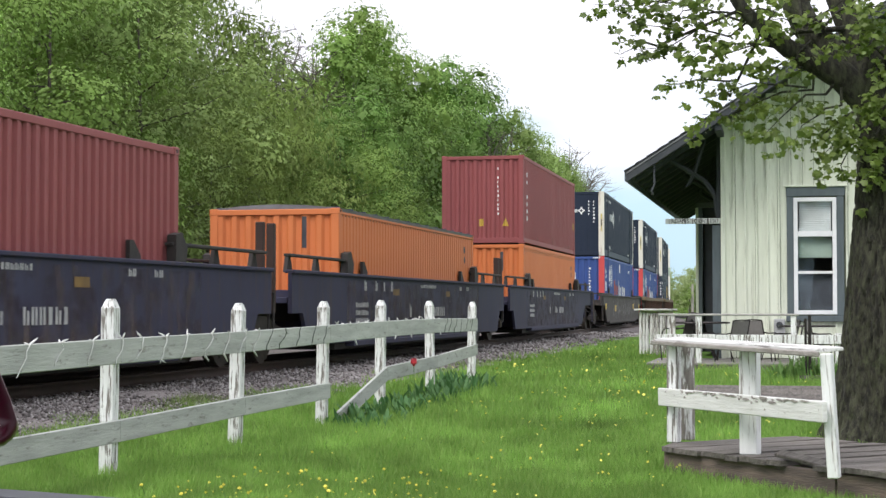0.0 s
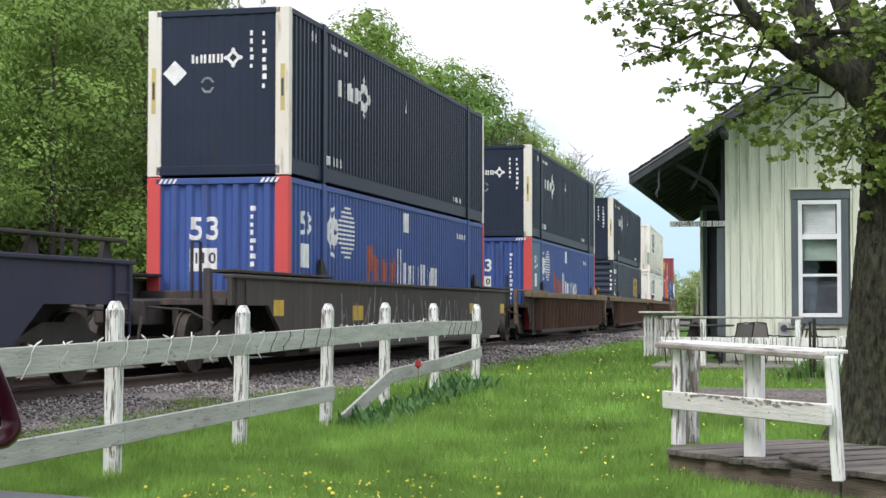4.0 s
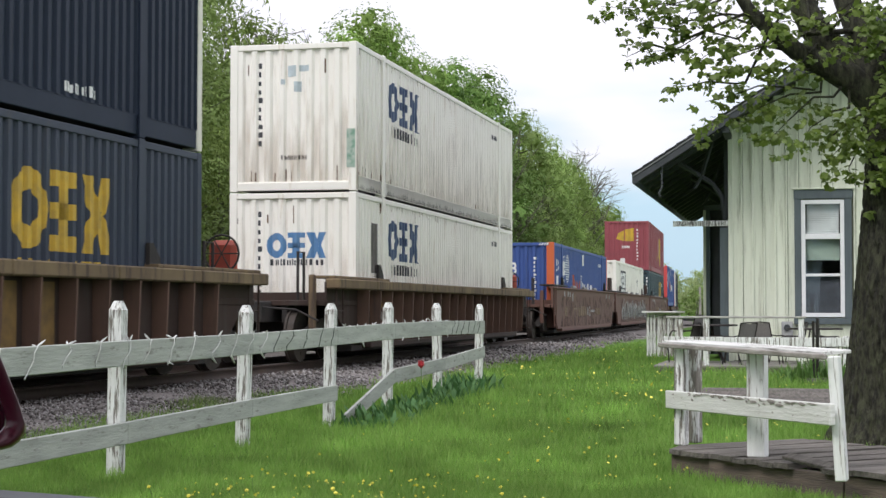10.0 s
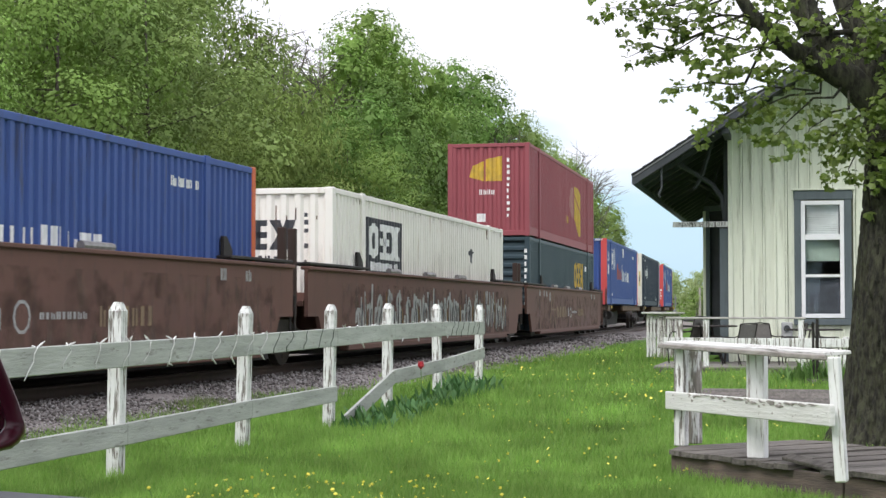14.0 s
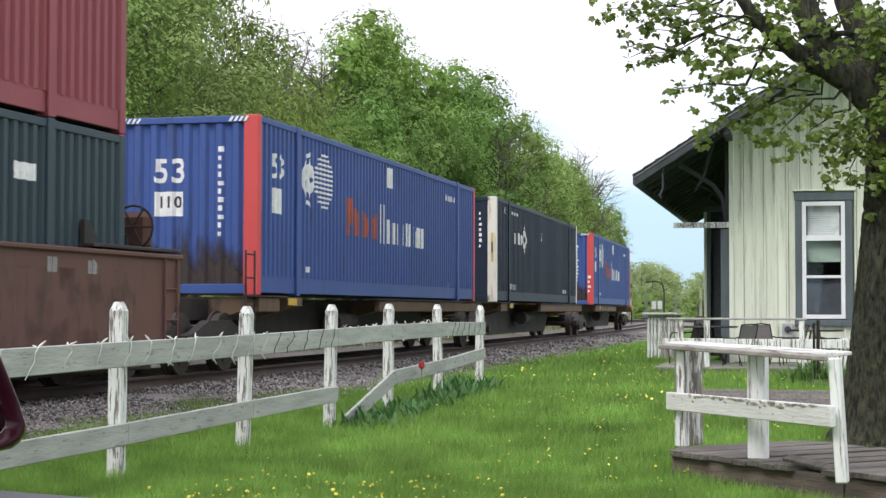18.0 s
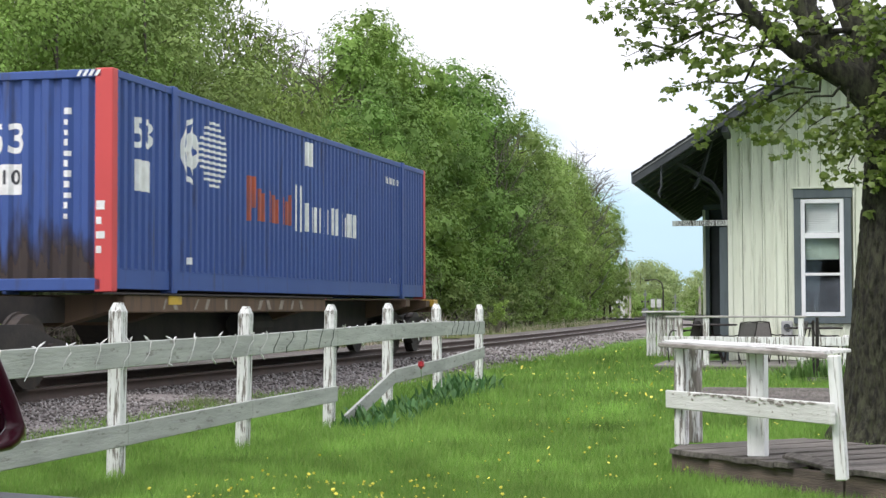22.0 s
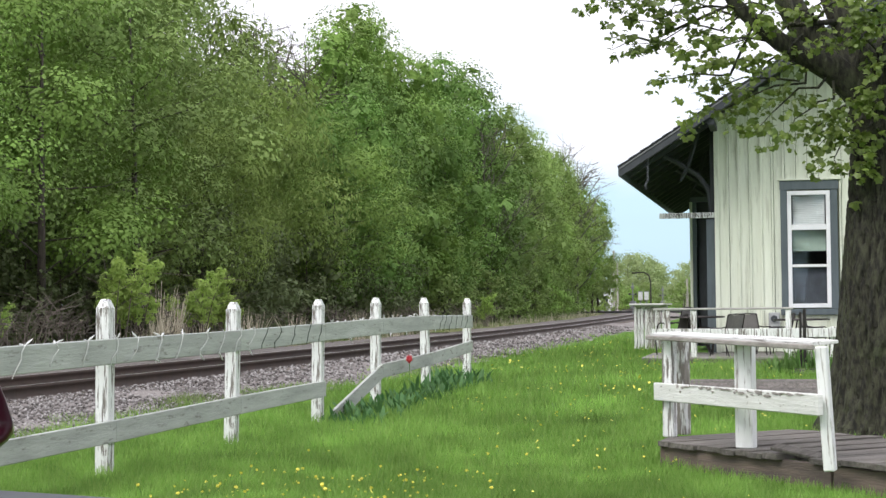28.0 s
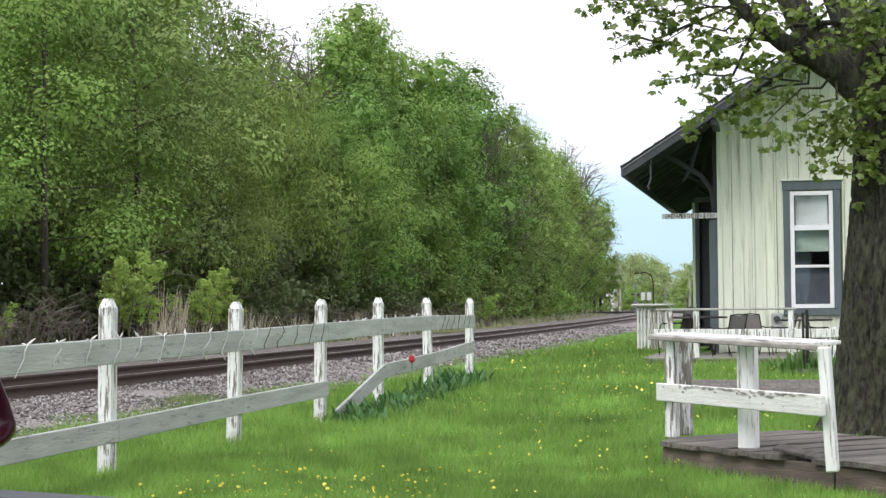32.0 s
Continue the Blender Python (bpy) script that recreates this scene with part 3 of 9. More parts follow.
def container(L, H, colour, label, post=None, front="vertical", posts53=True, rails=None, roofmat=None, depth=0.044):
    """An intermodal container, its middle at the origin, its base at z = 0; the leading end is at -y."""
    W = 2.59
    c = thing("container", pose(0, 0, 0), label, "container", "containers on the train")
    rails = rails or colour
    post = post or colour
    pw = 0.16
    inset = (L - 12.19) / 2 if posts53 and L > 13 else 0.0
    zr = 0.30 if L > 13 else 0.18
    # side walls between the posts
    for s in (-1, 1):
        mb = corrugated(L - 2 * pw, zr, H - 0.1, PITCH, depth, W / 2 - 0.012, FLAT)
        if s < 0:
            turned(mb, Matrix.Diagonal((-1, 1, 1, 1)))
        part("side_panel", mb, colour, c)
        x0, x1 = sorted((s * (W / 2 - 0.075), s * (W / 2 - 0.025)))
        part("bottom_rail", MB().box(x0, x1, -L / 2 + pw, L / 2 - pw, 0.04, zr + 0.01, 0.008), rails, c)
        part("top_rail", MB().box(min(s * W / 2, s * (W / 2 - 0.06)), max(s * W / 2, s * (W / 2 - 0.06)), -L / 2 + pw, L / 2 - pw, H - 0.11, H - 0.01, 0.008), rails, c)
    # ends
    e = W - 2 * pw
    for s in (-1, 1):
        if front == "horizontal" and s < 0:
            mb = corrugated(H - 0.3, -e / 2, e / 2, 0.27, 0.05, 0.0, 0.3)
            mb.v = [(v[2], -(L / 2 - 0.02 + v[0]), v[1] + H / 2) for v in mb.v]
        else:
            mb = corrugated(e, 0.17, H - 0.1, 0.27, end_fold(colour), 0.0, 0.32)
            mb.v = [(v[1], s * (L / 2 - 0.02 + v[0]), v[2]) for v in mb.v]
        part("end_panel", mb, colour, c)
        part("end_header", MB().box(-e / 2, e / 2, s * L / 2 - (0.1 if s > 0 else 0), s * L / 2 + (0.1 if s < 0 else 0), H - 0.12, H - 0.01, 0.01), rails, c)
        part("end_sill", MB().box(-e / 2, e / 2, s * L / 2 - (0.1 if s > 0 else 0), s * L / 2 + (0.1 if s < 0 else 0), 0.02, 0.18, 0.01), rails, c)
        for q in (-1, 1):
            x0, x1 = sorted((q * W / 2, q * (W / 2 - pw - 0.09 * (post is not colour))))
            y0, y1 = sorted((s * L / 2, s * (L / 2 - pw)))
            part("corner_post", MB().box(x0, x1, y0, y1, 0.0, H, 0.012), post, c)
            if inset:
                part("lifting_post", MB().box(q * W / 2 - 0.02, q * W / 2 + 0.02, s * 0.3775 * L - 0.09, s * 0.3775 * L + 0.09, 0.0, H + 0.01, 0.008), colour, c)
            for z0 in (-0.004, H - 0.115):
                yy = s * (0.3775 * L if inset else L / 2 - 0.085)
                part("corner_casting", MB().box(q * (W / 2 - 0.08) - 0.09, q * (W / 2 - 0.08) + 0.09, yy - 0.09, yy + 0.09, z0, z0 + 0.12, 0.012), rails, c)
                part("casting_hole", MB().box(q * W / 2 - 0.015, q * W / 2 + 0.014, yy - 0.03, yy + 0.03, z0 + 0.04, z0 + 0.085), M_STEEL, c)
    FORM[c] = (L, H, depth, front, end_fold(colour))
    part("roof_panel", MB().box(-W / 2 + 0.05, W / 2 - 0.05, -L / 2 + 0.05, L / 2 - 0.05, H - 0.05, H - 0.02), roofmat or colour, c)
    part("floor", MB().box(-W / 2 + 0.08, W / 2 - 0.08, -L / 2 + 0.11, L / 2 - 0.11, 0.05, 0.12), M_STEEL, c)
    return c


# the leading end's place at 9 s, length, base height, body height, colours
LOADS = []


def load(s, L, z, H, colour, label, **kw):
    c = container(L, H, colour, label, **kw)
    ride(c, s + L / 2, z)
    LOADS.append((c, L, H))
    return c


Z0 = 0.62
A0 = load(-94.3, 12.19, Z0, 2.90, P_RED, "rust-red corrugated steel container riding low in a grey well car")
O1 = load(-74.5, 12.19, Z0, 2.50, P_ORANGE, "orange open-top steel container with a dark tarpaulin cover", roofmat=P_BLACK, depth=0.012)
R2b = load(-54.5, 12.19, Z0, 2.58, P_ORANGE, "orange steel container below a rust-red one", depth=0.012)
R2t = load(-54.5, 12.19, Z0 + 2.60, 2.75, P_RED, "rust-red corrugated container stacked on an orange one")
U3b = load(-31.75, 16.15, Z0, 2.90, P_BLUE, "bright blue container with red corner posts in a grey well car", post=P_POSTRED)
U3t = load(-31.75, 16.15, Z0 + 2.92, 2.90, P_BLACK, "blue-black container with white corner posts stacked on a blue one", post=P_POSTWHITE)
D4b = load(-7.97, 16.65, Z0, 2.90, P_BLUE, "blue container with red corner posts and large white 53", post=P_POSTRED)
D4t = load(-7.97, 16.65, Z0 + 2.92, 2.90, P_BLACK, "blue-black container with white corner posts and a white diamond", post=P_POSTWHITE)
E5b = load(16.36, 16.65, Z0, 2.90, P_NAVY, "dark navy container with a large yellow mark near its end", front="horizontal")
E5t = load(16.36, 16.65, Z0 + 2.92, 2.90, P_BLACK, "black container with rust-stained white corner posts", post=P_POSTWHITE)
F6b = load(40.7, 16.15, Z0, 2.90, P_CREAM, "dirty white container with blue marks, lower of two")
F6t = load(40.7, 16.15, Z0 + 2.92, 2.90, P_CREAM, "dirty white container with rust streaks stacked on another")
G7 = load(64.75, 16.15, Z0, 2.90, P_BLUE, "blue container with orange posts and white 53 in brown well", post=P_POSTORANGE)
H8 = load(84.9, 16.15, Z0, 2.90, P_CREAM, "off-white container with large black marks above a graffitied well car")
I9b = load(105.5, 16.15, Z0, 2.90, P_GREEN, "dark green-grey container below a wine-red one", front="horizontal")
I9t = load(105.5, 16.15, Z0 + 2.92, 2.90, P_WINE, "faded wine-red container with a yellow sail mark")
K10 = load(126.5, 16.15, 1.49, 2.90, P_BLUE, "blue container with red corner posts on a spine car", post=P_POSTRED)
L11 = load(145.5, 16.15, 1.49, 2.90, P_BLACK, "blue-black container with white corner posts on a spine car", post=P_POSTWHITE)
Z12 = load(166.75, 16.15, 1.49, 2.90, P_BLUE, "blue container with red corner posts at the end of the train", post=P_POSTRED)

# ---------------------------------------------------------------- painted marks


def clip(poly, a, keep_above):
    """The part of an outline on one side of a cut across its length."""
    out = []
    for (u0, z0), (u1, z1) in zip(poly, poly[1:] + poly[:1]):
        in0, in1 = (u0 >= a) == keep_above, (u1 >= a) == keep_above
        if in0:
            out.append((u0, z0))
        if in0 != in1:
            k = (a - u0) / (u1 - u0)
            out.append((a, z0 + k * (z1 - z0)))
    return out


def fold(v, length, pitch, flat):
    """How deep a corrugated sheet lies at v, from 0 at its outer faces to 1 in its hollows."""
    p = length / max(1, round(length / pitch))
    u = ((v + length / 2) / p) % 1.0
    if abs(v) > length / 2:
        return 0.0
    return 0.0 if u < flat else (u - flat) / (0.5 - flat) if u < 0.5 else 1.0 if u < 0.5 + flat else 1 - (u - 0.5 - flat) / (0.5 - flat)


def draped(polys, length, pitch, flat):
    """Outlines cut along the folds of a corrugated sheet."""
    p = length / max(1, round(length / pitch))
    out = []
    for poly in polys:
        lo, hi = min(u for u, z in poly), max(u for u, z in poly)
        cuts = [lo] + [c for i in range(int((lo + length / 2) // p) - 1, int((hi + length / 2) // p) + 2) for c in (-length / 2 + (i + k) * p for k in (0.0, flat, 0.5, 0.5 + flat)) if lo < c < hi] + [hi]
        for a, b in zip(cuts, cuts[1:]):
            q = clip(clip(poly, a, True), b, False) if b - a > 1e-4 else []
            if len(q) > 2:
                out.append(q)
    return out


def plate(parent, name, mat, polys, L, side="side", label=""):
    """Paint on a container, laid into the folds of its sheet; polys hold (along, up) outlines, along from the leading end or across the end's middle."""
    L, H, depth, front, ends = FORM[parent]
    mb = MB()
    if side == "side":
        n = L - 0.32
        for q in draped([[(u - L / 2, z) for u, z in p] for p in polys], n, PITCH, FLAT):
            mb.add([(1.2875 - depth * fold(y, n, PITCH, FLAT), y, z) for y, z in q], [tuple(range(len(q)))])
    elif side == "end" and front == "vertical":
        for q in draped(polys, 2.27, 0.27, 0.32):
            mb.add([(x, -(L / 2 - 0.02 - ends * fold(x, 2.27, 0.27, 0.32)) - 0.004, z) for x, z in q], [tuple(range(len(q)))])
    else:
        for p in polys:
            mb.prism(p, -L / 2 + (-0.006 if side == "post" else 0.010), -L / 2 + (0.004 if side == "post" else 0.022), "y")
    ob = part(name, mb, mat, parent, label)
    return tagged(ob, kind="stuff") if len(polys) > 1 else ob


def glyphs(text, size):
    """The outlines of characters of the built-in font, as triangles about their middle."""
    cu = bpy.data.curves.new("glyphs", "FONT")
    cu.body, cu.size, cu.align_x, cu.align_y = text, size, "CENTER", "CENTER"
    cu.offset = 0.022 * size
    ob = bpy.data.objects.new("glyphs", cu)
    scene.collection.objects.link(ob)
    bpy.context.view_layer.update()
    me = bpy.data.meshes.new_from_object(ob.evaluated_get(bpy.context.evaluated_depsgraph_get()))
    me.calc_loop_triangles()
    tris = [[(me.vertices[i].co.x, me.vertices[i].co.y) for i in t.vertices] for t in me.loop_triangles]
    bpy.data.objects.remove(ob)
    return tris


def lettered(parent, name, mat, text, size, u, z, side, label, dy=0.0):
    """Characters in the built-in font, one part each."""
    for i, ch in enumerate(text):
        a0 = u + (i - (len(text) - 1) / 2) * 0.56 * size
        ob = plate(parent, name, mat, [[(a0 + a, z + b) for a, b in t] for t in glyphs(ch, size)], 0, side, label)
        ob.location.y = dy
        del ob["kind"]


def rect(u, z, w, h, skew=0.0):
    return [(u, z), (u + w, z), (u + w + skew, z + h), (u + skew, z + h)]


def ring(u, z, ru, rz, k=0.55, n=12, a0=0, a1=360):
    """A ring or an arc of one, as quads."""
    out = []
    steps = max(2, int(n * (a1 - a0) / 360))
    for i in range(steps):
        a, b = radians(a0 + (a1 - a0) * i / steps), radians(a0 + (a1 - a0) * (i + 1) / steps)
        out.append([(u + ru * math.cos(a), z + rz * math.sin(a)), (u + ru * math.cos(b), z + rz * math.sin(b)),
                    (u + k * ru * math.cos(b), z + k * rz * math.sin(b)), (u + k * ru * math.cos(a), z + k * rz * math.sin(a))])
    return out


def blocks(u, z, w, h, n, seed):
    """A row of n plain upright bars or pairs of bars, each as large as a letter."""
    rnd = random.Random(seed)
    p = w / n
    out = []
    for i in range(n):
        a, q = u + i * p, h * rnd.choice((1.0, 1.0, 0.9))
        if rnd.random() < 0.3:
            out.append(rect(a + p * 0.2, z, p * 0.45, q))
        else:
            out += [rect(a + p * 0.08, z, p * 0.27, q), rect(a + p * 0.52, z, p * 0.27, q * rnd.choice((1.0, 0.8)))]
    return out


def column(u, z, w, h, n, seed):
    """Upright row of n short plain bars."""
    rnd = random.Random(seed)
    p = h / n
    return [rect(u, z + i * p, w * rnd.choice((1.0, 0.8, 0.6)), p * rnd.choice((0.5, 0.62))) for i in range(n) if rnd.random() > 0.1]


def mark_blue(c, L, H):
    plate(c, "height_mark", M_WHITE, [rect(-0.5, 1.28, 0.5, 0.40)], L, "end", "white height panel")
    lettered(c, "height_number", M_DARKMARK, "110", 0.26, -0.25, 1.50, "end", "dark numeral of 110", -0.004)
    lettered(c, "length_number", M_WHITE, "53", 0.54, -0.24, 2.0, "end", "white numeral of 53")
    plate(c, "code_mark", M_WHITE, column(0.60, 0.95, 0.09, 1.5, 11, 3), L, "end")
    plate(c, "hazard_stripes", M_WHITE, [rect(x + i * 0.085, H - 0.1, 0.045, 0.08, 0.05) for x in (-1.08, 0.78) for i in range(4)], L, "post")
    lettered(c, "length_number", M_WHITE, "53", 0.56, 1.0, 2.12, "side", "white numeral of 53")
    plate(c, "height_mark", M_WHITE, [rect(0.78, 1.36, 0.46, 0.42)], L, label="white height panel")
    # a diamond before a disc of level stripes
    disc = [rect(2.75 + 0.10 * abs(i - 5.5), 1.60 + i * 0.085, 0.55 + 0.72 * math.sqrt(max(0.0, 1 - ((i - 5.5) / 6.6) ** 2)) - 0.10 * abs(i - 5.5), 0.04) for i in range(12)]
    plate(c, "emblem", M_WHITE, disc + [[(2.36, 2.06), (2.68, 1.70), (2.98, 2.06), (2.68, 2.46)]] + ring(2.8, 2.06, 0.5, 0.52, 0.86, 14, 95, 265), L, label="white striped disc with a diamond")
    plate(c, "emblem_hollow", P_BLUE, [[(2.60, 2.06), (2.70, 1.92), (2.82, 2.06), (2.70, 2.2)]], L).location.x = 0.003
    plate(c, "word_mark", M_REDMARK, [rect(4.9, 1.18, 0.16, 0.72), rect(5.12, 1.4, 0.16, 0.5)] + [rect(5.42 + 0.165 * i, 1.2, 0.10, 0.52 - 0.06 * (i % 3)) for i in range(10)], L, label="faded orange-red word mark")
    tall = [rect(7.2, 1.12, 0.17, 0.8), rect(7.45, 1.12, 0.17, 0.8)]
    plate(c, "word_mark", M_WHITE, tall + blocks(7.74, 1.14, 3.2, 0.5, 9, 22), L, label="white word mark")
    plate(c, "height_mark", M_WHITE, [rect(7.75, 2.30, 0.5, 0.42)], L, label="white panel")
    plate(c, "code_mark", M_WHITE, blocks(12.9, 2.38, 1.0, 0.14, 8, 23), L)
    plate(c, "small_mark", M_WHITE, [rect(2.55, 0.42, 0.14, 0.1), rect(13.2, 0.32, 0.12, 0.1)], L)
    if c in (G7, K10, Z12):
        # brake dust thrown up on the leading end
        plate(c, "grime", M_GRIME, [rect(-1.12, 0.18, 2.24, 1.5)], L, "end", "brown grime on the lower end").location.y = -0.006
    if c is Z12:
        plate(c, "code_mark", M_WHITE, column(1.07, 0.5, 0.12, 0.75, 4, 24), L, "post")


def mark_dark(c, L, H, diamond=True):
    if diamond:
        plate(c, "placard", M_WHITE, [[(-1.02, 1.80), (-0.8, 1.58), (-0.58, 1.80), (-0.8, 2.02)]], L, "end", "white diamond placard")
    lobed = lambda u, z, r, q: ring(u, z, r, q, 0.5, 4) + [[(u + a * r - 0.3 * r, z + b * q), (u + a * r, z + b * q - 0.3 * q), (u + a * r + 0.3 * r, z + b * q), (u + a * r, z + b * q + 0.3 * q)] for a, b in ((0.9, 0), (-0.9, 0), (0, 0.9), (0, -0.9))]
    plate(c, "word_mark", M_WHITE, blocks(-0.5, 1.96, 0.62, 0.15, 4, 31) + lobed(0.27, 2.04, 0.15, 0.15), L, "end")
    plate(c, "round_mark", M_GREYMARK, ring(-0.2, 1.58, 0.13, 0.15, 0.7, 8, 20, 160) + ring(-0.2, 1.58, 0.13, 0.15, 0.7, 8, 200, 340), L, "end")
    plate(c, "code_mark", M_WHITE, column(0.58, 1.85, 0.08, 0.7, 5, 33) + column(0.80, 1.5, 0.08, 1.05, 7, 34), L, "end")
    for x in (-1.25, 1.11):
        plate(c, "warning_strip", M_PALEYELLOW, [rect(x + 0.03, 1.1, 0.075, 0.8)], L, "post", "yellow warning strip on the corner post")
        plate(c, "warning_strip", M_DARKMARK, [rect(x + 0.045, 1.35, 0.04, 0.3)], L, "post").location.y = -0.004
    plate(c, "word_mark", M_WHITE, blocks(2.95, 1.72, 1.35, 0.34, 4, 35) + lobed(4.66, 1.9, 0.38, 0.38), L, label="white word and diamond mark")
    plate(c, "tank_mark", M_WHITE, [[(7.85, 2.0), (8.02, 1.95), (8.05, 2.2), (7.95, 2.3)]], L)
    plate(c, "small_word_mark", M_WHITE, blocks(2.0, 0.36, 1.15, 0.17, 8, 36), L)
    plate(c, "small_word_mark", M_WHITE, blocks(12.5, 0.36, 0.9, 0.14, 7, 37), L)
    plate(c, "code_mark", M_WHITE, blocks(1.25, 2.5, 0.3, 0.2, 2, 38) + blocks(2.4, 2.54, 1.1, 0.09, 8, 39), L)


def big_mark(u, z, w, h):
    """Three heavy plain shapes in a row: an open ring, a stepped slab and a bow tie."""
    k = w / 3
    out = ring(u + k * 0.48, z + h / 2, k * 0.5, h / 2, 0.45, 14)
    a = u + k * 1.02
    out += [rect(a, z, k * 0.9, h * 0.2), rect(a, z + h * 0.8, k * 0.9, h * 0.2), rect(a, z + h * 0.4, k * 0.9, h * 0.2), rect(a + k * 0.28, z + h * 0.2, k * 0.34, h * 0.6)]
    b = u + k * 2.0
    out += [[(b, z), (b + k * 0.4, z), (b + k * 0.62, z + h * 0.5), (b + k * 0.4, z + h), (b, z + h), (b + k * 0.28, z + h * 0.5)],
            [(b + k, z), (b + k * 0.62, z), (b + k * 0.5, z + h * 0.3), (b + k * 0.64, z + h * 0.5), (b + k * 0.5, z + h * 0.7), (b + k * 0.62, z + h), (b + k, z + h), (b + k * 0.76, z + h * 0.5)]]
    return out


for c, L, H in LOADS:
    if c in (U3b, D4b, G7, K10, Z12):
        mark_blue(c, L, H)
    elif c in (U3t, D4t, E5t, L11):
        mark_dark(c, L, H, c is not E5t)
for c, L in ((A0, 12.19), (R2t, 12.19)):
    plate(c, "code_mark", M_WHITE, column(0.46, 0.9, 0.05, 1.55, 11, 41), L, "end")
    plate(c, "warning_mark", M_YELLOW, [rect(-0.12, 0.55, 0.15, 0.22), [(0.62, 0.55), (0.82, 0.55), (0.72, 0.8)]], L, "end")
    plate(c, "code_mark", M_WHITE, column(0.75, 0.75, 0.12, 1.6, 7, 42), L)
    plate(c, "code_mark", M_WHITE, column(11.7, 1.6, 0.05, 0.9, 8, 43), L)
    plate(c, "warning_mark", M_YELLOW, [rect(11.75, 0.95, 0.14, 0.25)], L)
for c in (O1, R2b):
    plate(c, "code_panel", M_DARKMARK, [rect(0.55, 1.75, 0.1, 0.6)], 12.19, "end")
    plate(c, "code_mark", M_DARKMARK, [rect(11.1, 2.0, 0.16, 0.16), rect(11.13, 1.75, 0.1, 0.16)], 12.19)
# tarpaulin bows over the open-top container
for i in range(14):
    part("tarpaulin_rib", MB().tube((-1.25, -5.9 + i * 0.9, 2.5), (1.25, -5.9 + i * 0.9, 2.5), 0.04, n=6), P_BLACK, O1)
part("tarpaulin", MB().prism([(-1.29, 2.42), (1.29, 2.42), (1.31, 2.50), (0.6, 2.57), (0, 2.59), (-0.6, 2.57), (-1.31, 2.50)], -6.05, 6.05), material("grey_tarpaulin", (0.09, 0.09, 0.10), 0.6, col2=(0.18, 0.18, 0.19), scale=1.4, fac=0.8, bump=0.5, bscale=5), O1, "dark wrinkled tarpaulin")

def streaks(c, n, seed):
    """Rust runs below the top rail and above the bottom rail."""
    rnd = random.Random(seed)
    out = []
    for i in range(n):
        u = rnd.choice((rnd.uniform(0.4, 15.7), rnd.gauss(1.98, 0.12), rnd.gauss(14.1, 0.15)))
        h, w = rnd.uniform(0.06, 0.5) ** 1.3, rnd.uniform(0.018, 0.05)
        z = 0.32 if rnd.random() < 0.55 else 2.78 - h
        out.append([(u, z), (u + w, z), (u + w * 0.7, z + h), (u + w * 0.3, z + h)] if z < 1 else [(u + w * 0.4, z), (u + w * 0.6, z), (u + w, z + h), (u, z + h)])
    plate(c, "rust_streak", M_STREAK, out, 16.15)
    plate(c, "rust_streak", M_STREAK, [rect(rnd.uniform(-1.2, 1.1), rnd.choice((0.2, 0.2, 2.3)), rnd.uniform(0.012, 0.03), rnd.uniform(0.05, 0.35)) for i in range(n // 3)], 16.15, "end")


for i, c in enumerate((F6t, F6b, H8)):
    streaks(c, 26, 400 + i)
for i, c in enumerate((F6t, F6b, H8)):
    # short drips at the folds, and a film of rust and dust over the sheets
    rnd = random.Random(430 + i)
    drips = []
    for k in range(72):
        u = 0.2 + PITCH * k
        for z, top in ((0.31, 0.20), (2.79, 0.13)):
            if rnd.random() < 0.62:
                h, w = top * rnd.uniform(0.15, 1.0) ** 1.5 + 0.03, rnd.uniform(0.03, 0.06)
                drips.append(rect(u + rnd.uniform(0, 0.08), z if z < 1 else z - h, w, h))
    plate(c, "rust_streak", M_STREAK, drips, 16.15)
    plate(c, "soiling", M_SOIL, [rect(0.17, 0.31, 15.8, 2.46)], 16.15, label="thin rusty soiling on the side").location.x = -0.002
    plate(c, "soiling", M_SOIL, [rect(-1.12, 0.2, 2.24, 2.5)], 16.15, "end", "thin rusty soiling on the end").location.y = -0.004
    for x in (1.27, 1.3):
        part("soiling", MB().box(x - 0.001, x, -7.9, 7.9, 0.05, 0.29) if x < 1.28 else MB().box(1.2955, 1.2965, -8.07, -7.92, 0.02, 2.6), M_ROADFILM if x < 1.28 else M_SOIL, c)
for i, c in enumerate((R2t, A0)):
    plate(c, "rust_streak", M_STREAK, [rect(0.5 + 0.83 * k, 0.2, 0.03, 0.1 + 0.1 * (k % 3)) for k in range(13)], 12.19)
for c in (R2b, O1):
    plate(c, "rust_streak", M_STREAK, [rect(0.25 + 0.22 * k, 2.36, 0.09, 0.09 + 0.02 * (k % 3)) for k in range(53)], 12.19)
plate(D4b, "faded_panel", P_TEAL, [rect(0.17, 0.31, 1.76, 2.46)], 16.15, label="faded teal stretch of the side").location.x = -0.002
plate(E5b, "big_mark", M_YELLOW, big_mark(11.3, 1.32, 2.5, 0.98), 16.15, label="large faded yellow mark")
plate(E5b, "small_word_mark", M_YELLOW, blocks(11.4, 1.05, 2.4, 0.17, 10, 51), 16.15)
plate(E5b, "number_panel", M_WHITE, [rect(0.5, 2.3, 0.42, 0.22)] + blocks(0.98, 2.3, 0.6, 0.2, 4, 52) + blocks(0.6, 1.95, 0.7, 0.1, 6, 53) + blocks(0.6, 1.78, 0.6, 0.1, 5, 54), 16.15)
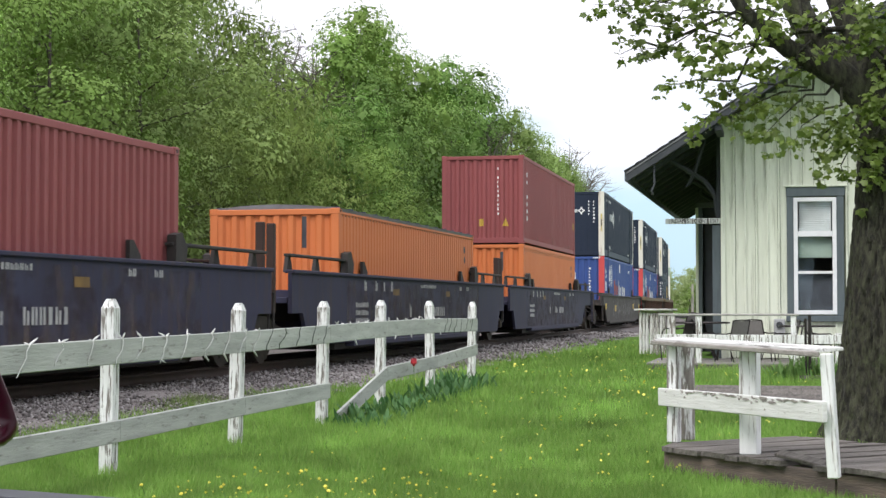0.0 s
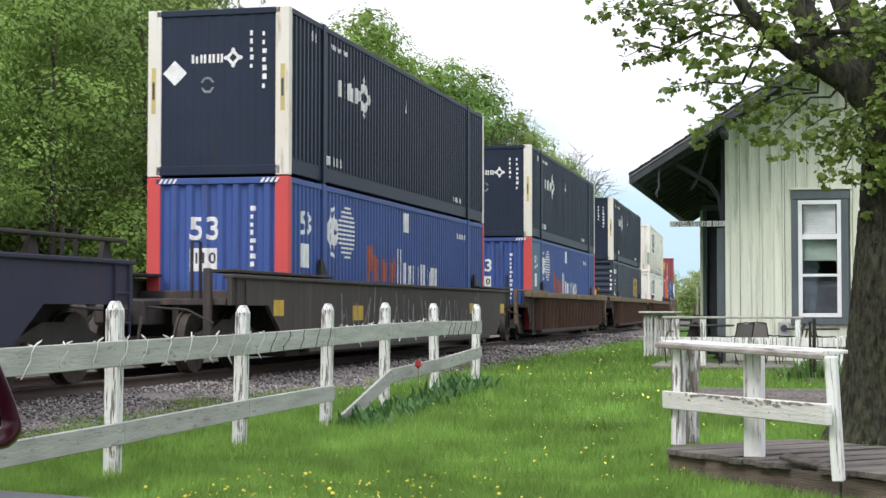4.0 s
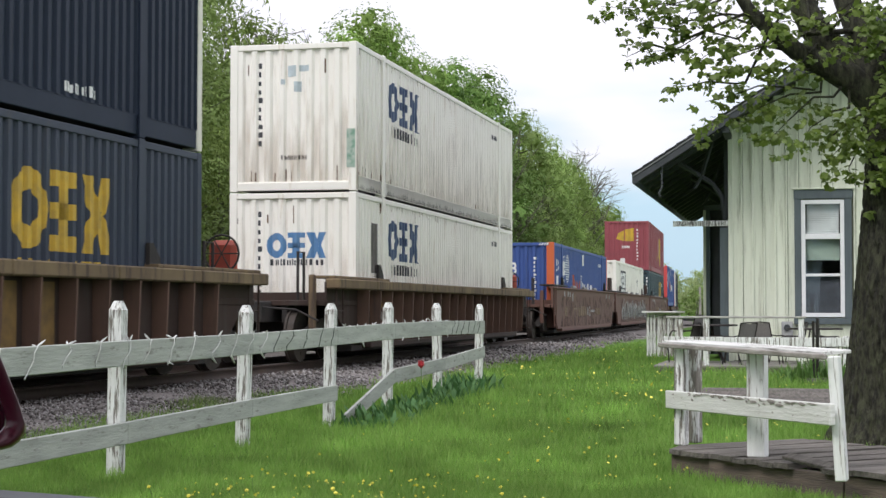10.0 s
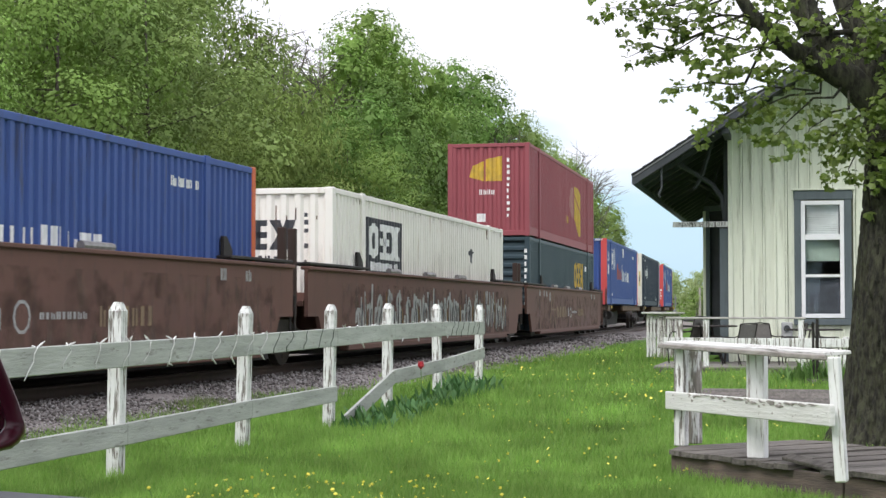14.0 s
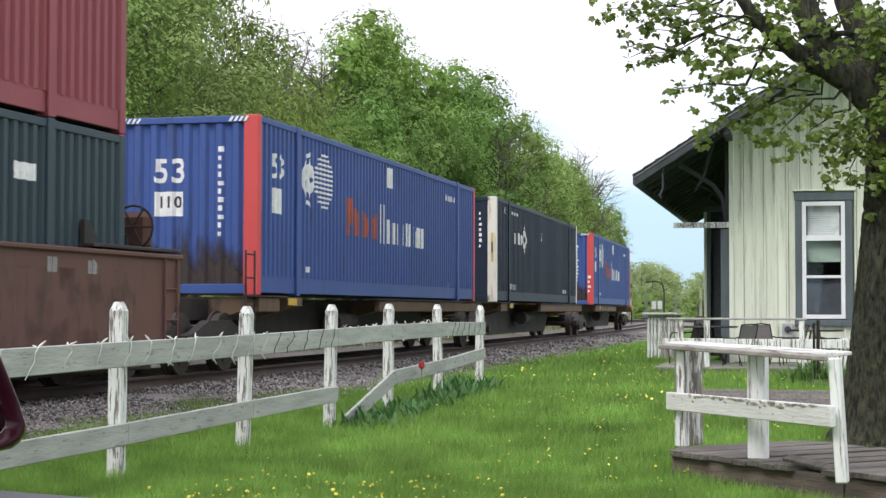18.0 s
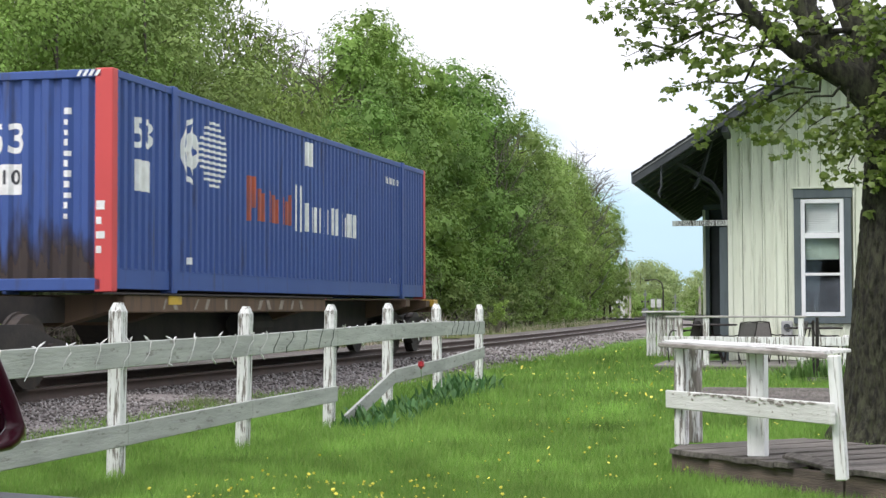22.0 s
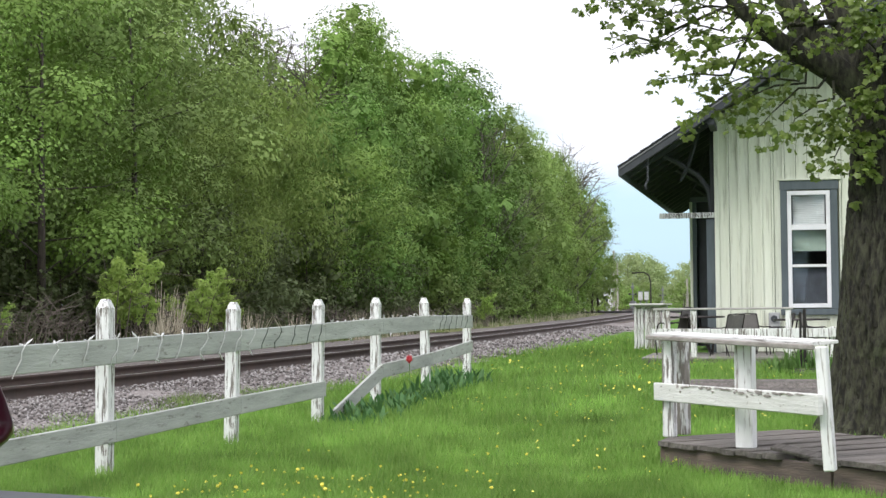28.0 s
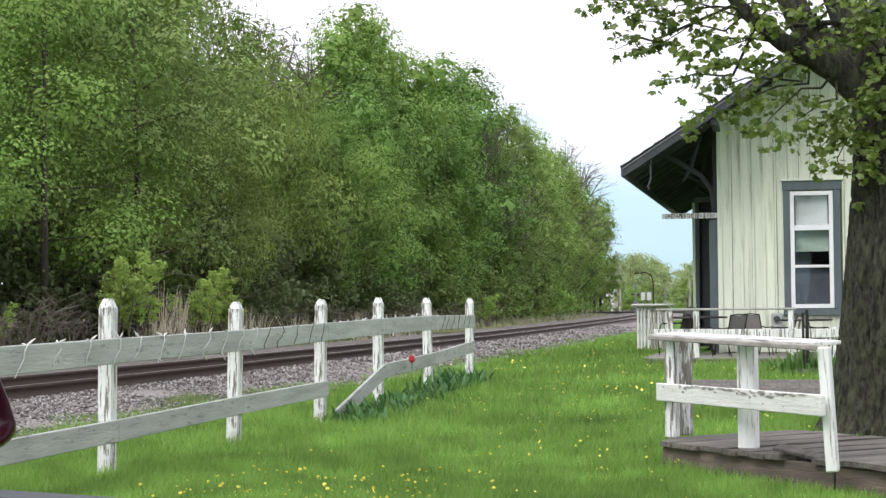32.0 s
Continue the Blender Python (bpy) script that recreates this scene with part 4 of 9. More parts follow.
plate(E5b, "graffiti", M_WHITE, [[(0.4, 1.35), (0.5, 1.75), (0.54, 1.72), (0.46, 1.33)], [(0.55, 1.3), (0.72, 1.78), (0.77, 1.74), (0.62, 1.3)], [(0.75, 1.25), (0.9, 1.6), (0.93, 1.58), (0.8, 1.24)], [(0.95, 1.35), (1.7, 1.25), (1.7, 1.22), (0.95, 1.3)]], 16.15)
plate(E5b, "big_mark", M_YELLOW, big_mark(-0.45, 1.22, 1.1, 0.42), 16.15, "end", "yellow mark")
plate(E5b, "small_word_mark", M_WHITE, blocks(-0.45, 1.05, 1.1, 0.1, 10, 55), 16.15, "end")
lettered(E5b, "length_number", M_WHITE, "53", 0.3, 0.0, 2.2, "end", "white numeral of 53")
plate(E5b, "code_mark", M_WHITE, column(1.13, 0.7, 0.1, 1.85, 9, 56), 16.15, "post")
for c, dz in ((F6t, 0.0), (F6b, 0.02)):
    plate(c, "big_mark", M_BLUEMARK, big_mark(2.4, 1.62 + dz, 2.6, 0.85), 16.15, label="large blue mark")
    plate(c, "small_word_mark", M_DARKMARK, blocks(2.6, 1.32 + dz, 2.3, 0.22, 10, 61), 16.15)
    plate(c, "code_mark", M_DARKMARK, blocks(13.0, 2.35, 1.0, 0.13, 8, 62), 16.15)
    plate(c, "code_mark", M_DARKMARK, column(-0.72, 0.9, 0.08, 1.7, 10, 63), 16.15, "end")
plate(F6b, "big_mark", M_PALEBLUE, big_mark(-0.52, 1.62, 1.2, 0.5), 16.15, "end", "blue mark")
plate(F6b, "small_word_mark", M_DARKMARK, blocks(-0.48, 1.48, 1.15, 0.12, 10, 64), 16.15, "end")
plate(F6b, "vent_panel", material("grey_vent", (0.16, 0.15, 0.14), 0.7), [rect(1.1, 1.35, 0.55, 1.0)], 16.15, label="grey vent panel")
plate(F6t, "big_mark", material("faded_blue_mark", (0.50, 0.58, 0.62), 0.7), [rect(-0.12, 2.25, 0.18, 0.22), rect(0.12, 2.35, 0.2, 0.12), rect(0.02, 1.95, 0.14, 0.2), rect(-0.25, 2.1, 0.08, 0.1)], 16.15, "end", "flecks left of an old blue mark")
plate(F6t, "patch", material("green_patch", (0.16, 0.30, 0.22), 0.7, col2=(0.45, 0.5, 0.45), scale=8), [rect(1.1, 0.45, 0.17, 0.75)], 16.15, "post", "green label on the corner post")
plate(F6t, "small_word_mark", M_DARKMARK, blocks(-0.25, 0.62, 0.55, 0.09, 8, 65), 16.15, "end")
plate(H8, "mark_panel", M_DARKMARK, [rect(2.3, 1.38, 2.7, 1.1)], 16.15, label="black mark panel")
plate(H8, "big_mark", M_WHITE, [[(u, z) for u, z in poly] for poly in big_mark(2.42, 1.66, 2.4, 0.72)] + blocks(2.45, 1.42, 2.3, 0.18, 10, 66), 16.15)
for ob in H8.children:
    if ob.name.startswith("big_mark"):
        ob.location.x = 0.008
plate(H8, "eagle_mark", M_DARKMARK, [[(11.7, 2.1), (12.0, 2.2), (12.3, 2.12), (12.05, 1.95), (12.1, 1.78), (11.95, 1.92)]], 16.15)
plate(H8, "big_mark", M_DARKMARK, big_mark(-0.98, 1.75, 1.55, 0.55), 16.15, "end")
plate(H8, "small_word_mark", M_DARKMARK, blocks(-0.95, 1.5, 1.5, 0.14, 10, 67), 16.15, "end")
plate(H8, "code_mark", M_DARKMARK, column(0.72, 0.9, 0.08, 1.6, 11, 68), 16.15, "end")
plate(I9t, "sail_mark", M_YELLOW, [[(10.35, 1.1), (10.75, 0.95), (11.6, 0.5), (12.1, 0.5), (12.15, 1.35), (10.35, 1.95)], [(10.35, 2.05), (12.15, 1.45), (12.2, 2.1), (11.4, 2.3), (10.35, 2.3)]], 16.15, label="yellow sail mark")
plate(I9t, "faded_sail", M_PINKFADE, [[(9.1, 1.5), (9.7, 1.1), (10.25, 1.1), (10.25, 2.25), (9.6, 2.2), (9.2, 2.0)]], 16.15, label="bleached part of the sail mark")
plate(I9t, "sail_mark", M_YELLOW, [[(-0.62, 1.85), (-0.15, 1.72), (-0.15, 2.35), (-0.5, 2.2)], [(-0.1, 1.72), (0.42, 1.72), (0.42, 2.5), (-0.1, 2.4)]], 16.15, "end", "yellow sail mark")
plate(I9t, "code_mark", M_WHITE, column(0.58, 0.6, 0.09, 1.9, 10, 71) + blocks(-0.3, 1.3, 0.5, 0.16, 4, 72), 16.15, "end")
plate(I9t, "code_panel", M_WHITE, [rect(-0.38, 0.45, 0.28, 0.26)], 16.15, "end")
plate(I9t, "small_word_mark", M_YELLOW, blocks(8.1, 0.85, 0.7, 0.28, 3, 73), 16.15)
plate(I9b, "big_mark", M_YELLOW, big_mark(10.3, 1.45, 2.6, 0.95), 16.15, label="large yellow mark")
plate(I9b, "small_word_mark", M_YELLOW, blocks(10.4, 1.2, 2.4, 0.18, 10, 74), 16.15)
plate(I9b, "number_panel", M_WHITE, [rect(13.35, 2.13, 0.5, 0.2)], 16.15)
plate(I9b, "code_mark", M_WHITE, column(1.13, 0.8, 0.1, 1.8, 9, 75), 16.15, "post")
plate(I9b, "big_mark", M_YELLOW, big_mark(-0.45, 1.1, 1.1, 0.4), 16.15, "end")

# ---------------------------------------------------------------- railway cars
WHEEL_R = 0.46
SPIN = []


def truck(parent, y):
    """A two-axle truck: side frames, bolster, springs, and two wheelsets that turn."""
    t = part("truck", MB().box(-0.95, 0.95, -0.16, 0.16, 0.42, 0.72, 0.02), M_STEEL, parent, m=pose(0, y, 0))
    frame_side = [(-1.28, 0.40), (-1.28, 0.58), (-0.95, 0.64), (-0.45, 0.80), (0.45, 0.80), (0.95, 0.64), (1.28, 0.58), (1.28, 0.40), (1.02, 0.40), (0.72, 0.52), (0.5, 0.30), (0.36, 0.22), (-0.36, 0.22), (-0.5, 0.30), (-0.72, 0.52), (-1.02, 0.40)]
    for s in (-1, 1):
        x0, x1 = sorted((s * 0.92, s * 1.06))
        part("side_frame", MB().prism(frame_side, x0, x1, "x"), M_STEEL, t)
        for k in (-0.2, 0, 0.2):
            part("spring", MB().tube((s * 1.0, k, 0.26), (s * 1.0, k, 0.5), 0.075, n=8), M_WHEEL, t)
    for k in (-0.89, 0.89):
        mb = MB().tube((-1.1, 0, 0), (1.1, 0, 0), 0.085, n=10)
        for s in (-1, 1):
            mb.tube((s * 0.66, 0, 0), (s * 0.79, 0, 0), WHEEL_R, n=24)
            mb.tube((s * 0.62, 0, 0), (s * 0.66, 0, 0), WHEEL_R + 0.03, n=24)
            mb.tube((s * 0.79, 0, 0), (s * 0.82, 0, 0), WHEEL_R * 0.35, n=12)
            mb.tube((s * 1.06, 0, 0), (s * 1.13, 0, 0), 0.11, n=10)
            for q in range(5):
                a = q * 2 * math.pi / 5
                mb.tube((s * 0.79, 0.3 * math.cos(a), 0.3 * math.sin(a)), (s * 0.80, 0.3 * math.cos(a), 0.3 * math.sin(a)), 0.04, n=6)
        w = part("wheelset", mb, M_WHEEL, t, m=pose(0, k, WHEEL_R))
        SPIN.append((w, k))
    return t


def coupler(parent, y, s):
    part("draft_sill", MB().box(-0.32, 0.32, min(y, y - s * 3.0), max(y, y - s * 3.0), 0.72, 1.1, 0.02), M_STEEL, parent)
    part("coupler", MB().box(-0.09, 0.09, min(y, y + s * 0.55), max(y, y + s * 0.55), 0.78, 0.98, 0.02).box(-0.17, 0.17, min(y + s * 0.5, y + s * 0.75), max(y + s * 0.5, y + s * 0.75), 0.72, 1.04, 0.05), M_WHEEL, parent)
    hose = [(0.35, y + s * 0.2, 0.85), (0.38, y + s * 0.4, 0.5), (0.35, y + s * 0.6, 0.35), (0.33, y + s * 0.72, 0.5)]
    part("air_hose", MB().path(hose, [0.025] * 4, 6), M_STEEL, parent)


def ladder(parent, x, y, z0, z1, mat):
    mb = MB()
    for k in (-0.2, 0.2):
        mb.tube((x, y + k, z0), (x, y + k, z1), 0.018, n=6)
    n = max(2, round((z1 - z0) / 0.33))
    for i in range(n):
        z = z0 + 0.06 + (z1 - z0 - 0.12) * i / (n - 1)
        mb.tube((x, y - 0.2, z), (x, y + 0.2, z), 0.014, n=6)
    return part("ladder", mb, mat, parent)


def well_car(a, b, la, lb, style, label, lead, trail, top):
    """A well car. a, b: where its side walls start and end, la, lb: its load. lead, trail: 'own' truck and coupler, 'shared' truck, or nothing."""
    mid = (a + b) / 2
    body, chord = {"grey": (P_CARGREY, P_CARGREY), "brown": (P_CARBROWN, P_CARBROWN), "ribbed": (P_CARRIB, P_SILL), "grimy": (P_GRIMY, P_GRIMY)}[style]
    c = thing("well_car", pose(0, 0, 0), label, "railway car", "cars of the train")
    a, b, la, lb = a - mid, b - mid, la - mid, lb - mid
    zt, zb, zm = top, 0.30, 1.02
    za, zc = la - 0.4 if lead != "none" else a, lb + 0.4
    ga, gb = min(1.0, 0.5 * (la - a)), min(1.0, 0.5 * (b - lb))
    # the wall is cut away over the trucks: deep at a car's own truck, little at a shared one
    front = [(a, 0.85), (a + 0.6, 0.85), (a + 0.95, zb)] if lead == "none" else [(a, zm), (la - 1.7 * ga, zm), (la - ga + 0.35, zb)]
    rear = [(b - 0.95, zb), (b - 0.6, 0.85), (b, 0.85)] if trail == "shared" else [(lb + gb - 0.35, zb), (lb + 1.7 * gb, zm), (b, zm)]
    outline = [(a, zt)] + front + rear + [(b, zt)]
    for s in (-1, 1):
        x0, x1 = sorted((s * (1.32 if style == "ribbed" else 1.40), s * (1.36 if style == "ribbed" else 1.47)))
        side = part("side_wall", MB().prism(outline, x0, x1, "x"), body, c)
        x0, x1 = sorted((s * 1.33, s * (1.62 if style == "ribbed" else 1.52)))
        n = max(1, round((b - a) / 2.6))
        if style == "ribbed":
            for i in range(n):
                u0, u1 = a + (b - a) * i / n, a + (b - a) * (i + 1) / n
                part("top_chord", MB().box(x0, x1, u0 + 0.008, u1 - 0.008, zt - 0.12, zt + 0.06, 0.02), chord, c)
            k, y = 0, la - 0.1
            while y < lb + 0.2:
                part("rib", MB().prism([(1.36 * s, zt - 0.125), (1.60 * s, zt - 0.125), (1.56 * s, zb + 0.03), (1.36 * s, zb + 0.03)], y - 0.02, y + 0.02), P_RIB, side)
                y += 0.86
        else:
            part("top_chord", MB().box(x0, x1, a, b, zt - 0.02, zt + 0.04, 0.012), chord, c)
        part("bottom_chord", MB().box(min(s * 1.30, s * 1.49), max(s * 1.30, s * 1.49), la + 0.4, lb - 0.4, zb - 0.09, zb + 0.02, 0.015), body, c)
        # guide plates over the ends of the well
        up = 0.20 if style == "grey" else 0.0
        for e, (u0, u1) in ((-1, (a + 0.05, la + (0.5 if up else 1.75))), (1, (lb - (0.5 if up else 1.75), b - 0.05))):
            if up:
                for q in (0.08, 0.5, 0.92):
                    y = u0 + (u1 - u0) * q
                    part("guide_support", MB().prism([(y - 0.16, zt), (y + 0.16, zt), (y + 0.05, zt + 0.28), (y - 0.05, zt + 0.28)], *sorted((s * 1.24, s * 1.31)), "x"), M_STEEL, c)
                part("guide_block", MB().prism([(0, -0.1), (0.36, -0.1), (0.42, 0.12), (0.22, 0.34), (0.02, 0.3)], *sorted((s * 1.32, s * 1.46)), "x"), M_STEEL, c, m=pose(0, la + 0.05 if e < 0 else lb - 0.47, zt + 0.12))
            part("guide_plate", MB().box(min(s * (1.3 if up else 1.02), s * (1.42 if up else 1.5)), max(s * (1.3 if up else 1.02), s * (1.42 if up else 1.5)), u0, u1, zt + 0.065 + up, zt + 0.115 + up, 0.01), M_STEEL if style != "ribbed" else chord, c)
            part("load_guide", MB().prism([(0, 0), (0.34, 0), (0.34, 0.1), (0.12, 0.3), (0, 0.3)], *sorted((s * 1.31, s * 1.37)), "x"), M_STEEL, c, m=pose(0, (la + 1.4 if e < 0 else lb - 1.75), zt + (0.1 if not up else 0.0)))
    part("floor", MB().box(-1.3, 1.3, la - 0.3, lb + 0.3, 0.16, 0.28, 0.01), M_STEEL, c)
    if style == "brown":
        for y in (3.4, 6.5, 9.7):
            part("load_stop", MB().tube((1.43, la + y, zt + 0.08), (1.43, la + y + 0.85, zt + 0.08), 0.06, n=8), M_SIGNALSTEEL, c, "pale worn roller on the wall's edge")
    for e, y0, kind in ((-1, a, lead), (1, b, trail)):
        w0, w1 = sorted((y0, (la - 0.25) if e < 0 else (lb + 0.25)))
        if w1 - w0 > 0.2:
            part("end_platform", MB().box(-1.38, 1.38, w0, w1, 1.02, 1.12, 0.01), body, c)
            part("end_bulkhead", MB().box(-1.36, 1.36, *( (w1 - 0.08, w1) if e < 0 else (w0, w0 + 0.08)), 0.33, 1.28, 0.01), body, c)
            for s in (-1, 1):
                part("platform_strut", MB().box(min(s * 0.5, s * 0.6), max(s * 0.5, s * 0.6), w0 + 0.05, w1 - 0.05, 0.7, 1.02), M_STEEL, c)
        if kind == "own":
            truck(c, y0 - e * 1.15)
            coupler(c, y0 + e * 0.55, e)
            ladder(c, 1.5, y0 - e * 0.35, 0.35, zt + 0.05, body)
            part("hand_rail", MB().path([(0.75, y0 - e * 0.2, 1.12), (0.75, y0 - e * 0.2, 2.0), (0.75, y0 - e * 0.55, 2.0), (0.75, y0 - e * 0.55, 1.12)], [0.028] * 4, 6), M_STEEL, c)
            part("cut_lever", MB().path([(1.3, y0 + e * 0.3, 0.75), (0.9, y0 + e * 0.35, 0.95), (0.2, y0 + e * 0.5, 1.0)], [0.02] * 3, 6), M_STEEL, c)
            part("end_post", MB().box(1.05, 1.17, y0 - 0.06 + e * 0.05, y0 + 0.06 + e * 0.05, 0.5, 1.58, 0.02), chord, c)
        elif kind == "shared":
            truck(c, y0 + 0.45)
            part("articulation", MB().box(-0.3, 0.3, y0 - 0.6, y0 + 1.4, 0.72, 1.05, 0.03), M_STEEL, c)
            part("hand_rail", MB().path([(1.38, y0 + 0.12, 0.55), (1.38, y0 + 0.12, 1.2), (1.38, y0 + 0.34, 1.2), (1.38, y0 + 0.34, 0.55), (1.38, y0 + 0.12, 0.55)], [0.022] * 5, 6), M_STEEL, c)
            for q in (0.12, 0.62):
                part("end_post", MB().box(1.16, 1.30, y0 + q - 0.06, y0 + q + 0.06, 0.85, 2.35, 0.015), P_CARRIB, c, "upright rusty post at the joint")
            part("cross_walk", MB().box(-1.2, 1.1, y0 + 0.05, y0 + 0.75, 1.14, 1.2, 0.01), M_STEEL, c)
    ride(c, mid, RAIL_Z)
    return c


M_SIGNALSTEEL = material("worn_pale_steel", (0.34, 0.33, 0.33), 0.6, 0.3, col2=(0.2, 0.19, 0.19), scale=5)
P_GRIMY = paint("grimy_dark_car_paint", (0.06, 0.05, 0.047), (0.045, 0.04, 0.04), rust=(0.10, 0.08, 0.065), at=(0.5, 0.7), rough=0.8)
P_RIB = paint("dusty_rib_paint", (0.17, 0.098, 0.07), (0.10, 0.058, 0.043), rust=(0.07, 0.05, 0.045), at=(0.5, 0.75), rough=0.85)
P_SILVER = material("silver_spray_paint", (0.42, 0.42, 0.41), 0.5, 0.3, col2=(0.28, 0.28, 0.28), scale=4)

CAR_A = well_car(-97.0, -78.8, -94.3, -82.1, "grey", "dull blue-grey smooth-sided well car with worn markings", "none", "shared", 1.55)
CAR_O = well_car(-77.8, -59.0, -74.5, -62.4, "grey", "dull blue-grey well car joined to its neighbours over shared trucks", "none", "shared", 1.55)
CAR_R = well_car(-58.0, -38.3, -54.5, -42.3, "grey", "dull blue-grey well car with white stencilled numbers", "none", "own", 1.55)
CAR_U = well_car(-34.9, -12.9, -31.55, -15.4, "grimy", "grimy dark well car with pale graffiti and yellow patches", "own", "own", 1.45)
CAR_D = well_car(-9.75, 10.5, -7.52, 8.65, "ribbed", "rusty brown ribbed well car with a dusty tan top sill", "own", "own", 1.45)
CAR_E = well_car(14.1, 34.9, 16.7, 32.85, "ribbed", "rusty brown well car with upright ribs and yellow panels", "own", "own", 1.45)
CAR_F = well_car(38.6, 58.7, 40.7, 56.85, "ribbed", "rusty brown ribbed well car with a red handbrake wheel", "own", "own", 1.45)
CAR_G = well_car(63.3, 82.15, 65.0, 81.15, "brown", "brown smooth-sided well car with faded yellow lettering", "own", "shared", 1.67)
CAR_H = well_car(82.9, 103.1, 84.9, 101.05, "brown", "brown well car covered in silver and yellow graffiti", "none", "shared", 1.67)
CAR_I = well_car(103.9, 123.0, 106.0, 122.15, "brown", "brown well car with faded lettering and stencilled marks", "none", "own", 1.67)


def car_plate(car, name, mat, polys, s_mid, label=""):
    """Painted shapes on a car's near side wall; along is the place on the train."""
    mb = MB()
    for poly in polys:
        mb.prism([(u - s_mid, z) for u, z in poly], 1.466, 1.476, "x")
    ob = part(name, mb, mat, car, label)
    if car in (CAR_D, CAR_E, CAR_F):
        ob.location.x = -0.108
    return tagged(ob, kind="stuff") if len(polys) > 1 else ob


M_SPRAYGREY = material("faded_grey_spray_paint", (0.26, 0.26, 0.26), 0.8, col2=(0.12, 0.11, 0.11), scale=5)
M_STENCIL = material("worn_white_stencil", (0.46, 0.46, 0.45), 0.7, col2=(0.25, 0.25, 0.26), scale=9, fac=0.8)
M_TANMARK = material("faded_tan_lettering", (0.24, 0.17, 0.10), 0.8, col2=(0.17, 0.12, 0.08), scale=5)
M_OCHRE = material("dull_ochre_patch", (0.20, 0.12, 0.035), 0.8, col2=(0.13, 0.08, 0.03), scale=5)
for car, m0, u0 in ((CAR_A, -88.3, -94.3), (CAR_O, -68.35, -74.5), (CAR_R, -47.7, -54.5)):
    car_plate(car, "stencil", M_STENCIL, blocks(u0 + 5.8, 1.38, 1.5, 0.08, 14, 81) + blocks(u0 + 1.2, 1.28, 0.2, 0.2, 1, 82) + blocks(u0 + 2.0, 1.28, 0.2, 0.2, 1, 83) + blocks(u0 + 2.6, 1.28, 0.2, 0.2, 1, 84)
              + blocks(u0 + 3.2, 1.28, 0.2, 0.2, 1, 85) + blocks(u0 + 4.8, 0.74, 0.2, 0.27, 1, 86) + blocks(u0 + 6.1, 0.76, 0.55, 0.21, 3, 87) + blocks(u0 + 7.05, 0.75, 1.15, 0.21, 6, 107)
              + blocks(u0 + 9.8, 1.36, 0.25, 0.1, 2, 88) + blocks(u0 + 10.6, 1.36, 0.3, 0.1, 2, 89) + blocks(u0 + 0.6, 0.95, 0.9, 0.1, 8, 90) + blocks(u0 + 0.6, 0.8, 0.9, 0.1, 8, 91) + blocks(u0 + 0.6, 0.65, 0.9, 0.1, 8, 92), m0)
    car_plate(car, "panel", M_OCHRE, [rect(u0 + 3.4, 1.2, 0.5, 0.13), rect(u0 + 8.3, 1.2, 0.4, 0.13)], m0)
# blotches of rust and pale dust on the smooth car sides
M_CARRUST = grime_material("dark_rust_blotches", (0.045, 0.026, 0.02), 0.2, 8.0, 0.5, (1.6, 1.6, 2.0), 0.0)
M_CARDUST = grime_material("pale_dust_film", (0.20, 0.15, 0.12), 0.2, 8.0, 0.5, (2.5, 2.5, 0.8), -0.05)
for car, m0, s0, s1 in ((CAR_A, -88.3, -94.3, -82.1), (CAR_O, -68.35, -74.5, -62.4), (CAR_R, -47.7, -54.5, -42.3), (CAR_G, 72.5, 65.0, 81.1), (CAR_H, 93.0, 84.9, 101.0), (CAR_I, 113.95, 106.0, 122.1)):
    for name, mat, label, dx in (("rust", M_CARRUST, "dark blotches of rust", -0.003), ("dust", M_CARDUST, "pale film of dust", -0.002)):
        car_plate(car, name, mat, [rect(s0, 0.36, s1 - s0, 1.1)], m0, label).location.x += dx
rnd_u = random.Random(70)
car_plate(CAR_U, "graffiti", M_SPRAYGREY, [rect(-29.5 + 0.34 * i + rnd_u.uniform(-0.1, 0.1), 0.42 + 0.3 * rnd_u.random(), rnd_u.uniform(0.03, 0.09), rnd_u.uniform(0.3, 0.75), rnd_u.uniform(-0.3, 0.35)) for i in range(38)], -23.9, "pale grey graffiti strokes")
car_plate(CAR_U, "panel", M_YELLOW, [rect(-28.5, 0.75, 0.7, 0.28), rect(-18.2, 0.85, 0.55, 0.26), rect(-14.3, 0.85, 0.55, 0.26), rect(-33.0, 0.85, 0.5, 0.26)], -23.9)
for car, m0, u0 in ((CAR_D, 0.375, -7.5), (CAR_E, 24.5, 16.7), (CAR_F, 48.65, 40.7)):
    car_plate(car, "panel", M_OCHRE, [rect(u0 + 10.2, 0.48, 0.72, 0.8), rect(u0 + 11.08, 0.48, 0.72, 0.8)], m0, "ochre panel")
    car_plate(car, "panel", M_YELLOW, [rect(u0 + 1.3, 0.98, 0.5, 0.16), rect(u0 + 5.1, 0.98, 0.4, 0.13), rect(u0 + 8.3, 0.98, 0.3, 0.1)], m0)
    car_plate(car, "stencil", M_STENCIL, blocks(u0 + 1.3, 0.75, 0.5, 0.16, 4, 93) + blocks(u0 + 2.4, 0.8, 0.5, 0.2, 3, 94) + blocks(u0 + 12.9, 0.7, 0.5, 0.2, 3, 95), m0)
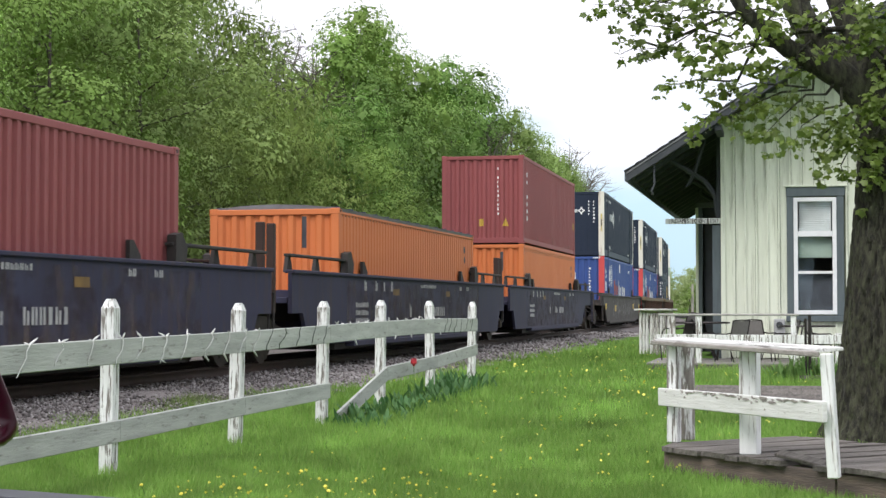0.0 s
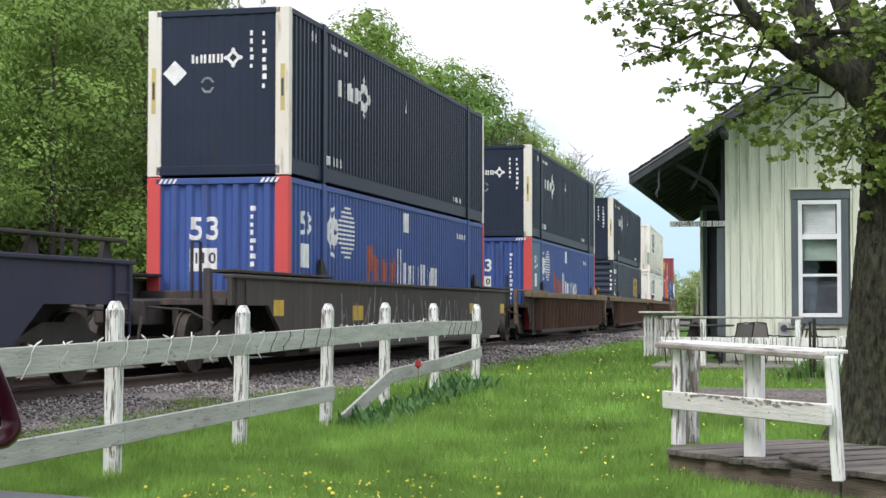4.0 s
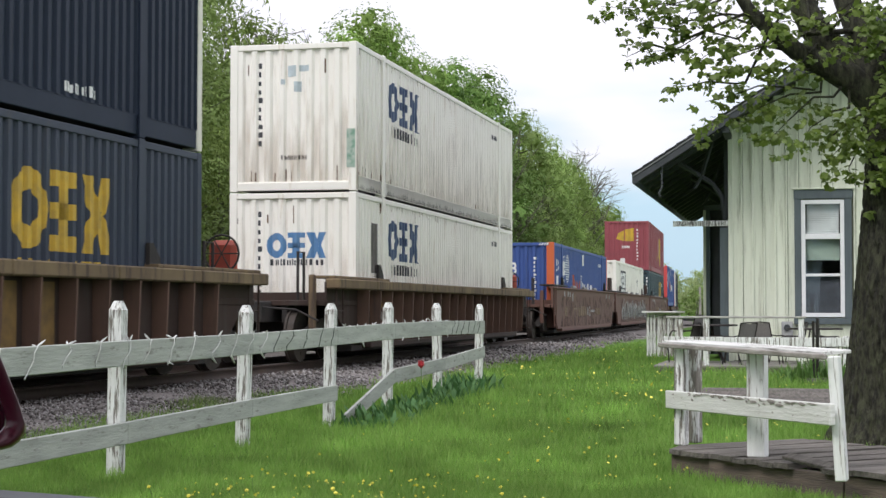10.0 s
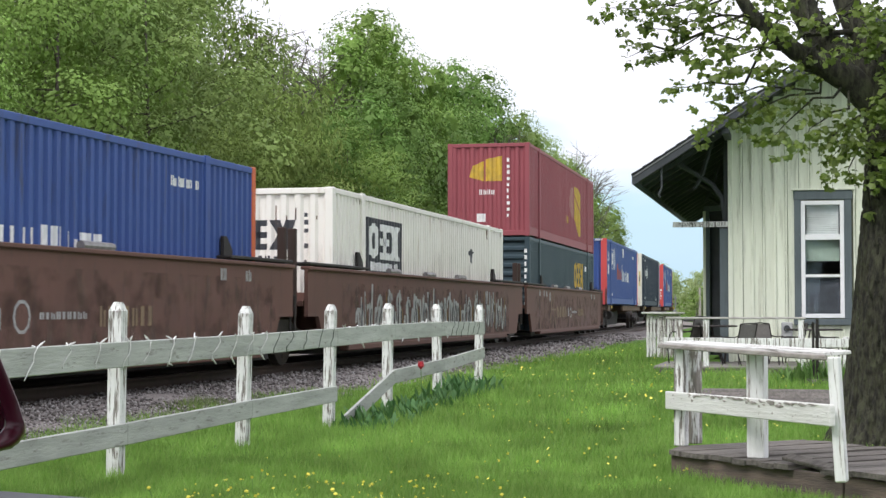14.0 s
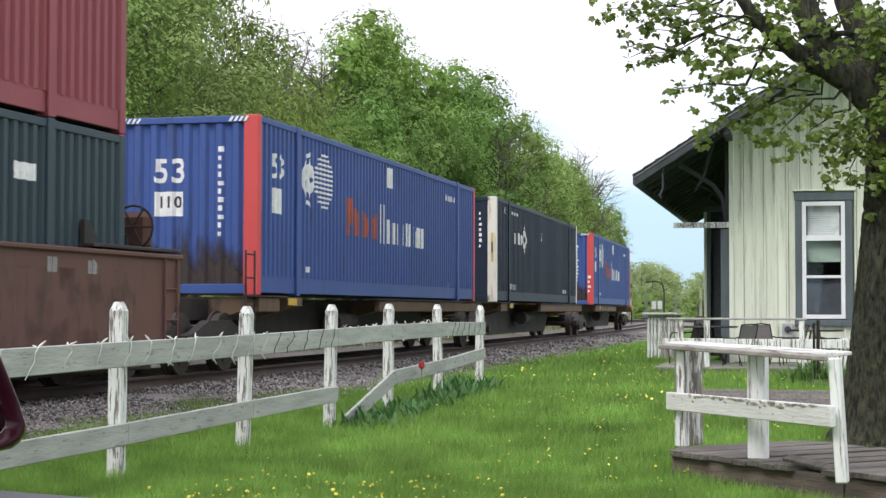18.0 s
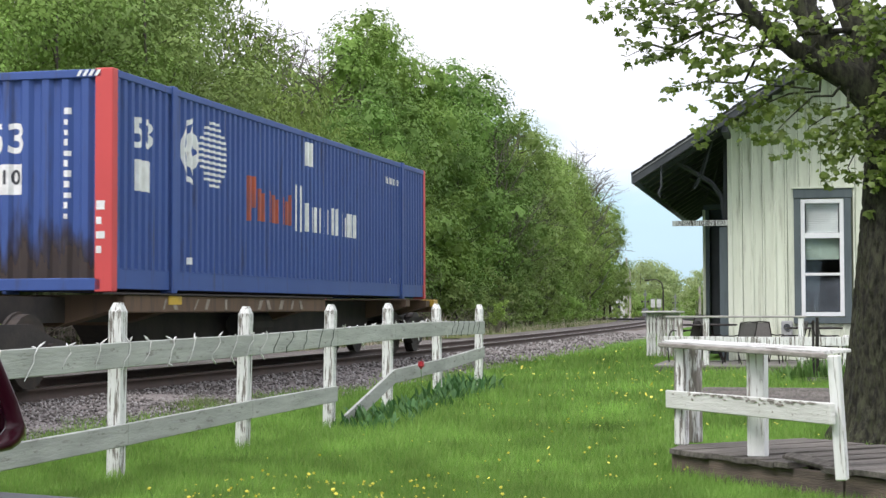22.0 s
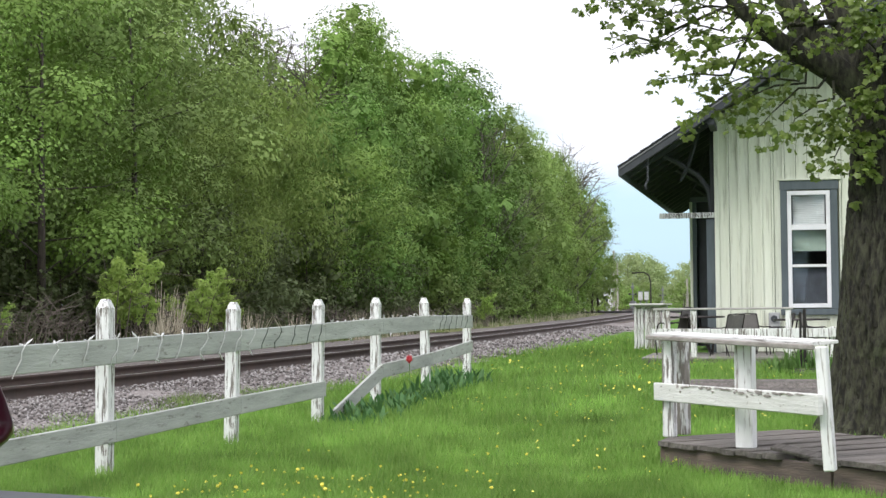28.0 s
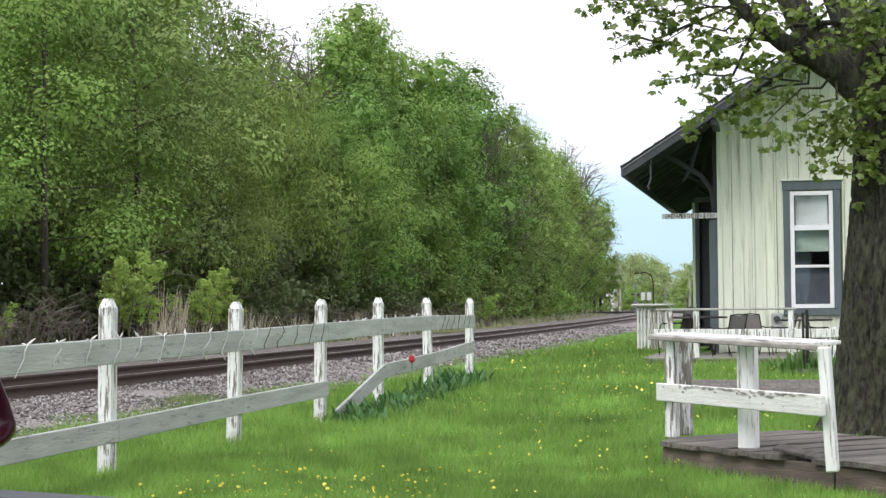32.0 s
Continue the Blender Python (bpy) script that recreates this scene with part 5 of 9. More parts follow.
for car, m0, u0 in ((CAR_G, 72.5, 65.0), (CAR_I, 113.95, 106.0)):
    car_plate(car, "lettering", M_TANMARK, blocks(u0 + 4.6, 0.72, 2.4, 0.36, 4, 96) + blocks(u0 + 9.9, 0.75, 1.6, 0.26, 7, 97), m0, "faded tan lettering")
    car_plate(car, "stencil", M_STENCIL, blocks(u0 + 0.8, 1.4, 0.25, 0.18, 2, 98) + blocks(u0 + 1.7, 1.4, 0.25, 0.18, 2, 99) + blocks(u0 + 2.2, 1.4, 0.25, 0.18, 2, 100) + blocks(u0 + 2.9, 1.25, 0.3, 0.3, 2, 101)
              + blocks(u0 + 7.3, 0.74, 0.3, 0.3, 1, 102) + ring(u0 + 8.0, 0.88, 0.2, 0.2, 0.8, 10) + blocks(u0 + 8.4, 0.85, 1.2, 0.09, 9, 103) + blocks(u0 + 13.8, 1.4, 0.25, 0.18, 2, 104) + blocks(u0 + 14.8, 1.4, 0.25, 0.18, 2, 105), m0)
    car_plate(car, "drip_line", M_TANMARK, [rect(u0 + 3.0, 0.5, 0.06, 1.05, 0.5), rect(u0 + 4.2, 0.5, 0.06, 1.05, -0.55), rect(u0 + 3.3, 0.95, 1.0, 0.05)], m0)
car_plate(CAR_G, "number_stencil", M_TANMARK, blocks(66.0, 0.72, 0.65, 0.34, 2, 106), 72.5)
# graffiti: overlapping bubble shapes along the whole side
rnd_g = random.Random(77)
strokes, edges, gold = [], [], []
for i in range(96):
    u = 86.3 + i * 0.152 + rnd_g.uniform(-0.05, 0.05)
    z, h, w, k = 0.42 + 0.25 * rnd_g.random(), rnd_g.uniform(0.35, 0.85), rnd_g.uniform(0.05, 0.13), rnd_g.uniform(-0.14, 0.14)
    (gold if i % 9 == 4 else strokes).append(rect(u, z, w, h, k))
    if i % 2:
        edges.append(rect(u + w * 0.5, z - 0.05, 0.03, h * 0.9, k * 1.4 + 0.05))
    if i % 5 == 0:
        strokes.append(ring(u, z + h * 0.7, 0.2, 0.2, 0.6, 8, 0, 180)[0])
        strokes += ring(u, z + h * 0.6, 0.22, 0.24, 0.62, 8, 20, 200)
car_plate(CAR_H, "graffiti", P_SILVER, strokes, 93.35, "silver graffiti")
car_plate(CAR_H, "graffiti", M_OCHRE, gold, 93.35, "yellow graffiti").location.x = 0.004
car_plate(CAR_H, "graffiti_line", M_DARKMARK, edges, 93.35).location.x = 0.008


def brake_wheel(car, s_mid, s, colour, z=1.75, x=0.55):
    mb = MB()
    for i in range(16):
        a, b = 2 * math.pi * i / 16, 2 * math.pi * (i + 1) / 16
        mb.tube((x + 0.3 * math.cos(a), s - s_mid, z + 0.3 * math.sin(a)), (x + 0.3 * math.cos(b), s - s_mid, z + 0.3 * math.sin(b)), 0.018, n=5, caps=False)
    for i in range(6):
        a = math.pi * i / 3
        mb.tube((x, s - s_mid, z), (x + 0.3 * math.cos(a), s - s_mid, z + 0.3 * math.sin(a)), 0.012, n=5)
    part("brake_wheel", mb, M_STEEL, car)
    part("brake_housing", MB().box(x - 0.27, x + 0.2, s - s_mid + 0.06, s - s_mid + 0.26, z - 0.32, z + 0.22, 0.08), colour, car, "round handbrake housing")


M_BRAKERED = material("faded_red_brake_box", (0.42, 0.07, 0.04), 0.6, col2=(0.3, 0.06, 0.04), scale=4)
brake_wheel(CAR_E, 24.5, 35.3, M_BRAKERED, 1.85, 0.65)
brake_wheel(CAR_F, 48.65, 59.2, M_BRAKERED, 1.8, 0.75)
brake_wheel(CAR_I, 113.95, 123.3, P_CARBROWN, 2.1, 0.85)
brake_wheel(CAR_D, 0.375, 10.9, P_CARRIB, 1.5, 0.3)


def spine_car(a, b, la, lb, label, lead, trail):
    """A spine car: one central beam with cross supports under the container."""
    mid = (a + b) / 2
    c = thing("spine_car", pose(0, 0, 0), label, "railway car", "cars of the train")
    a, b, la, lb = a - mid, b - mid, la - mid, lb - mid
    part("spine", MB().prism([(a, 0.8), (a, 1.14), (b, 1.14), (b, 0.8), (lb - 1.9, 0.8), (lb - 2.6, 0.24), (la + 2.6, 0.24), (la + 1.9, 0.8)], -0.42, 0.42, "x"), M_STEEL, c)
    for y in (la + 0.25, la + 2.0, (la + lb) / 2, lb - 2.0, lb - 0.25):
        part("cross_arm", MB().prism([(-1.32, 1.03), (-1.32, 1.17), (1.32, 1.17), (1.32, 1.03), (0.3, 0.75), (-0.3, 0.75)], y - 0.17, y + 0.17), P_SPINE, c)
    for s in (-1, 1):
        x0, x1 = sorted((s * 1.24, s * 1.36))
        for u0, u1 in ((la - 0.1, la + 8.3),) if trail == "own" else ((lb - 9.2, lb + 0.5), (la - 0.1, la + 0.9)):
            part("side_sill", MB().box(x0, x1, u0, u1, 0.93, 1.165, 0.015), P_SPINE, c)
            part("sill_flange", MB().box(min(s * 1.2, s * 1.40), max(s * 1.2, s * 1.40), u0 - 0.3, u1 + 0.3, 1.168, 1.19, 0.006), M_STEEL, c)
        part("air_reservoir", MB().tube((s * 0.75, -2.0, 0.72), (s * 0.75, -0.8, 0.72), 0.2, n=12), M_STEEL, c)
        part("warning_panel", MB().box(min(s * 1.36, s * 1.368), max(s * 1.36, s * 1.368), la + 1.3, la + 1.75, 1.04, 1.16), M_YELLOW, c)
    if lead == "own":
        truck(c, a + 1.6)
        coupler(c, a, -1)
        ladder(c, 1.3, la - 0.35, 0.3, 1.9, M_STEEL)
    truck(c, b - 1.6 if trail == "own" else b)
    if trail == "own":
        coupler(c, b, 1)
        ladder(c, 1.3, lb + 0.35, 0.3, 1.2, M_STEEL)
        part("end_sill", MB().box(-1.3, 1.3, lb + 0.05, lb + 0.3, 0.9, 1.2, 0.02), P_SPINE, c)
        part("end_marker", MB().box(-0.16, 0.16, b + 0.6, b + 0.85, 0.75, 1.25, 0.03), M_STEEL, c, "dark end-of-train marker on the coupler")
        part("end_support", MB().box(1.12, 1.42, lb - 0.1, lb + 0.28, 1.03, 1.19, 0.02), M_YELLOW, c)
    ride(c, mid, RAIL_Z)
    return c


M_SPINEMARK = material("pale_chalk_scrawl", (0.30, 0.26, 0.22), 0.8, col2=(0.2, 0.17, 0.14), scale=8)
P_SPINE = paint("dusty_brown_spine_paint", (0.16, 0.10, 0.065), (0.11, 0.075, 0.05), rust=(0.06, 0.05, 0.045), at=(0.5, 0.7), rough=0.85)
spine_car(123.9, 144.4, 126.5, 142.65, "dusty brown spine car carrying a blue container", "own", "shared")
spine_car(144.4, 164.6, 145.9, 162.05, "dusty brown spine car carrying a dark container", "none", "shared")
CAR_Z = spine_car(164.6, 184.6, 167.1, 183.25, "dusty brown spine car at the end of the train", "none", "own")
mb = MB()
for i, (u, w, k) in enumerate(((168.2, 0.12, 0.1), (168.6, 0.3, -0.1), (169.3, 0.1, 0.15), (169.7, 0.25, 0.1), (170.5, 0.2, 0.0), (171.9, 0.3, 0.12), (172.4, 0.3, -0.1), (172.9, 0.35, 0.1), (173.5, 0.2, 0.08), (174.0, 0.3, -0.08))):
    mb.prism([(a - 174.6, z) for a, z in rect(u, 0.97, w * 0.45, 0.15, k)], 1.358, 1.366, "x")
tagged(part("scrawl", mb, M_SPINEMARK, CAR_Z, "pale chalk scrawl"), kind="stuff")

# ---------------------------------------------------------------- fence
FENCE = [(-5.71 - 0.0853 * i, 10.95 + 2.439 * i) for i in (-3, -2, -1, 0, 1.065, 2.09, 3, 4, 5)]


def white_post(x, y, z0, z1, w=0.108, top=0.06, lean=(0, 0), rz=2.0):
    h = z1 - z0
    mb = MB().box(-w / 2, w / 2, -w / 2, w / 2, 0, h - top, 0.006)
    a = w / 2 - 0.006
    # worn rounded top
    vs, fs = [], []
    for k, (r, z) in enumerate(((a, h - top), (a * 0.8, h - top * 0.5), (a * 0.58, h - 0.005), (a * 0.5, h))):
        vs += [(-r, -r, z), (r, -r, z), (r, r, z), (-r, r, z)]
        if k:
            fs += [(4 * k - 4 + j, 4 * k - 4 + (j + 1) % 4, 4 * k + (j + 1) % 4, 4 * k + j) for j in range(4)]
    mb.add(vs, fs + [(12, 13, 14, 15)])
    return mb, pose(x, y, z0, lean[0], lean[1], rz)


def board_between(mb, p, q, w, th, n=1):
    """A board on edge from p to q (middle points): w high, th thick."""
    p, q = Vector(p), Vector(q)
    d = q - p
    L = d.length
    rz = math.atan2(d.y, d.x)
    ry = -math.asin(d.z / L)
    m = Matrix.Translation((p + q) / 2) @ Euler((0, ry, rz)).to_matrix().to_4x4()
    return mb.box(-L / 2, L / 2, -th / 2, th / 2, -w / 2, w / 2, 0.006, m)


def build_fence():
    f = thing("lawn_fence", pose(0, 0, 0), "old white rail fence with peeling paint along the lawn", "fence")
    tops = {-3: 1.3, -2: 1.3, -1: 1.3, 0: 1.31, 1: 1.285, 2: 1.31, 3: 1.33, 4: 1.33, 5: 1.325}
    leans = {0: (0, 0.6), 1: (0, 1.4), 2: (0, 1.0), 3: (0, 0.6), 4: (0, -0.8), 5: (0, 0.8)}
    for k, (x, y) in zip(range(-3, 6), FENCE):
        mb, m = white_post(x, y, ground_z(x, y) - 0.1, tops[k], lean=leans.get(k, (0, 0)))
        part("post", mb, M_WHITEWOOD, f, m=m)
    up = {-3: 0.87, -2: 0.88, -1: 0.90, 0: 0.92, 1: 0.935, 2: 0.965, 3: 0.99, 4: 1.0, 5: 0.985}
    lo = {-3: 0.30, -2: 0.30, -1: 0.31, 0: 0.325, 1: 0.355, 2: 0.37, 3: 0.46, 4: 0.52, 5: 0.62}
    for k in range(-3, 5):
        a, b = FENCE[k + 3], FENCE[k + 4]
        o = 0.085
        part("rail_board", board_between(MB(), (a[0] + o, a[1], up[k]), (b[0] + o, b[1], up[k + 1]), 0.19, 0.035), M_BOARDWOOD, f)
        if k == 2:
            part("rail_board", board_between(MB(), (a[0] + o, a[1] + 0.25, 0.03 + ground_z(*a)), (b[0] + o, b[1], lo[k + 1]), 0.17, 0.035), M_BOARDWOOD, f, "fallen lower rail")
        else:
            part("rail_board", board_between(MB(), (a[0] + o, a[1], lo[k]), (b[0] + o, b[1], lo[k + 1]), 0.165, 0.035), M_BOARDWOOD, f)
    return f


build_fence()

# ---------------------------------------------------------------- depot
M_SIDING = material("pale_green_board", (0.70, 0.735, 0.615), 0.75, col2=(0.62, 0.655, 0.54), scale=2, stretch=(3, 3, 0.3), bump=0.15,
                    stain=(0.27, 0.28, 0.20), stain_scale=3, stain_at=(0.54, 0.76), stain_stretch=(5, 5, 0.3), rand=0.04)
M_TRIM = material("slate_grey_trim", (0.095, 0.12, 0.13), 0.6, col2=(0.075, 0.095, 0.105), scale=3, stretch=(3, 3, 0.5), bump=0.1)
M_DARKTRIM = material("dark_soffit_board", (0.05, 0.055, 0.062), 0.75, col2=(0.035, 0.04, 0.046), scale=3)
M_SHINGLE = material("dark_grey_shingle", (0.07, 0.075, 0.08), 0.9, col2=(0.045, 0.05, 0.055), scale=9, bump=0.6, rand=0.15)
M_SASH = material("white_window_frame", (0.80, 0.81, 0.82), 0.45, col2=(0.72, 0.73, 0.74), scale=3)
M_PANE = glass_material("window_glass")
M_ROOM = material("dim_room_wall", (0.10, 0.11, 0.12), 0.9)
M_BLIND = material("white_slat_blind", (0.78, 0.79, 0.78), 0.7)
M_CURTAIN = material("grey_green_shade", (0.33, 0.40, 0.34), 0.9)

D_TURN = 3.6
D_AT = pose(-3.15, 29.8, 0.0, 0, 0, D_TURN)      # the near trackside corner; x runs along the gable, y along the track
D_W, D_L, D_BASE, D_EAVE = 6.2, 13.2, 0.30, 3.61


def build_depot():
    d = thing("depot", D_AT, "small pale green board-and-batten railway depot with deep dark eaves", "depot")
    pitch, ov, t = 0.635, 1.62, 0.14
    wall_top = D_EAVE + ov * pitch - 0.02
    ridge = D_EAVE + (ov + D_W / 2) * pitch
    roof_under = lambda x: D_EAVE + (ov + min(x, D_W - x)) * pitch - 0.015
    wx0, wx1, wz0, wz1 = 1.29, 2.05, 1.11, 3.23
    # inner sheathing of the gable, with the window opening
    mb = MB()
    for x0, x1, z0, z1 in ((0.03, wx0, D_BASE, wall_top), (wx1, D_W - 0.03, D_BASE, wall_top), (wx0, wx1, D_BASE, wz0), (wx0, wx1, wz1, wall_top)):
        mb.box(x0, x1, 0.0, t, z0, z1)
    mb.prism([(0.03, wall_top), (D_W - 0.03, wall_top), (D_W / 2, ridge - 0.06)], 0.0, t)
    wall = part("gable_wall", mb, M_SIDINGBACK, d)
    rnd = random.Random(3)
    x, w = 0.03, 0.2
    while x < D_W - 0.05:
        x1 = min(x + w, D_W - 0.03)
        zt = min(roof_under(x), roof_under(x1))
        spans = [(D_BASE + 0.02, zt)]
        if x1 > wx0 - 0.04 and x < wx1 + 0.04:
            spans = [(D_BASE + 0.02, wz0 - 0.1), (wz1 + 0.12, zt)]
        for z0, z1 in spans:
            dep = rnd.uniform(0.014, 0.022)
            part("board", MB().box(x + rnd.choice((0.004, 0.02, 0.027)), x1 - rnd.choice((0.004, 0.004, 0.024)), -dep, -0.001, z0, z1, 0.003), M_SIDING, wall)
            part("batten", MB().box(x - 0.019, x + 0.019, -dep - 0.036, -0.006, z0, z1 - 0.01, 0.004), M_SIDING, wall)
        x += w
    part("corner_board", MB().box(-0.012, 0.075, -0.055, 0.05, D_BASE, roof_under(0.03), 0.006), M_SIDING, d)
    part("trackside_wall", MB().box(0.0, t, t, D_L - t, D_BASE, wall_top), M_SIDING, d)
    part("street_wall", MB().box(D_W - t, D_W, t, D_L - t, D_BASE, wall_top), M_SIDING, d)
    part("rear_wall", MB().box(0.0, D_W, D_L - t, D_L, D_BASE, wall_top).prism([(0, wall_top), (D_W, wall_top), (D_W / 2, ridge - 0.06)], D_L - t, D_L), M_SIDING, d)
    part("foundation", MB().box(-0.03, D_W + 0.03, -0.03, D_L + 0.03, 0.05, D_BASE, 0.02), M_CONCRETE, d)
    part("room_floor", MB().box(t, D_W - t, t, D_L - t, D_BASE, D_BASE + 0.1), M_ROOM, d)
    part("room_partition", MB().box(t, D_W - t, 3.2, 3.3, D_BASE + 0.1, wall_top), M_ROOM, d)
    # roof: slab, shingle courses, fascia
    y0, y1 = -1.25, D_L + 1.0
    for s in (0, 1):
        q = (lambda x: x) if s == 0 else (lambda x: D_W - x)
        slab = [(q(-ov), D_EAVE - 0.02), (q(D_W / 2), ridge - 0.02), (q(D_W / 2), ridge + 0.05), (q(-ov), D_EAVE + 0.05)]
        roof = part("roof_slope", MB().prism(slab, y0, y1), M_DARKTRIM, d)
        n = 24
        for i in range(n):
            xa, xb = -ov - 0.03 + (D_W / 2 + ov + 0.03) * i / n, -ov - 0.03 + (D_W / 2 + ov + 0.03) * (i + 1) / n + 0.03
            za, zb = D_EAVE + (xa + ov) * pitch + 0.062, D_EAVE + (xb + ov) * pitch + 0.062
            prof = [(q(xa), za - 0.004), (q(min(xb, D_W / 2)), zb - 0.012), (q(min(xb, D_W / 2)), zb + 0.004), (q(xa), za + 0.022)]
            part("shingle_course", MB().prism(prof, y0 - 0.04, y1 + 0.04), M_SHINGLE, roof)
        fas = [(q(-ov), D_EAVE - 0.14), (q(D_W / 2), ridge - 0.14), (q(D_W / 2), ridge + 0.0), (q(-ov), D_EAVE + 0.0)]
        part("rake_board", MB().prism(fas, y0 - 0.03, y0 - 0.002), M_DARKTRIM, roof)
        part("drip_edge", MB().prism([(a, b + 0.115) for a, b in ((q(-ov), D_EAVE - 0.12), (q(D_W / 2), ridge - 0.12), (q(D_W / 2), ridge - 0.09), (q(-ov), D_EAVE - 0.09))], y0 - 0.045, y0 - 0.031), M_DRIP, roof)
        xa, xb = sorted((q(-ov), q(-ov - 0.025)))
        part("eave_board", MB().box(xa, xb, y0, y1, D_EAVE - 0.12, D_EAVE + 0.04, 0.004), M_TRIM, roof)
        # rafter tails under the eaves
        for k in range(18):
            yy = y0 + 0.3 + k * 0.86
            raf = [(q(-ov + 0.05), D_EAVE - 0.10 + 0.05 * pitch), (q(0.0), D_EAVE + ov * pitch - 0.14), (q(0.0), D_EAVE + ov * pitch - 0.03), (q(-ov + 0.05), D_EAVE + 0.05 * pitch - 0.03)]
            part("rafter", MB().prism(raf, yy - 0.03, yy + 0.03), M_DARKTRIM, roof)
    # brackets that carry the eaves
    for yy in (0.12, 3.4, 8.2, 12.6):
        b = part("bracket", MB().box(-0.09, -0.001, yy - 0.06, yy + 0.06, 2.35, D_EAVE + ov * pitch - 0.16, 0.006), M_DARKTRIM, d)
        part("strut", MB().path([(-0.06, yy, 2.8), (-0.12, yy, 3.3), (-0.3, yy, 3.57), (-0.66, yy, 3.80), (-0.92, yy, D_EAVE + (ov - 0.92) * pitch - 0.1)], [0.05, 0.05, 0.045, 0.045, 0.045], 6), M_DARKTRIM, b)
        part("cross_strut", MB().path([(-0.64, yy, 3.47), (-0.5, yy, 3.70), (-0.3, yy, D_EAVE + (ov - 0.3) * pitch - 0.1)], [0.03, 0.04, 0.04], 6), M_DARKTRIM, b)
    part("lookout", MB().box(-0.06, 0.06, -1.2, 0.0, 4.36, 4.46, 0.006), M_DARKTRIM, d)
    # gable window: trim, frame, sashes, blind and shade
    win = thing_part("window", d)
    part("casing", MB().box(wx0 - 0.12, wx0, -0.055, -0.0, wz0 - 0.02, wz1 + 0.02, 0.006), M_TRIM, win)
    part("casing", MB().box(wx1, wx1 + 0.13, -0.055, -0.0, wz0 - 0.02, wz1 + 0.02, 0.006), M_TRIM, win)
    part("head_casing", MB().box(wx0 - 0.13, wx1 + 0.15, -0.065, -0.0, wz1 + 0.02, wz1 + 0.19, 0.006), M_TRIM, win)
    part("drip_cap", MB().box(wx0 - 0.16, wx1 + 0.19, -0.10, -0.0, wz1 + 0.19, wz1 + 0.225, 0.006), M_SIDING, win)
    part("sill", MB().box(wx0 - 0.14, wx1 + 0.16, -0.11, -0.0, wz0 - 0.13, wz0 - 0.02, 0.008), M_TRIM, win)
    f = 0.075
    for x0, x1, z0, z1 in ((wx0, wx0 + f, wz0, wz1), (wx1 - f, wx1, wz0, wz1), (wx0 + f, wx1 - f, wz1 - f, wz1), (wx0 + f, wx1 - f, wz0, wz0 + f), (wx0 + f, wx1 - f, 2.52, 2.62), (wx0 + f, wx1 - f, 1.845, 1.895)):
        part("frame", MB().box(x0, x1, -0.045, 0.06, z0, z1, 0.005), M_SASH, win)
    for z0, z1 in ((wz0 + f, 1.845), (1.895, 2.52), (2.62, wz1 - f)):
        p = part("pane", MB().box(wx0 + f, wx1 - f, 0.02, 0.026, z0, z1), M_PANE, win)
        p.visible_shadow = False
    for i in range(17):
        part("blind_slat", MB().box(wx0 + f + 0.02, wx1 - f - 0.02, 0.075, 0.10, 2.63 + i * 0.034, 2.658 + i * 0.034), M_BLIND, win)
    part("roller_shade", MB().box(wx0 + f + 0.01, wx1 - f - 0.01, 0.085, 0.092, 2.14, 2.56), M_CURTAIN, win)
    part("insect_screen", MB().box(wx0 + f, wx1 - f, 0.032, 0.036, wz0 + f, 1.845), M_SCREEN, win)
    # bay on the track side
    bay = part("bay", MB().prism([(-0.60, 4.75), (0.0, 4.35), (0.0, 7.6), (-0.60, 7.2)], D_BASE, 3.35, "z"), M_BAYDARK, d)
    part("bay_roof", MB().prism([(-0.72, 4.6), (0.0, 4.15), (0.0, 7.8), (-0.72, 7.35)], 3.35, 3.45, "z"), M_TRIM, bay)
    for x0, y0b in ((-0.66, 4.68), (-0.03, 4.27)):
        part("bay_post", MB().box(x0 - 0.06, x0 + 0.06, y0b - 0.05, y0b + 0.07, D_BASE, 3.35, 0.008), M_TRIM, bay)
    part("bay_post", MB().box(-0.74, -0.68, 4.62, 4.74, D_BASE, 3.35, 0.008), M_SIDING, bay)
    part("bay_sash", MB().box(-0.36, -0.31, 4.44, 4.50, 0.9, 2.0, 0.004), M_SASH, bay)
    part("eave_hook", MB().path([(-1.12, -1.2, 3.85), (-1.12, -1.2, 3.42), (-1.17, -1.2, 3.3), (-1.14, -1.2, 3.24)], [0.02, 0.02, 0.025, 0.012], 6), M_DARKTRIM, d)
    part("corner_trim", MB().box(-0.17, -0.013, 0.02, 0.16, D_BASE, 2.75, 0.006), M_TRIM, d)
    part("door_jamb", MB().box(-0.045, -0.001, 1.6, 1.75, D_BASE, 2.6, 0.006), M_TRIM, d)
    # name board hung across the platform
    sign = part("name_board", MB().box(-1.02, 0.02, -0.02, 0.015, 2.775, 2.875, 0.006), M_WHITEWOOD, d, "narrow weathered white name board")
    for i, ch in enumerate("ADAMS CENTER"):
        if ch != " ":
            write("letter", ch, 0.1, M_SIGNINK, sign, pose(-0.5 + (i - 5.5) * 0.07, -0.022, 2.822, 90, 0, 0), "dark worn letter")
    part("meter_box", MB().box(0.93, 1.13, -0.16, -0.03, 0.72, 1.03, 0.015), M_METER, d, "grey electric meter box")
    part("meter_dial", MB().tube((1.03, -0.17, 0.92), (1.03, -0.2, 0.92), 0.06, n=14), M_DARKTRIM, d)
    return d


def thing_part(name, parent):
    ob = new(name)
    ob.empty_display_size = 0.1
    ob.parent = parent
    return ob


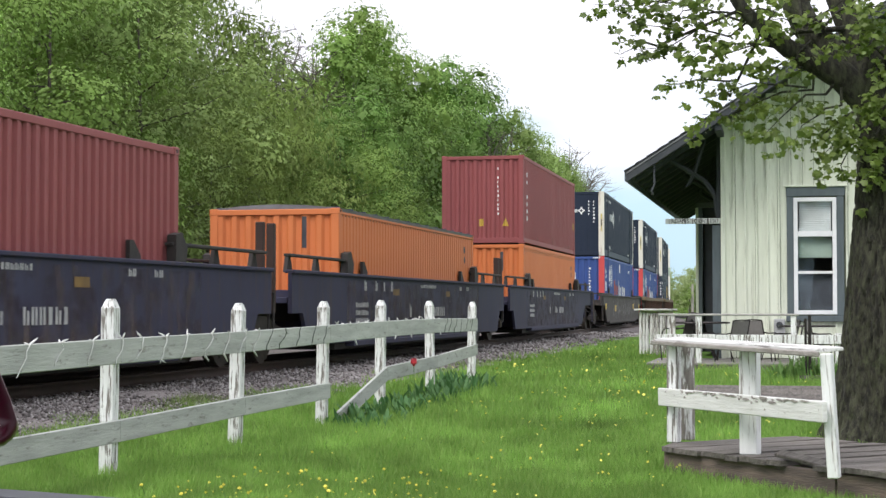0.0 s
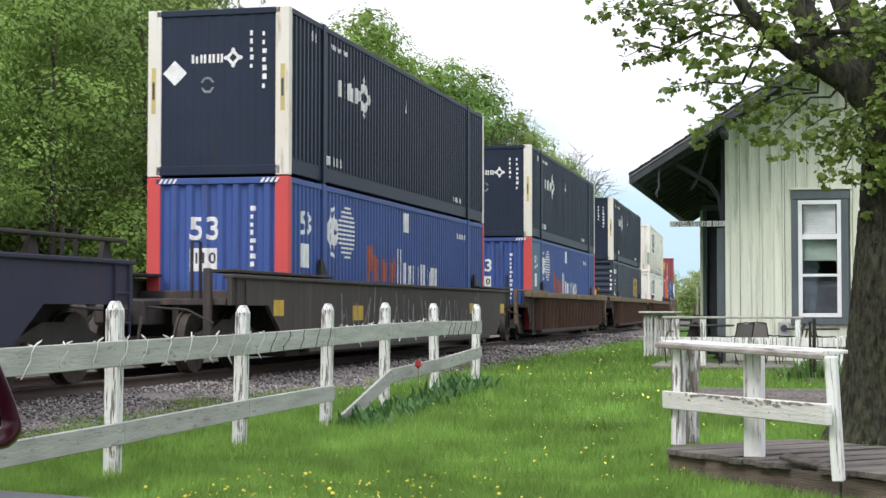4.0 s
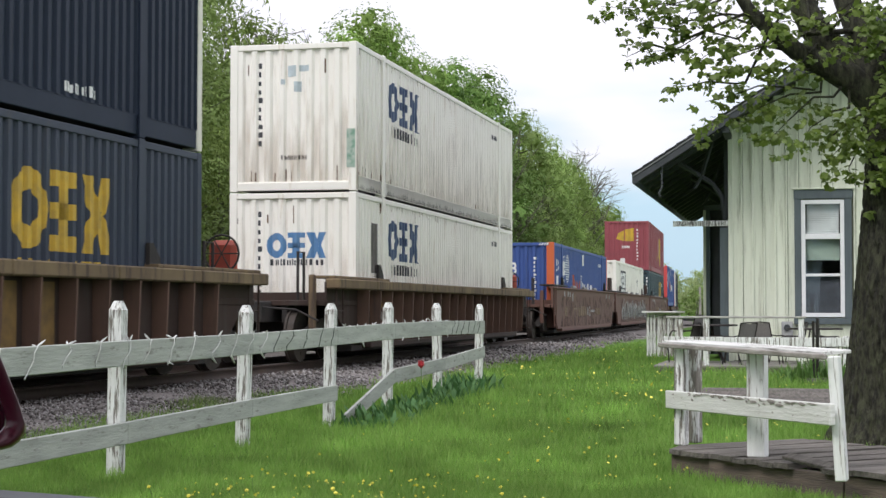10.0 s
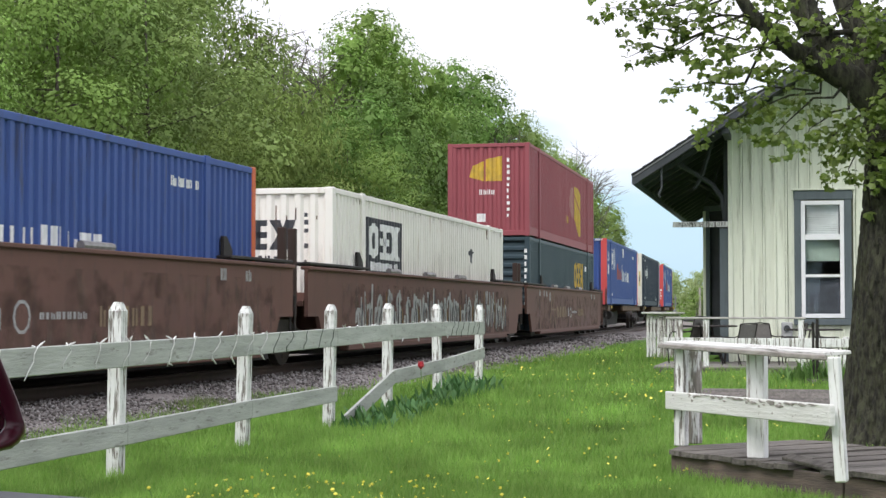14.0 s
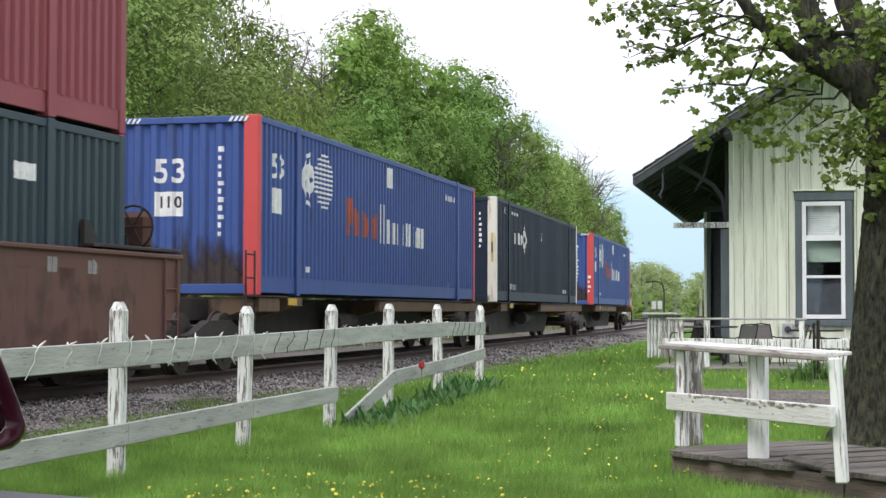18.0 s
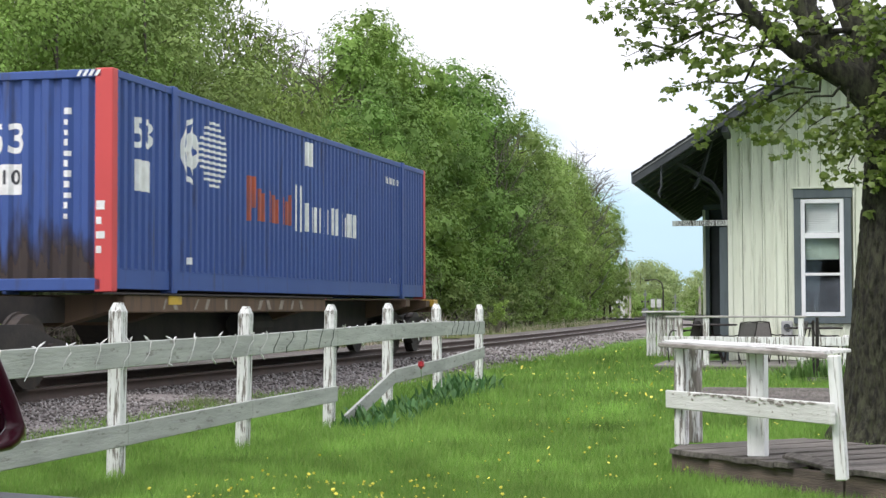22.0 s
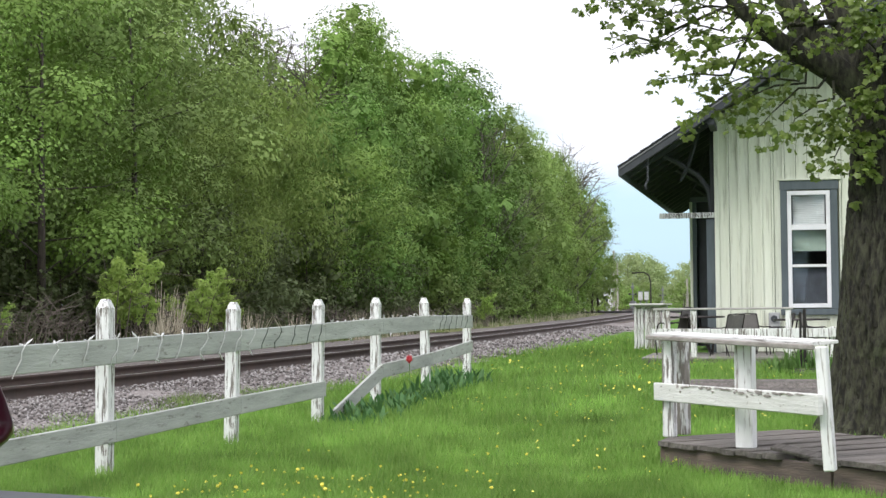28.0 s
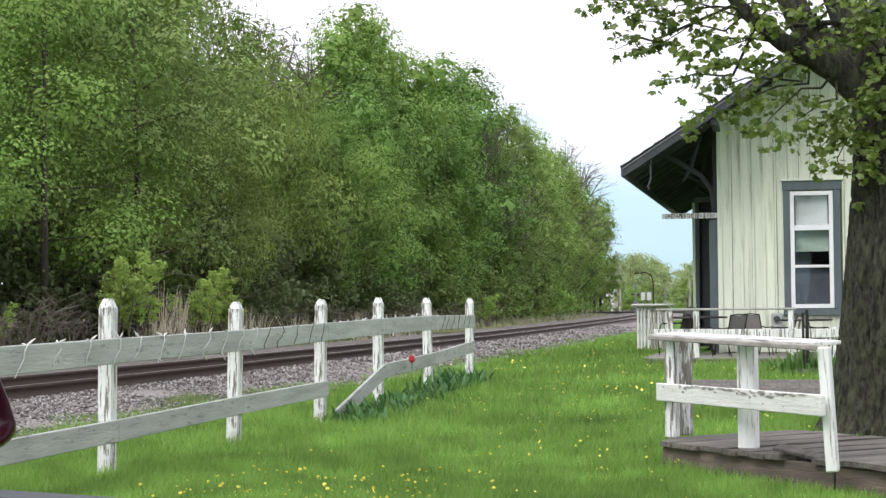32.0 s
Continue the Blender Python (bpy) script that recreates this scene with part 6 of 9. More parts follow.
# the boards' green, with the shade of their gaps put into the colour
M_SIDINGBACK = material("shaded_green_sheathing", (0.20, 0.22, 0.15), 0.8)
M_CONCRETE = material("grey_concrete", (0.30, 0.29, 0.27), 0.9, col2=(0.22, 0.21, 0.2), scale=3, bump=0.3)
M_SIGNINK = material("worn_dark_sign_paint", (0.10, 0.10, 0.11), 0.8, scale=9)
M_DRIP = material("weathered_grey_edge", (0.16, 0.165, 0.17), 0.7, scale=4)
M_SCREEN = material("dark_insect_screen", (0.055, 0.06, 0.075), 0.8)
M_BAYDARK = material("dark_bay_paint", (0.035, 0.04, 0.045), 0.7)
M_METER = material("grey_meter_box", (0.42, 0.43, 0.43), 0.5, scale=3)
build_depot()

# ---------------------------------------------------------------- patio before the gable
PATIO_Z = 0.31
M_PATIOWOOD = material("pale_silvered_deck_board", (0.30, 0.285, 0.26), 0.85, col2=(0.20, 0.19, 0.175), scale=4, stretch=(0.6, 5, 5), bump=0.4, rand=0.15)
M_PEELED = material("bare_grey_post_with_paint_flakes", (0.30, 0.27, 0.24), 0.85, col2=(0.16, 0.14, 0.125), scale=5, stretch=(4, 4, 0.6), bump=0.6, stain=(0.72, 0.72, 0.70), stain_scale=7, stain_at=(0.5, 0.56), stain_stretch=(3, 3, 0.5))


M_EDGEPALE = material("pale_weathered_edge", (0.46, 0.45, 0.42), 0.85, col2=(0.32, 0.31, 0.29), scale=6, stretch=(1, 1, 3), bump=0.3)


def depot_point(u, v, z=0.0):
    """From the depot's own axes: u along the gable, v out of it towards the lawn."""
    return D_AT @ Vector((u, -v, z))


def build_patio():
    m = D_AT
    slab = thing("patio_deck", m, "low weathered plank deck before the depot gable", "deck")
    part("rim", MB().box(-1.15, 6.4, -2.62, -2.56, 0.05, PATIO_Z - 0.03, 0.008), M_GREYWOOD, slab)
    part("rim", MB().box(-1.15, -1.09, -2.56, -0.06, 0.05, PATIO_Z - 0.03, 0.008), M_GREYWOOD, slab)
    for i in range(18):
        part("plank", MB().box(-1.15, 6.4, -2.62 + i * 0.142, -2.62 + i * 0.142 + 0.134, PATIO_Z - 0.03, PATIO_Z, 0.005), M_PATIOWOOD, slab)
    f = thing("patio_fence", m, "low white picket fence with peeling paint round the patio", "fence")
    # short wing of pickets beside the platform
    w = pose(-5.43, 34.7, 0, 0, 0, -56)
    wing = D_AT.inverted() @ w
    rw = random.Random(77)
    for i in range(9):
        part("picket", MB().box(-0.055, 0.055, -0.015, 0.015, 0.24, 1.12 + rw.uniform(-0.02, 0.02), 0.006), rw.choice((M_WHITEWOOD, M_WHITEWOOD, M_WHITEWOOD, M_PEELED)), f, m=wing @ pose(0.06 + i * 0.165, 0, 0, 0, rw.uniform(-2, 2), 0))
    part("fence_cap", MB().box(-0.05, 1.6, -0.11, 0.11, 1.17, 1.21, 0.008), M_WHITEBOARD, f, m=wing)
    part("fence_rail", MB().box(-0.05, 1.5, 0.02, 0.06, 1.06, 1.17, 0.006), M_WHITEBOARD, f, m=wing)
    part("fence_rail", MB().box(-0.05, 1.5, 0.02, 0.06, 0.36, 0.45, 0.006), M_BOARDWOOD, f, m=wing)
    for u, h in ((-0.72, 0.79), (-0.28, 0.79), (1.28, 0.79), (2.0, 0.5)):
        part("post", MB().box(u - 0.05, u + 0.05, -2.58, -2.48, PATIO_Z, PATIO_Z + h, 0.008), M_PEELED if u < -0.5 else M_WHITEWOOD, f)
    part("mid_board", MB().box(-1.0, 0.0, -2.63, -2.60, PATIO_Z + 0.33, PATIO_Z + 0.48, 0.006), M_WHITEWOOD, f, "white board with peeling paint")
    part("mid_board", MB().box(0.008, 2.05, -2.63, -2.60, PATIO_Z + 0.325, PATIO_Z + 0.475, 0.006), M_WHITEWOOD, f, "white board with peeling paint")
    part("top_board", MB().box(-0.95, 1.36, -2.60, -2.46, PATIO_Z + 0.79, PATIO_Z + 0.825, 0.008), M_EDGEPALE, f, "thin weathered grey top board")


M_IRON = material("dark_bronze_tube", (0.035, 0.03, 0.028), 0.45, 0.4)
M_MESH = material("grey_brown_sling_fabric", (0.25, 0.24, 0.23), 0.85, col2=(0.19, 0.18, 0.17), scale=30, fac=0.7)


def patio_chair():
    c = thing("patio_chair", pose(0, 0, 0), "dark metal patio chair with a grey-brown sling seat", "chair", "chairs on the patio")
    w = 0.27
    part("seat", MB().prism([(-0.25, 0.42), (0.0, 0.40), (0.24, 0.44), (0.24, 0.455), (0.0, 0.415), (-0.25, 0.435)], -w + 0.02, w - 0.02, "x"), M_MESH, c)
    part("backrest", MB().prism([(0.22, 0.45), (0.30, 0.7), (0.36, 0.94), (0.345, 0.945), (0.285, 0.705), (0.205, 0.455)], -w + 0.02, w - 0.02, "x"), M_MESH, c)
    for s in (-1, 1):
        part("side_frame", MB().path([(s * w, -0.27, 0.43), (s * w, 0.0, 0.405), (s * w, 0.23, 0.44), (s * w, 0.30, 0.7), (s * w, 0.36, 0.95)], [0.014] * 5, 6), M_IRON, c)
        part("leg", MB().path([(s * w, -0.22, 0.0), (s * w, -0.25, 0.3), (s * w, -0.20, 0.60), (s * w, -0.14, 0.65), (s * w, 0.12, 0.64), (s * w, 0.29, 0.67)], [0.014] * 6, 6), M_IRON, c)
        part("leg", MB().path([(s * w, 0.38, 0.0), (s * w, 0.26, 0.3), (s * w, 0.2, 0.43)], [0.014] * 3, 6), M_IRON, c)
    part("top_bar", MB().path([(-w, 0.36, 0.95), (0, 0.375, 0.97), (w, 0.36, 0.95)], [0.014] * 3, 6), M_IRON, c)
    return c


def patio_table():
    t = thing("patio_table", pose(0, 0, 0), "round dark metal patio table", "table", "tables on the patio")
    part("tabletop", MB().tube((0, 0, 0.70), (0, 0, 0.725), 0.55, n=28), M_IRON, t)
    part("rim", MB().path([(0.56 * math.cos(a * math.pi / 12), 0.56 * math.sin(a * math.pi / 12), 0.715) for a in range(25)], [0.018] * 25, 5), M_IRON, t)
    for k in range(4):
        a = math.pi / 4 + k * math.pi / 2
        part("leg", MB().path([(0.12 * math.cos(a), 0.12 * math.sin(a), 0.7), (0.2 * math.cos(a), 0.2 * math.sin(a), 0.35), (0.45 * math.cos(a), 0.45 * math.sin(a), 0.0)], [0.016] * 3, 6), M_IRON, t)
    return t


build_patio()
first = patio_chair()
seats = [(-0.75, 1.0, 250), (-0.2, 1.2, 95), (0.22, 2.0, 228), (0.75, 0.75, 140), (1.1, 1.5, 262), (1.75, 1.9, 80), (2.9, 1.9, 250)]
for i, (u, v, rz) in enumerate(seats):
    m = D_AT @ pose(u, -v, PATIO_Z, 0, 0, rz) @ Matrix.Scale(0.86, 4)
    if i == 0:
        first.matrix_basis = m
    else:
        copy_thing(first, m)
tab = patio_table()
tab.matrix_basis = D_AT @ pose(-0.35, -0.9, PATIO_Z) @ Matrix.Scale(0.92, 4)
copy_thing(tab, D_AT @ pose(1.5, -1.3, PATIO_Z) @ Matrix.Scale(0.92, 4))
shaft = thing("umbrella_stand", pose(-1.27, 23.9, 0.2), "bare dark umbrella pole in a heavy foot", "umbrella stand")
part("pole", MB().tube((0, 0, 0.05), (0, 0, 0.92), 0.024, n=10), M_IRON, shaft)
part("guide_pole", MB().tube((-0.06, 0, 0.05), (-0.06, 0, 0.88), 0.018, n=8), M_IRON, shaft)
part("foot", MB().tube((0, 0, 0.0), (0, 0, 0.06), 0.2, 0.17, n=18), M_IRON, shaft)

# ---------------------------------------------------------------- plank footbridge with its railing
B_AT = pose(-1.72, 12.12, 0.0, 0, 0, -44.5)     # x runs along its front edge, y away behind it


def build_bridge():
    b = thing("plank_walkway", B_AT, "low walkway of rotting grey planks under the maple", "walkway")
    rnd = random.Random(9)
    zt, back = 0.205, 1.55
    seam = 1.79
    for x0, x1, dz in ((0.0, seam - 0.012, 0.0), (seam + 0.012, 4.6, -0.006)):
        part("front_board", MB().box(x0, x1, 0.03, 0.075, -0.02 + dz, zt - 0.037 + dz, 0.006), M_RIM, b)
    part("end_board", board_between(MB(), (0.0, 0.03, 0.075), (-0.32, 0.38, 0.075), 0.185, 0.045), M_RIM, b)
    part("back_board", MB().box(-0.3, 4.6, back - 0.05, back, -0.02, zt - 0.037, 0.006), M_RIM, b)
    x = -0.30
    while x < 4.55:
        w = rnd.uniform(0.13, 0.145)
        cut = rnd.uniform(-0.03, 0.012) + (0.14 if 1.2 < x < 1.5 else 0.0)
        ya, yb = max(0.0, -1.1 * x) + cut, max(0.0, -1.1 * (x + w)) + cut
        mb = MB().prism([(x, ya), (x + w, yb), (x + w, back + rnd.uniform(-0.02, 0.03)), (x, back + rnd.uniform(-0.02, 0.03))], -0.018, 0.018, "z")
        part("plank", mb, M_GREYWOOD, b, m=pose(0, 0, zt - 0.018 + rnd.uniform(-0.006, 0.006), rnd.uniform(-0.25, 0.25), rnd.uniform(-0.15, 0.15), 0))
        x += w + 0.009
    part("broken_plank", MB().box(-0.2, 0.2, -0.045, 0.045, -0.014, 0.014, 0.006), M_GREYWOOD, b, "split plank end standing proud", m=pose(1.42, 0.07, zt + 0.02, 14, 7, 8))
    r = thing("walkway_railing", pose(-1.74, 12.19, 0.0), "white wooden railing with cracked and peeling paint on the walkway", "railing")
    part("post", MB().box(-0.045, 0.045, -0.045, 0.045, 0.0, 0.76, 0.008), M_WHITEWOOD, r, m=pose(0.04, 0.36, zt - 0.005, 0, 0, -14))
    part("post", MB().box(-0.045, 0.045, -0.05, 0.05, 0.0, 0.75, 0.008), M_PEELED, r, "post bare of most of its paint", m=pose(0.11, 0.62, zt - 0.005, 0, 0, -18))
    part("post", MB().box(-0.065, 0.065, -0.05, 0.05, 0.0, 0.74, 0.008), M_CLEANPOST, r, m=pose(0.70, -0.52, zt - 0.005, 0, 0, -14))
    part("post", MB().box(-0.036, 0.036, -0.045, 0.045, 0.0, 0.79, 0.008), M_CLEANPOST, r, m=pose(1.325, -1.655, zt - 0.04, 0, -3.2, -10))
    p0, p1 = Vector((-0.075, 0.55, 0)), Vector((1.345, -1.70, 0))
    d = (p1 - p0).normalized()
    out = Vector((d.y, -d.x, 0)) * 0.075
    ang = math.degrees(math.atan2(d.y, d.x))
    mid = (p0 + p1) / 2
    L = (p1 - p0).length
    part("cap_board", MB().box(-L / 2 + 0.07, L / 2 - 0.08, -0.10, 0.10, -0.012, 0.012, 0.004), M_CAP, r, m=pose(mid.x, mid.y, zt + 0.782, 0, 0, ang) @ pose(0, 0, 0, 3.5, 0.5, 0))
    # weathered edge whose grey also puts in the shade under the cap
    part("cap_edge", board_between(MB(), p0 + d * 0.06 + out * 1.58 + Vector((0, 0, zt + 0.765)), p1 - d * 0.02 + out * 1.58 + Vector((0, 0, zt + 0.745)), 0.034, 0.026), M_EDGEWOOD, r, "weathered edge strip, greyed for the shade under the cap")
    part("mid_rail", board_between(MB(), p0 + d * 0.13 + out * 1.05 + Vector((0, 0, zt + 0.345)), p1 + d * 0.03 + out * 1.35 + Vector((0, 0, zt + 0.385)), 0.137, 0.04), M_WHITEBOARD, r)
    # bare wood where the paint has flaked off along the upper edge of the middle rail
    rp = random.Random(14)
    a0, b0 = p0 + out * 1.05 + Vector((0, 0, zt + 0.345)), p1 + d * 0.03 + out * 1.35 + Vector((0, 0, zt + 0.385))
    run_ = (b0 - a0).normalized()
    nrm = run_.cross(Vector((0, 0, 1))).normalized()
    m = Matrix.Translation(a0 + nrm * 0.022) @ Matrix((run_, -nrm, run_.cross(-nrm))).transposed().to_4x4()
    mb, u = MB(), 0.62
    while u < 2.45:
        w, h = rp.uniform(0.02, 0.13), rp.uniform(0.006, 0.026)
        z1 = 0.066 - rp.choice((0, 0.004, 0.012, 0.028, 0.045)) * rp.random()
        mb.prism([(u, z1 - h * 0.4), (u + w * 0.3, z1), (u + w * 0.7, z1 - h * rp.uniform(0, 0.3)), (u + w, z1 - h * rp.uniform(0.3, 0.8)), (u + w * 0.55, z1 - h), (u + w * 0.2, z1 - h * rp.uniform(0.6, 1))], -0.003, 0.003, "y")
        u += w * rp.uniform(0.3, 1.3)
    tagged(part("bare_wood", mb, M_EDGEWOOD, r, "bare grey wood where paint has flaked off", m=m), kind="stuff")
    return b


M_CLEANPOST = material("white_post_paint_with_hairline_cracks", (0.76, 0.77, 0.755), 0.7, col2=(0.66, 0.67, 0.65), scale=3, fac=0.7, stretch=(3, 3, 0.7), bump=0.3, bscale=14, stain=(0.27, 0.25, 0.22), stain_scale=5, stain_at=(0.56, 0.62), stain_stretch=(6, 6, 0.4))
M_CAP = material("weathered_white_cap_board", (0.70, 0.70, 0.68), 0.75, col2=(0.55, 0.55, 0.53), scale=3, fac=0.8, stretch=(0.5, 6, 6), bump=0.3, stain=(0.26, 0.25, 0.23), stain_scale=4, stain_at=(0.54, 0.60), stain_stretch=(0.5, 7, 7))
M_EDGEWOOD = material("bare_wood_and_cap_shade", (0.36, 0.335, 0.31), 0.85, col2=(0.22, 0.20, 0.18), scale=6, stretch=(1, 1, 3), bump=0.4)
M_RIM = material("brown_grey_board", (0.17, 0.13, 0.105), 0.85, col2=(0.10, 0.08, 0.07), scale=4, stretch=(0.7, 5, 5), bump=0.5, rand=0.1)
build_bridge()
slab2 = thing("plank_path", pose(-2.35, 18.2, 0.0, 0, 0, 4), "grey weathered plank path across the lawn", "path")
for i in range(17):
    part("plank", MB().box(0.0, 3.4, i * 0.15, i * 0.15 + 0.142, 0.12 + i * 0.004, 0.19 + i * 0.004, 0.006), M_GREYWOOD, slab2)

# ---------------------------------------------------------------- trees
M_BARK = material("grey_brown_bark", (0.085, 0.07, 0.055), 0.9, col2=(0.05, 0.042, 0.035), scale=5, stretch=(4, 4, 0.8), bump=0.9, bscale=12, stain=(0.09, 0.11, 0.06), stain_scale=2, stain_at=(0.58, 0.75))
M_BARKPALE = material("pale_bare_bark", (0.14, 0.128, 0.10), 0.9, col2=(0.09, 0.082, 0.062), scale=5, stretch=(3, 3, 1))
LEAF_A = leaf_material("fresh_spring_leaf", (0.185, 0.302, 0.063), (0.218, 0.33, 0.076), 0.26, 0.16, 0.2, (0.22, 0.8))
LEAF_B = leaf_material("olive_spring_leaf", (0.215, 0.315, 0.09), (0.247, 0.338, 0.103), 0.26, 0.16, 0.2, (0.22, 0.8))
LEAF_C = leaf_material("deep_green_leaf", (0.145, 0.255, 0.058), (0.18, 0.29, 0.071), 0.25, 0.16, 0.2, (0.22, 0.8))
# distant leaf, its green paled to put the haze into the colour
LEAF_FAR = leaf_material("hazed_distant_leaf", (0.30, 0.375, 0.16), (0.34, 0.41, 0.19), 0.36, 0.12, 0.12, (0.22, 0.8))
# thicket leaf with the shade low in the wood put into its colour
LEAF_D = leaf_material("shade_dark_thicket_leaf", (0.11, 0.145, 0.055), (0.14, 0.175, 0.075), 0.25, 0.2, 0.2)
LEAF_W = leaf_material("yellow_green_willow_leaf", (0.245, 0.352, 0.089), (0.28, 0.38, 0.103), 0.26, 0.10, 0.16, (0.22, 0.8))


def leaf_quads(p, nn, s, flat, rng, droop=0.0):
    """Bent leaf pairs at p with normals nn; droop turns their long axis downwards."""
    n = len(p)
    nn = nn / np.linalg.norm(nn, axis=1)[:, None]
    way = rng.normal(size=(n, 3)) * (1 - 0.75 * droop) + np.array([0, 0, -1.0]) * droop
    u = way - nn * (way * nn).sum(1)[:, None]
    u /= np.linalg.norm(u, axis=1)[:, None]
    w = np.cross(nn, u)
    s = s[:, None]
    a = p - u * s * 0.5
    b = p + w * s * flat * 0.5 + nn * s * 0.08
    c = p + u * s * 0.5 - nn * s * 0.12
    e = p - w * s * flat * 0.5 + nn * s * 0.08
    return np.stack([a, b, c, e], 1).reshape(-1, 3), np.arange(4 * n).reshape(-1, 4)


def leaf_cloud(name, clumps, per, size, mat, rng, flat=0.55):
    """Leaves gathered in small round clumps: centres and radii."""
    cs = np.array([c for c, r in clumps])
    rs = np.array([r for c, r in clumps])
    idx = np.repeat(np.arange(len(cs)), per)
    n = len(idx)
    d = rng.normal(size=(n, 3))
    d /= np.linalg.norm(d, axis=1)[:, None]
    p = cs[idx] + d * (rng.random(n) ** 0.4 * rs[idx])[:, None] * np.array([1, 1, 0.8])
    nn = d * 0.6 + rng.normal(size=(n, 3)) * 0.42 + np.array([0, 0, 0.3])
    vs, fs = leaf_quads(p, nn, size * (0.6 + 0.8 * rng.random(n)), flat, rng)
    return mesh_np(name, vs, fs, mat)


def lobed_crown(name, lobes, dens, size, mat, rng, flat=0.6, droop=0.0, rough=0.2, tuft=9.0):
    """A crown of rounded boughs: leaves lie on the upper and outer side of each bough, so that it shades what is below.
    lobes: centre, radius, outward direction; dens: leaves for each square metre of bough."""
    P, N, S = [], [], []
    for c, r, out in lobes:
        n = int(dens * r * r * 8)
        d = rng.normal(size=(n, 3))
        d /= np.linalg.norm(d, axis=1)[:, None]
        w = d @ np.array(out) * 0.55 + d[:, 2] * 0.65
        keep = rng.random(n) < np.clip(0.40 + 0.9 * w, 0.03, 1.0)
        d = d[keep]
        n = len(d)
        ph = rng.random(3) * 6.28
        ruffle = 1 + 0.16 * np.sin(d[:, 0] * 5.3 + ph[0]) * np.sin(d[:, 1] * 5.1 + ph[1]) + 0.14 * np.sin(d[:, 2] * 6.7 + ph[2] + d[:, 0] * 3)
        rad = r * ruffle * (1.06 - 0.5 * rng.random(n) ** 2.2)
        p = np.array(c) + d * rad[:, None] * np.array([1, 1, 0.82])
        p[:, 2] -= droop * r * 0.5 * rng.random(n) * (1 - d[:, 2])
        P.append(p)
        N.append(d + rng.normal(size=(n, 3)) * rough + np.array([0, 0, 0.25]))
        S.append(size * (0.6 + 0.8 * rng.random(n)))
        # oversized leaves added inside the bough, to block light and darken its gaps
        d = rng.normal(size=(9, 3))
        d /= np.linalg.norm(d, axis=1)[:, None]
        P.append(np.array(c) + d * r * 0.5)
        N.append(d + rng.normal(size=(9, 3)) * 0.3)
        S.append(min(r, tuft * size) * (0.38 + 0.32 * rng.random(9)))
    p, nn = np.concatenate(P), np.concatenate(N)
    vs, fs = leaf_quads(p, nn, np.concatenate(S), flat, rng, droop)
    return mesh_np(name, vs, fs, mat)


def wood_tree_meshes(seed, h, spread, leaf, mat, limbs=22, dens=60, base=0.14, bark=None, lobe=0.085, steep=0.16, flat=0.6, droop=0.0, rough=0.2, leafy=True, tuft=9.0):
    """Trunk with rising limbs and twigs, and a crown of leafy boughs, for a tree of height h."""
    rng = np.random.default_rng(seed)
    rnd = random.Random(seed)
    mb = MB()
    lean = (rnd.uniform(-0.06, 0.06) * h, rnd.uniform(-0.06, 0.06) * h)
    top = Vector((lean[0], lean[1], h * 0.9))
    pts = [Vector((0, 0, -0.2)), Vector((lean[0] * 0.2, lean[1] * 0.3, h * 0.25)), Vector((lean[0] * 0.6, lean[1] * 0.5, h * 0.55)), top]
    r = 0.009 * h + 0.02
    mb.path(pts, [r * 1.2, r * 0.85, r * 0.5, 0.015], 7)
    lobes = [(tuple(top), lobe * h, (0, 0, 1))]
    for i in range(limbs):
        k = base + (0.9 - base) * (i + 0.5) / limbs
        a = i * 2.4 + rnd.uniform(-0.6, 0.6)
        u = (k - base) / (0.95 - base)
        shape = min(1.0, 0.62 + 1.5 * u) * max(0.0, 1 - max(0.0, u - 0.3) / 0.8) ** 0.62
        reach = spread * shape * rnd.uniform(0.6, 1.12)
        start = Vector((lean[0] * k, lean[1] * k, k * h * 0.9))
        end = start + Vector((math.cos(a) * reach, math.sin(a) * reach, h * steep * rnd.uniform(0.3, 1.2) * (1 - 0.55 * u)))
        mid = start.lerp(end, 0.5) + Vector((rnd.gauss(0, 0.01), rnd.gauss(0, 0.01), -0.012)) * h
        mb.path([start, mid, end], [r * 0.24, r * 0.14, 0.006] if leafy else [r * 0.32, r * 0.24, 0.02], 5)
        if not leafy:
            for j in range(7):
                at = start.lerp(end, 0.35 + 0.65 * rnd.random())
                tw = at + Vector((math.cos(a) * 0.35 + rnd.gauss(0, 0.75), math.sin(a) * 0.35 + rnd.gauss(0, 0.75), rnd.gauss(0.5, 0.5))) * 0.06 * h
                mb.path([at, at.lerp(tw, 0.5) + Vector((0, 0, 0.006 * h)), tw], [0.018, 0.013, 0.007], 3)
                for q in range(2):
                    t2 = tw + Vector((rnd.gauss(0, 1), rnd.gauss(0, 1), rnd.gauss(0.5, 0.7))) * 0.022 * h
                    mb.path([at.lerp(tw, 0.6), t2], [0.010, 0.006], 3)
            continue
        for j, q in enumerate((1.0, 0.72, 0.5)[: 3 if shape > 0.6 else 2]):
            at = start.lerp(end, q) + Vector((rnd.gauss(0, 1), rnd.gauss(0, 1), rnd.gauss(0, 0.6))) * 0.03 * h * (j > 0)
            out = Vector((math.cos(a), math.sin(a), 0.3 + 0.5 * u)).normalized()
            lobes.append((tuple(at), h * lobe * (1.0, 0.9, 0.75)[j] * rnd.uniform(0.7, 1.2), tuple(out)))
    tk = mb.mesh("trunk", bark or M_BARK, True)
    return tk, (lobed_crown("crown", lobes, dens, leaf, mat, rng, flat, droop, rough, tuft) if leafy else None)


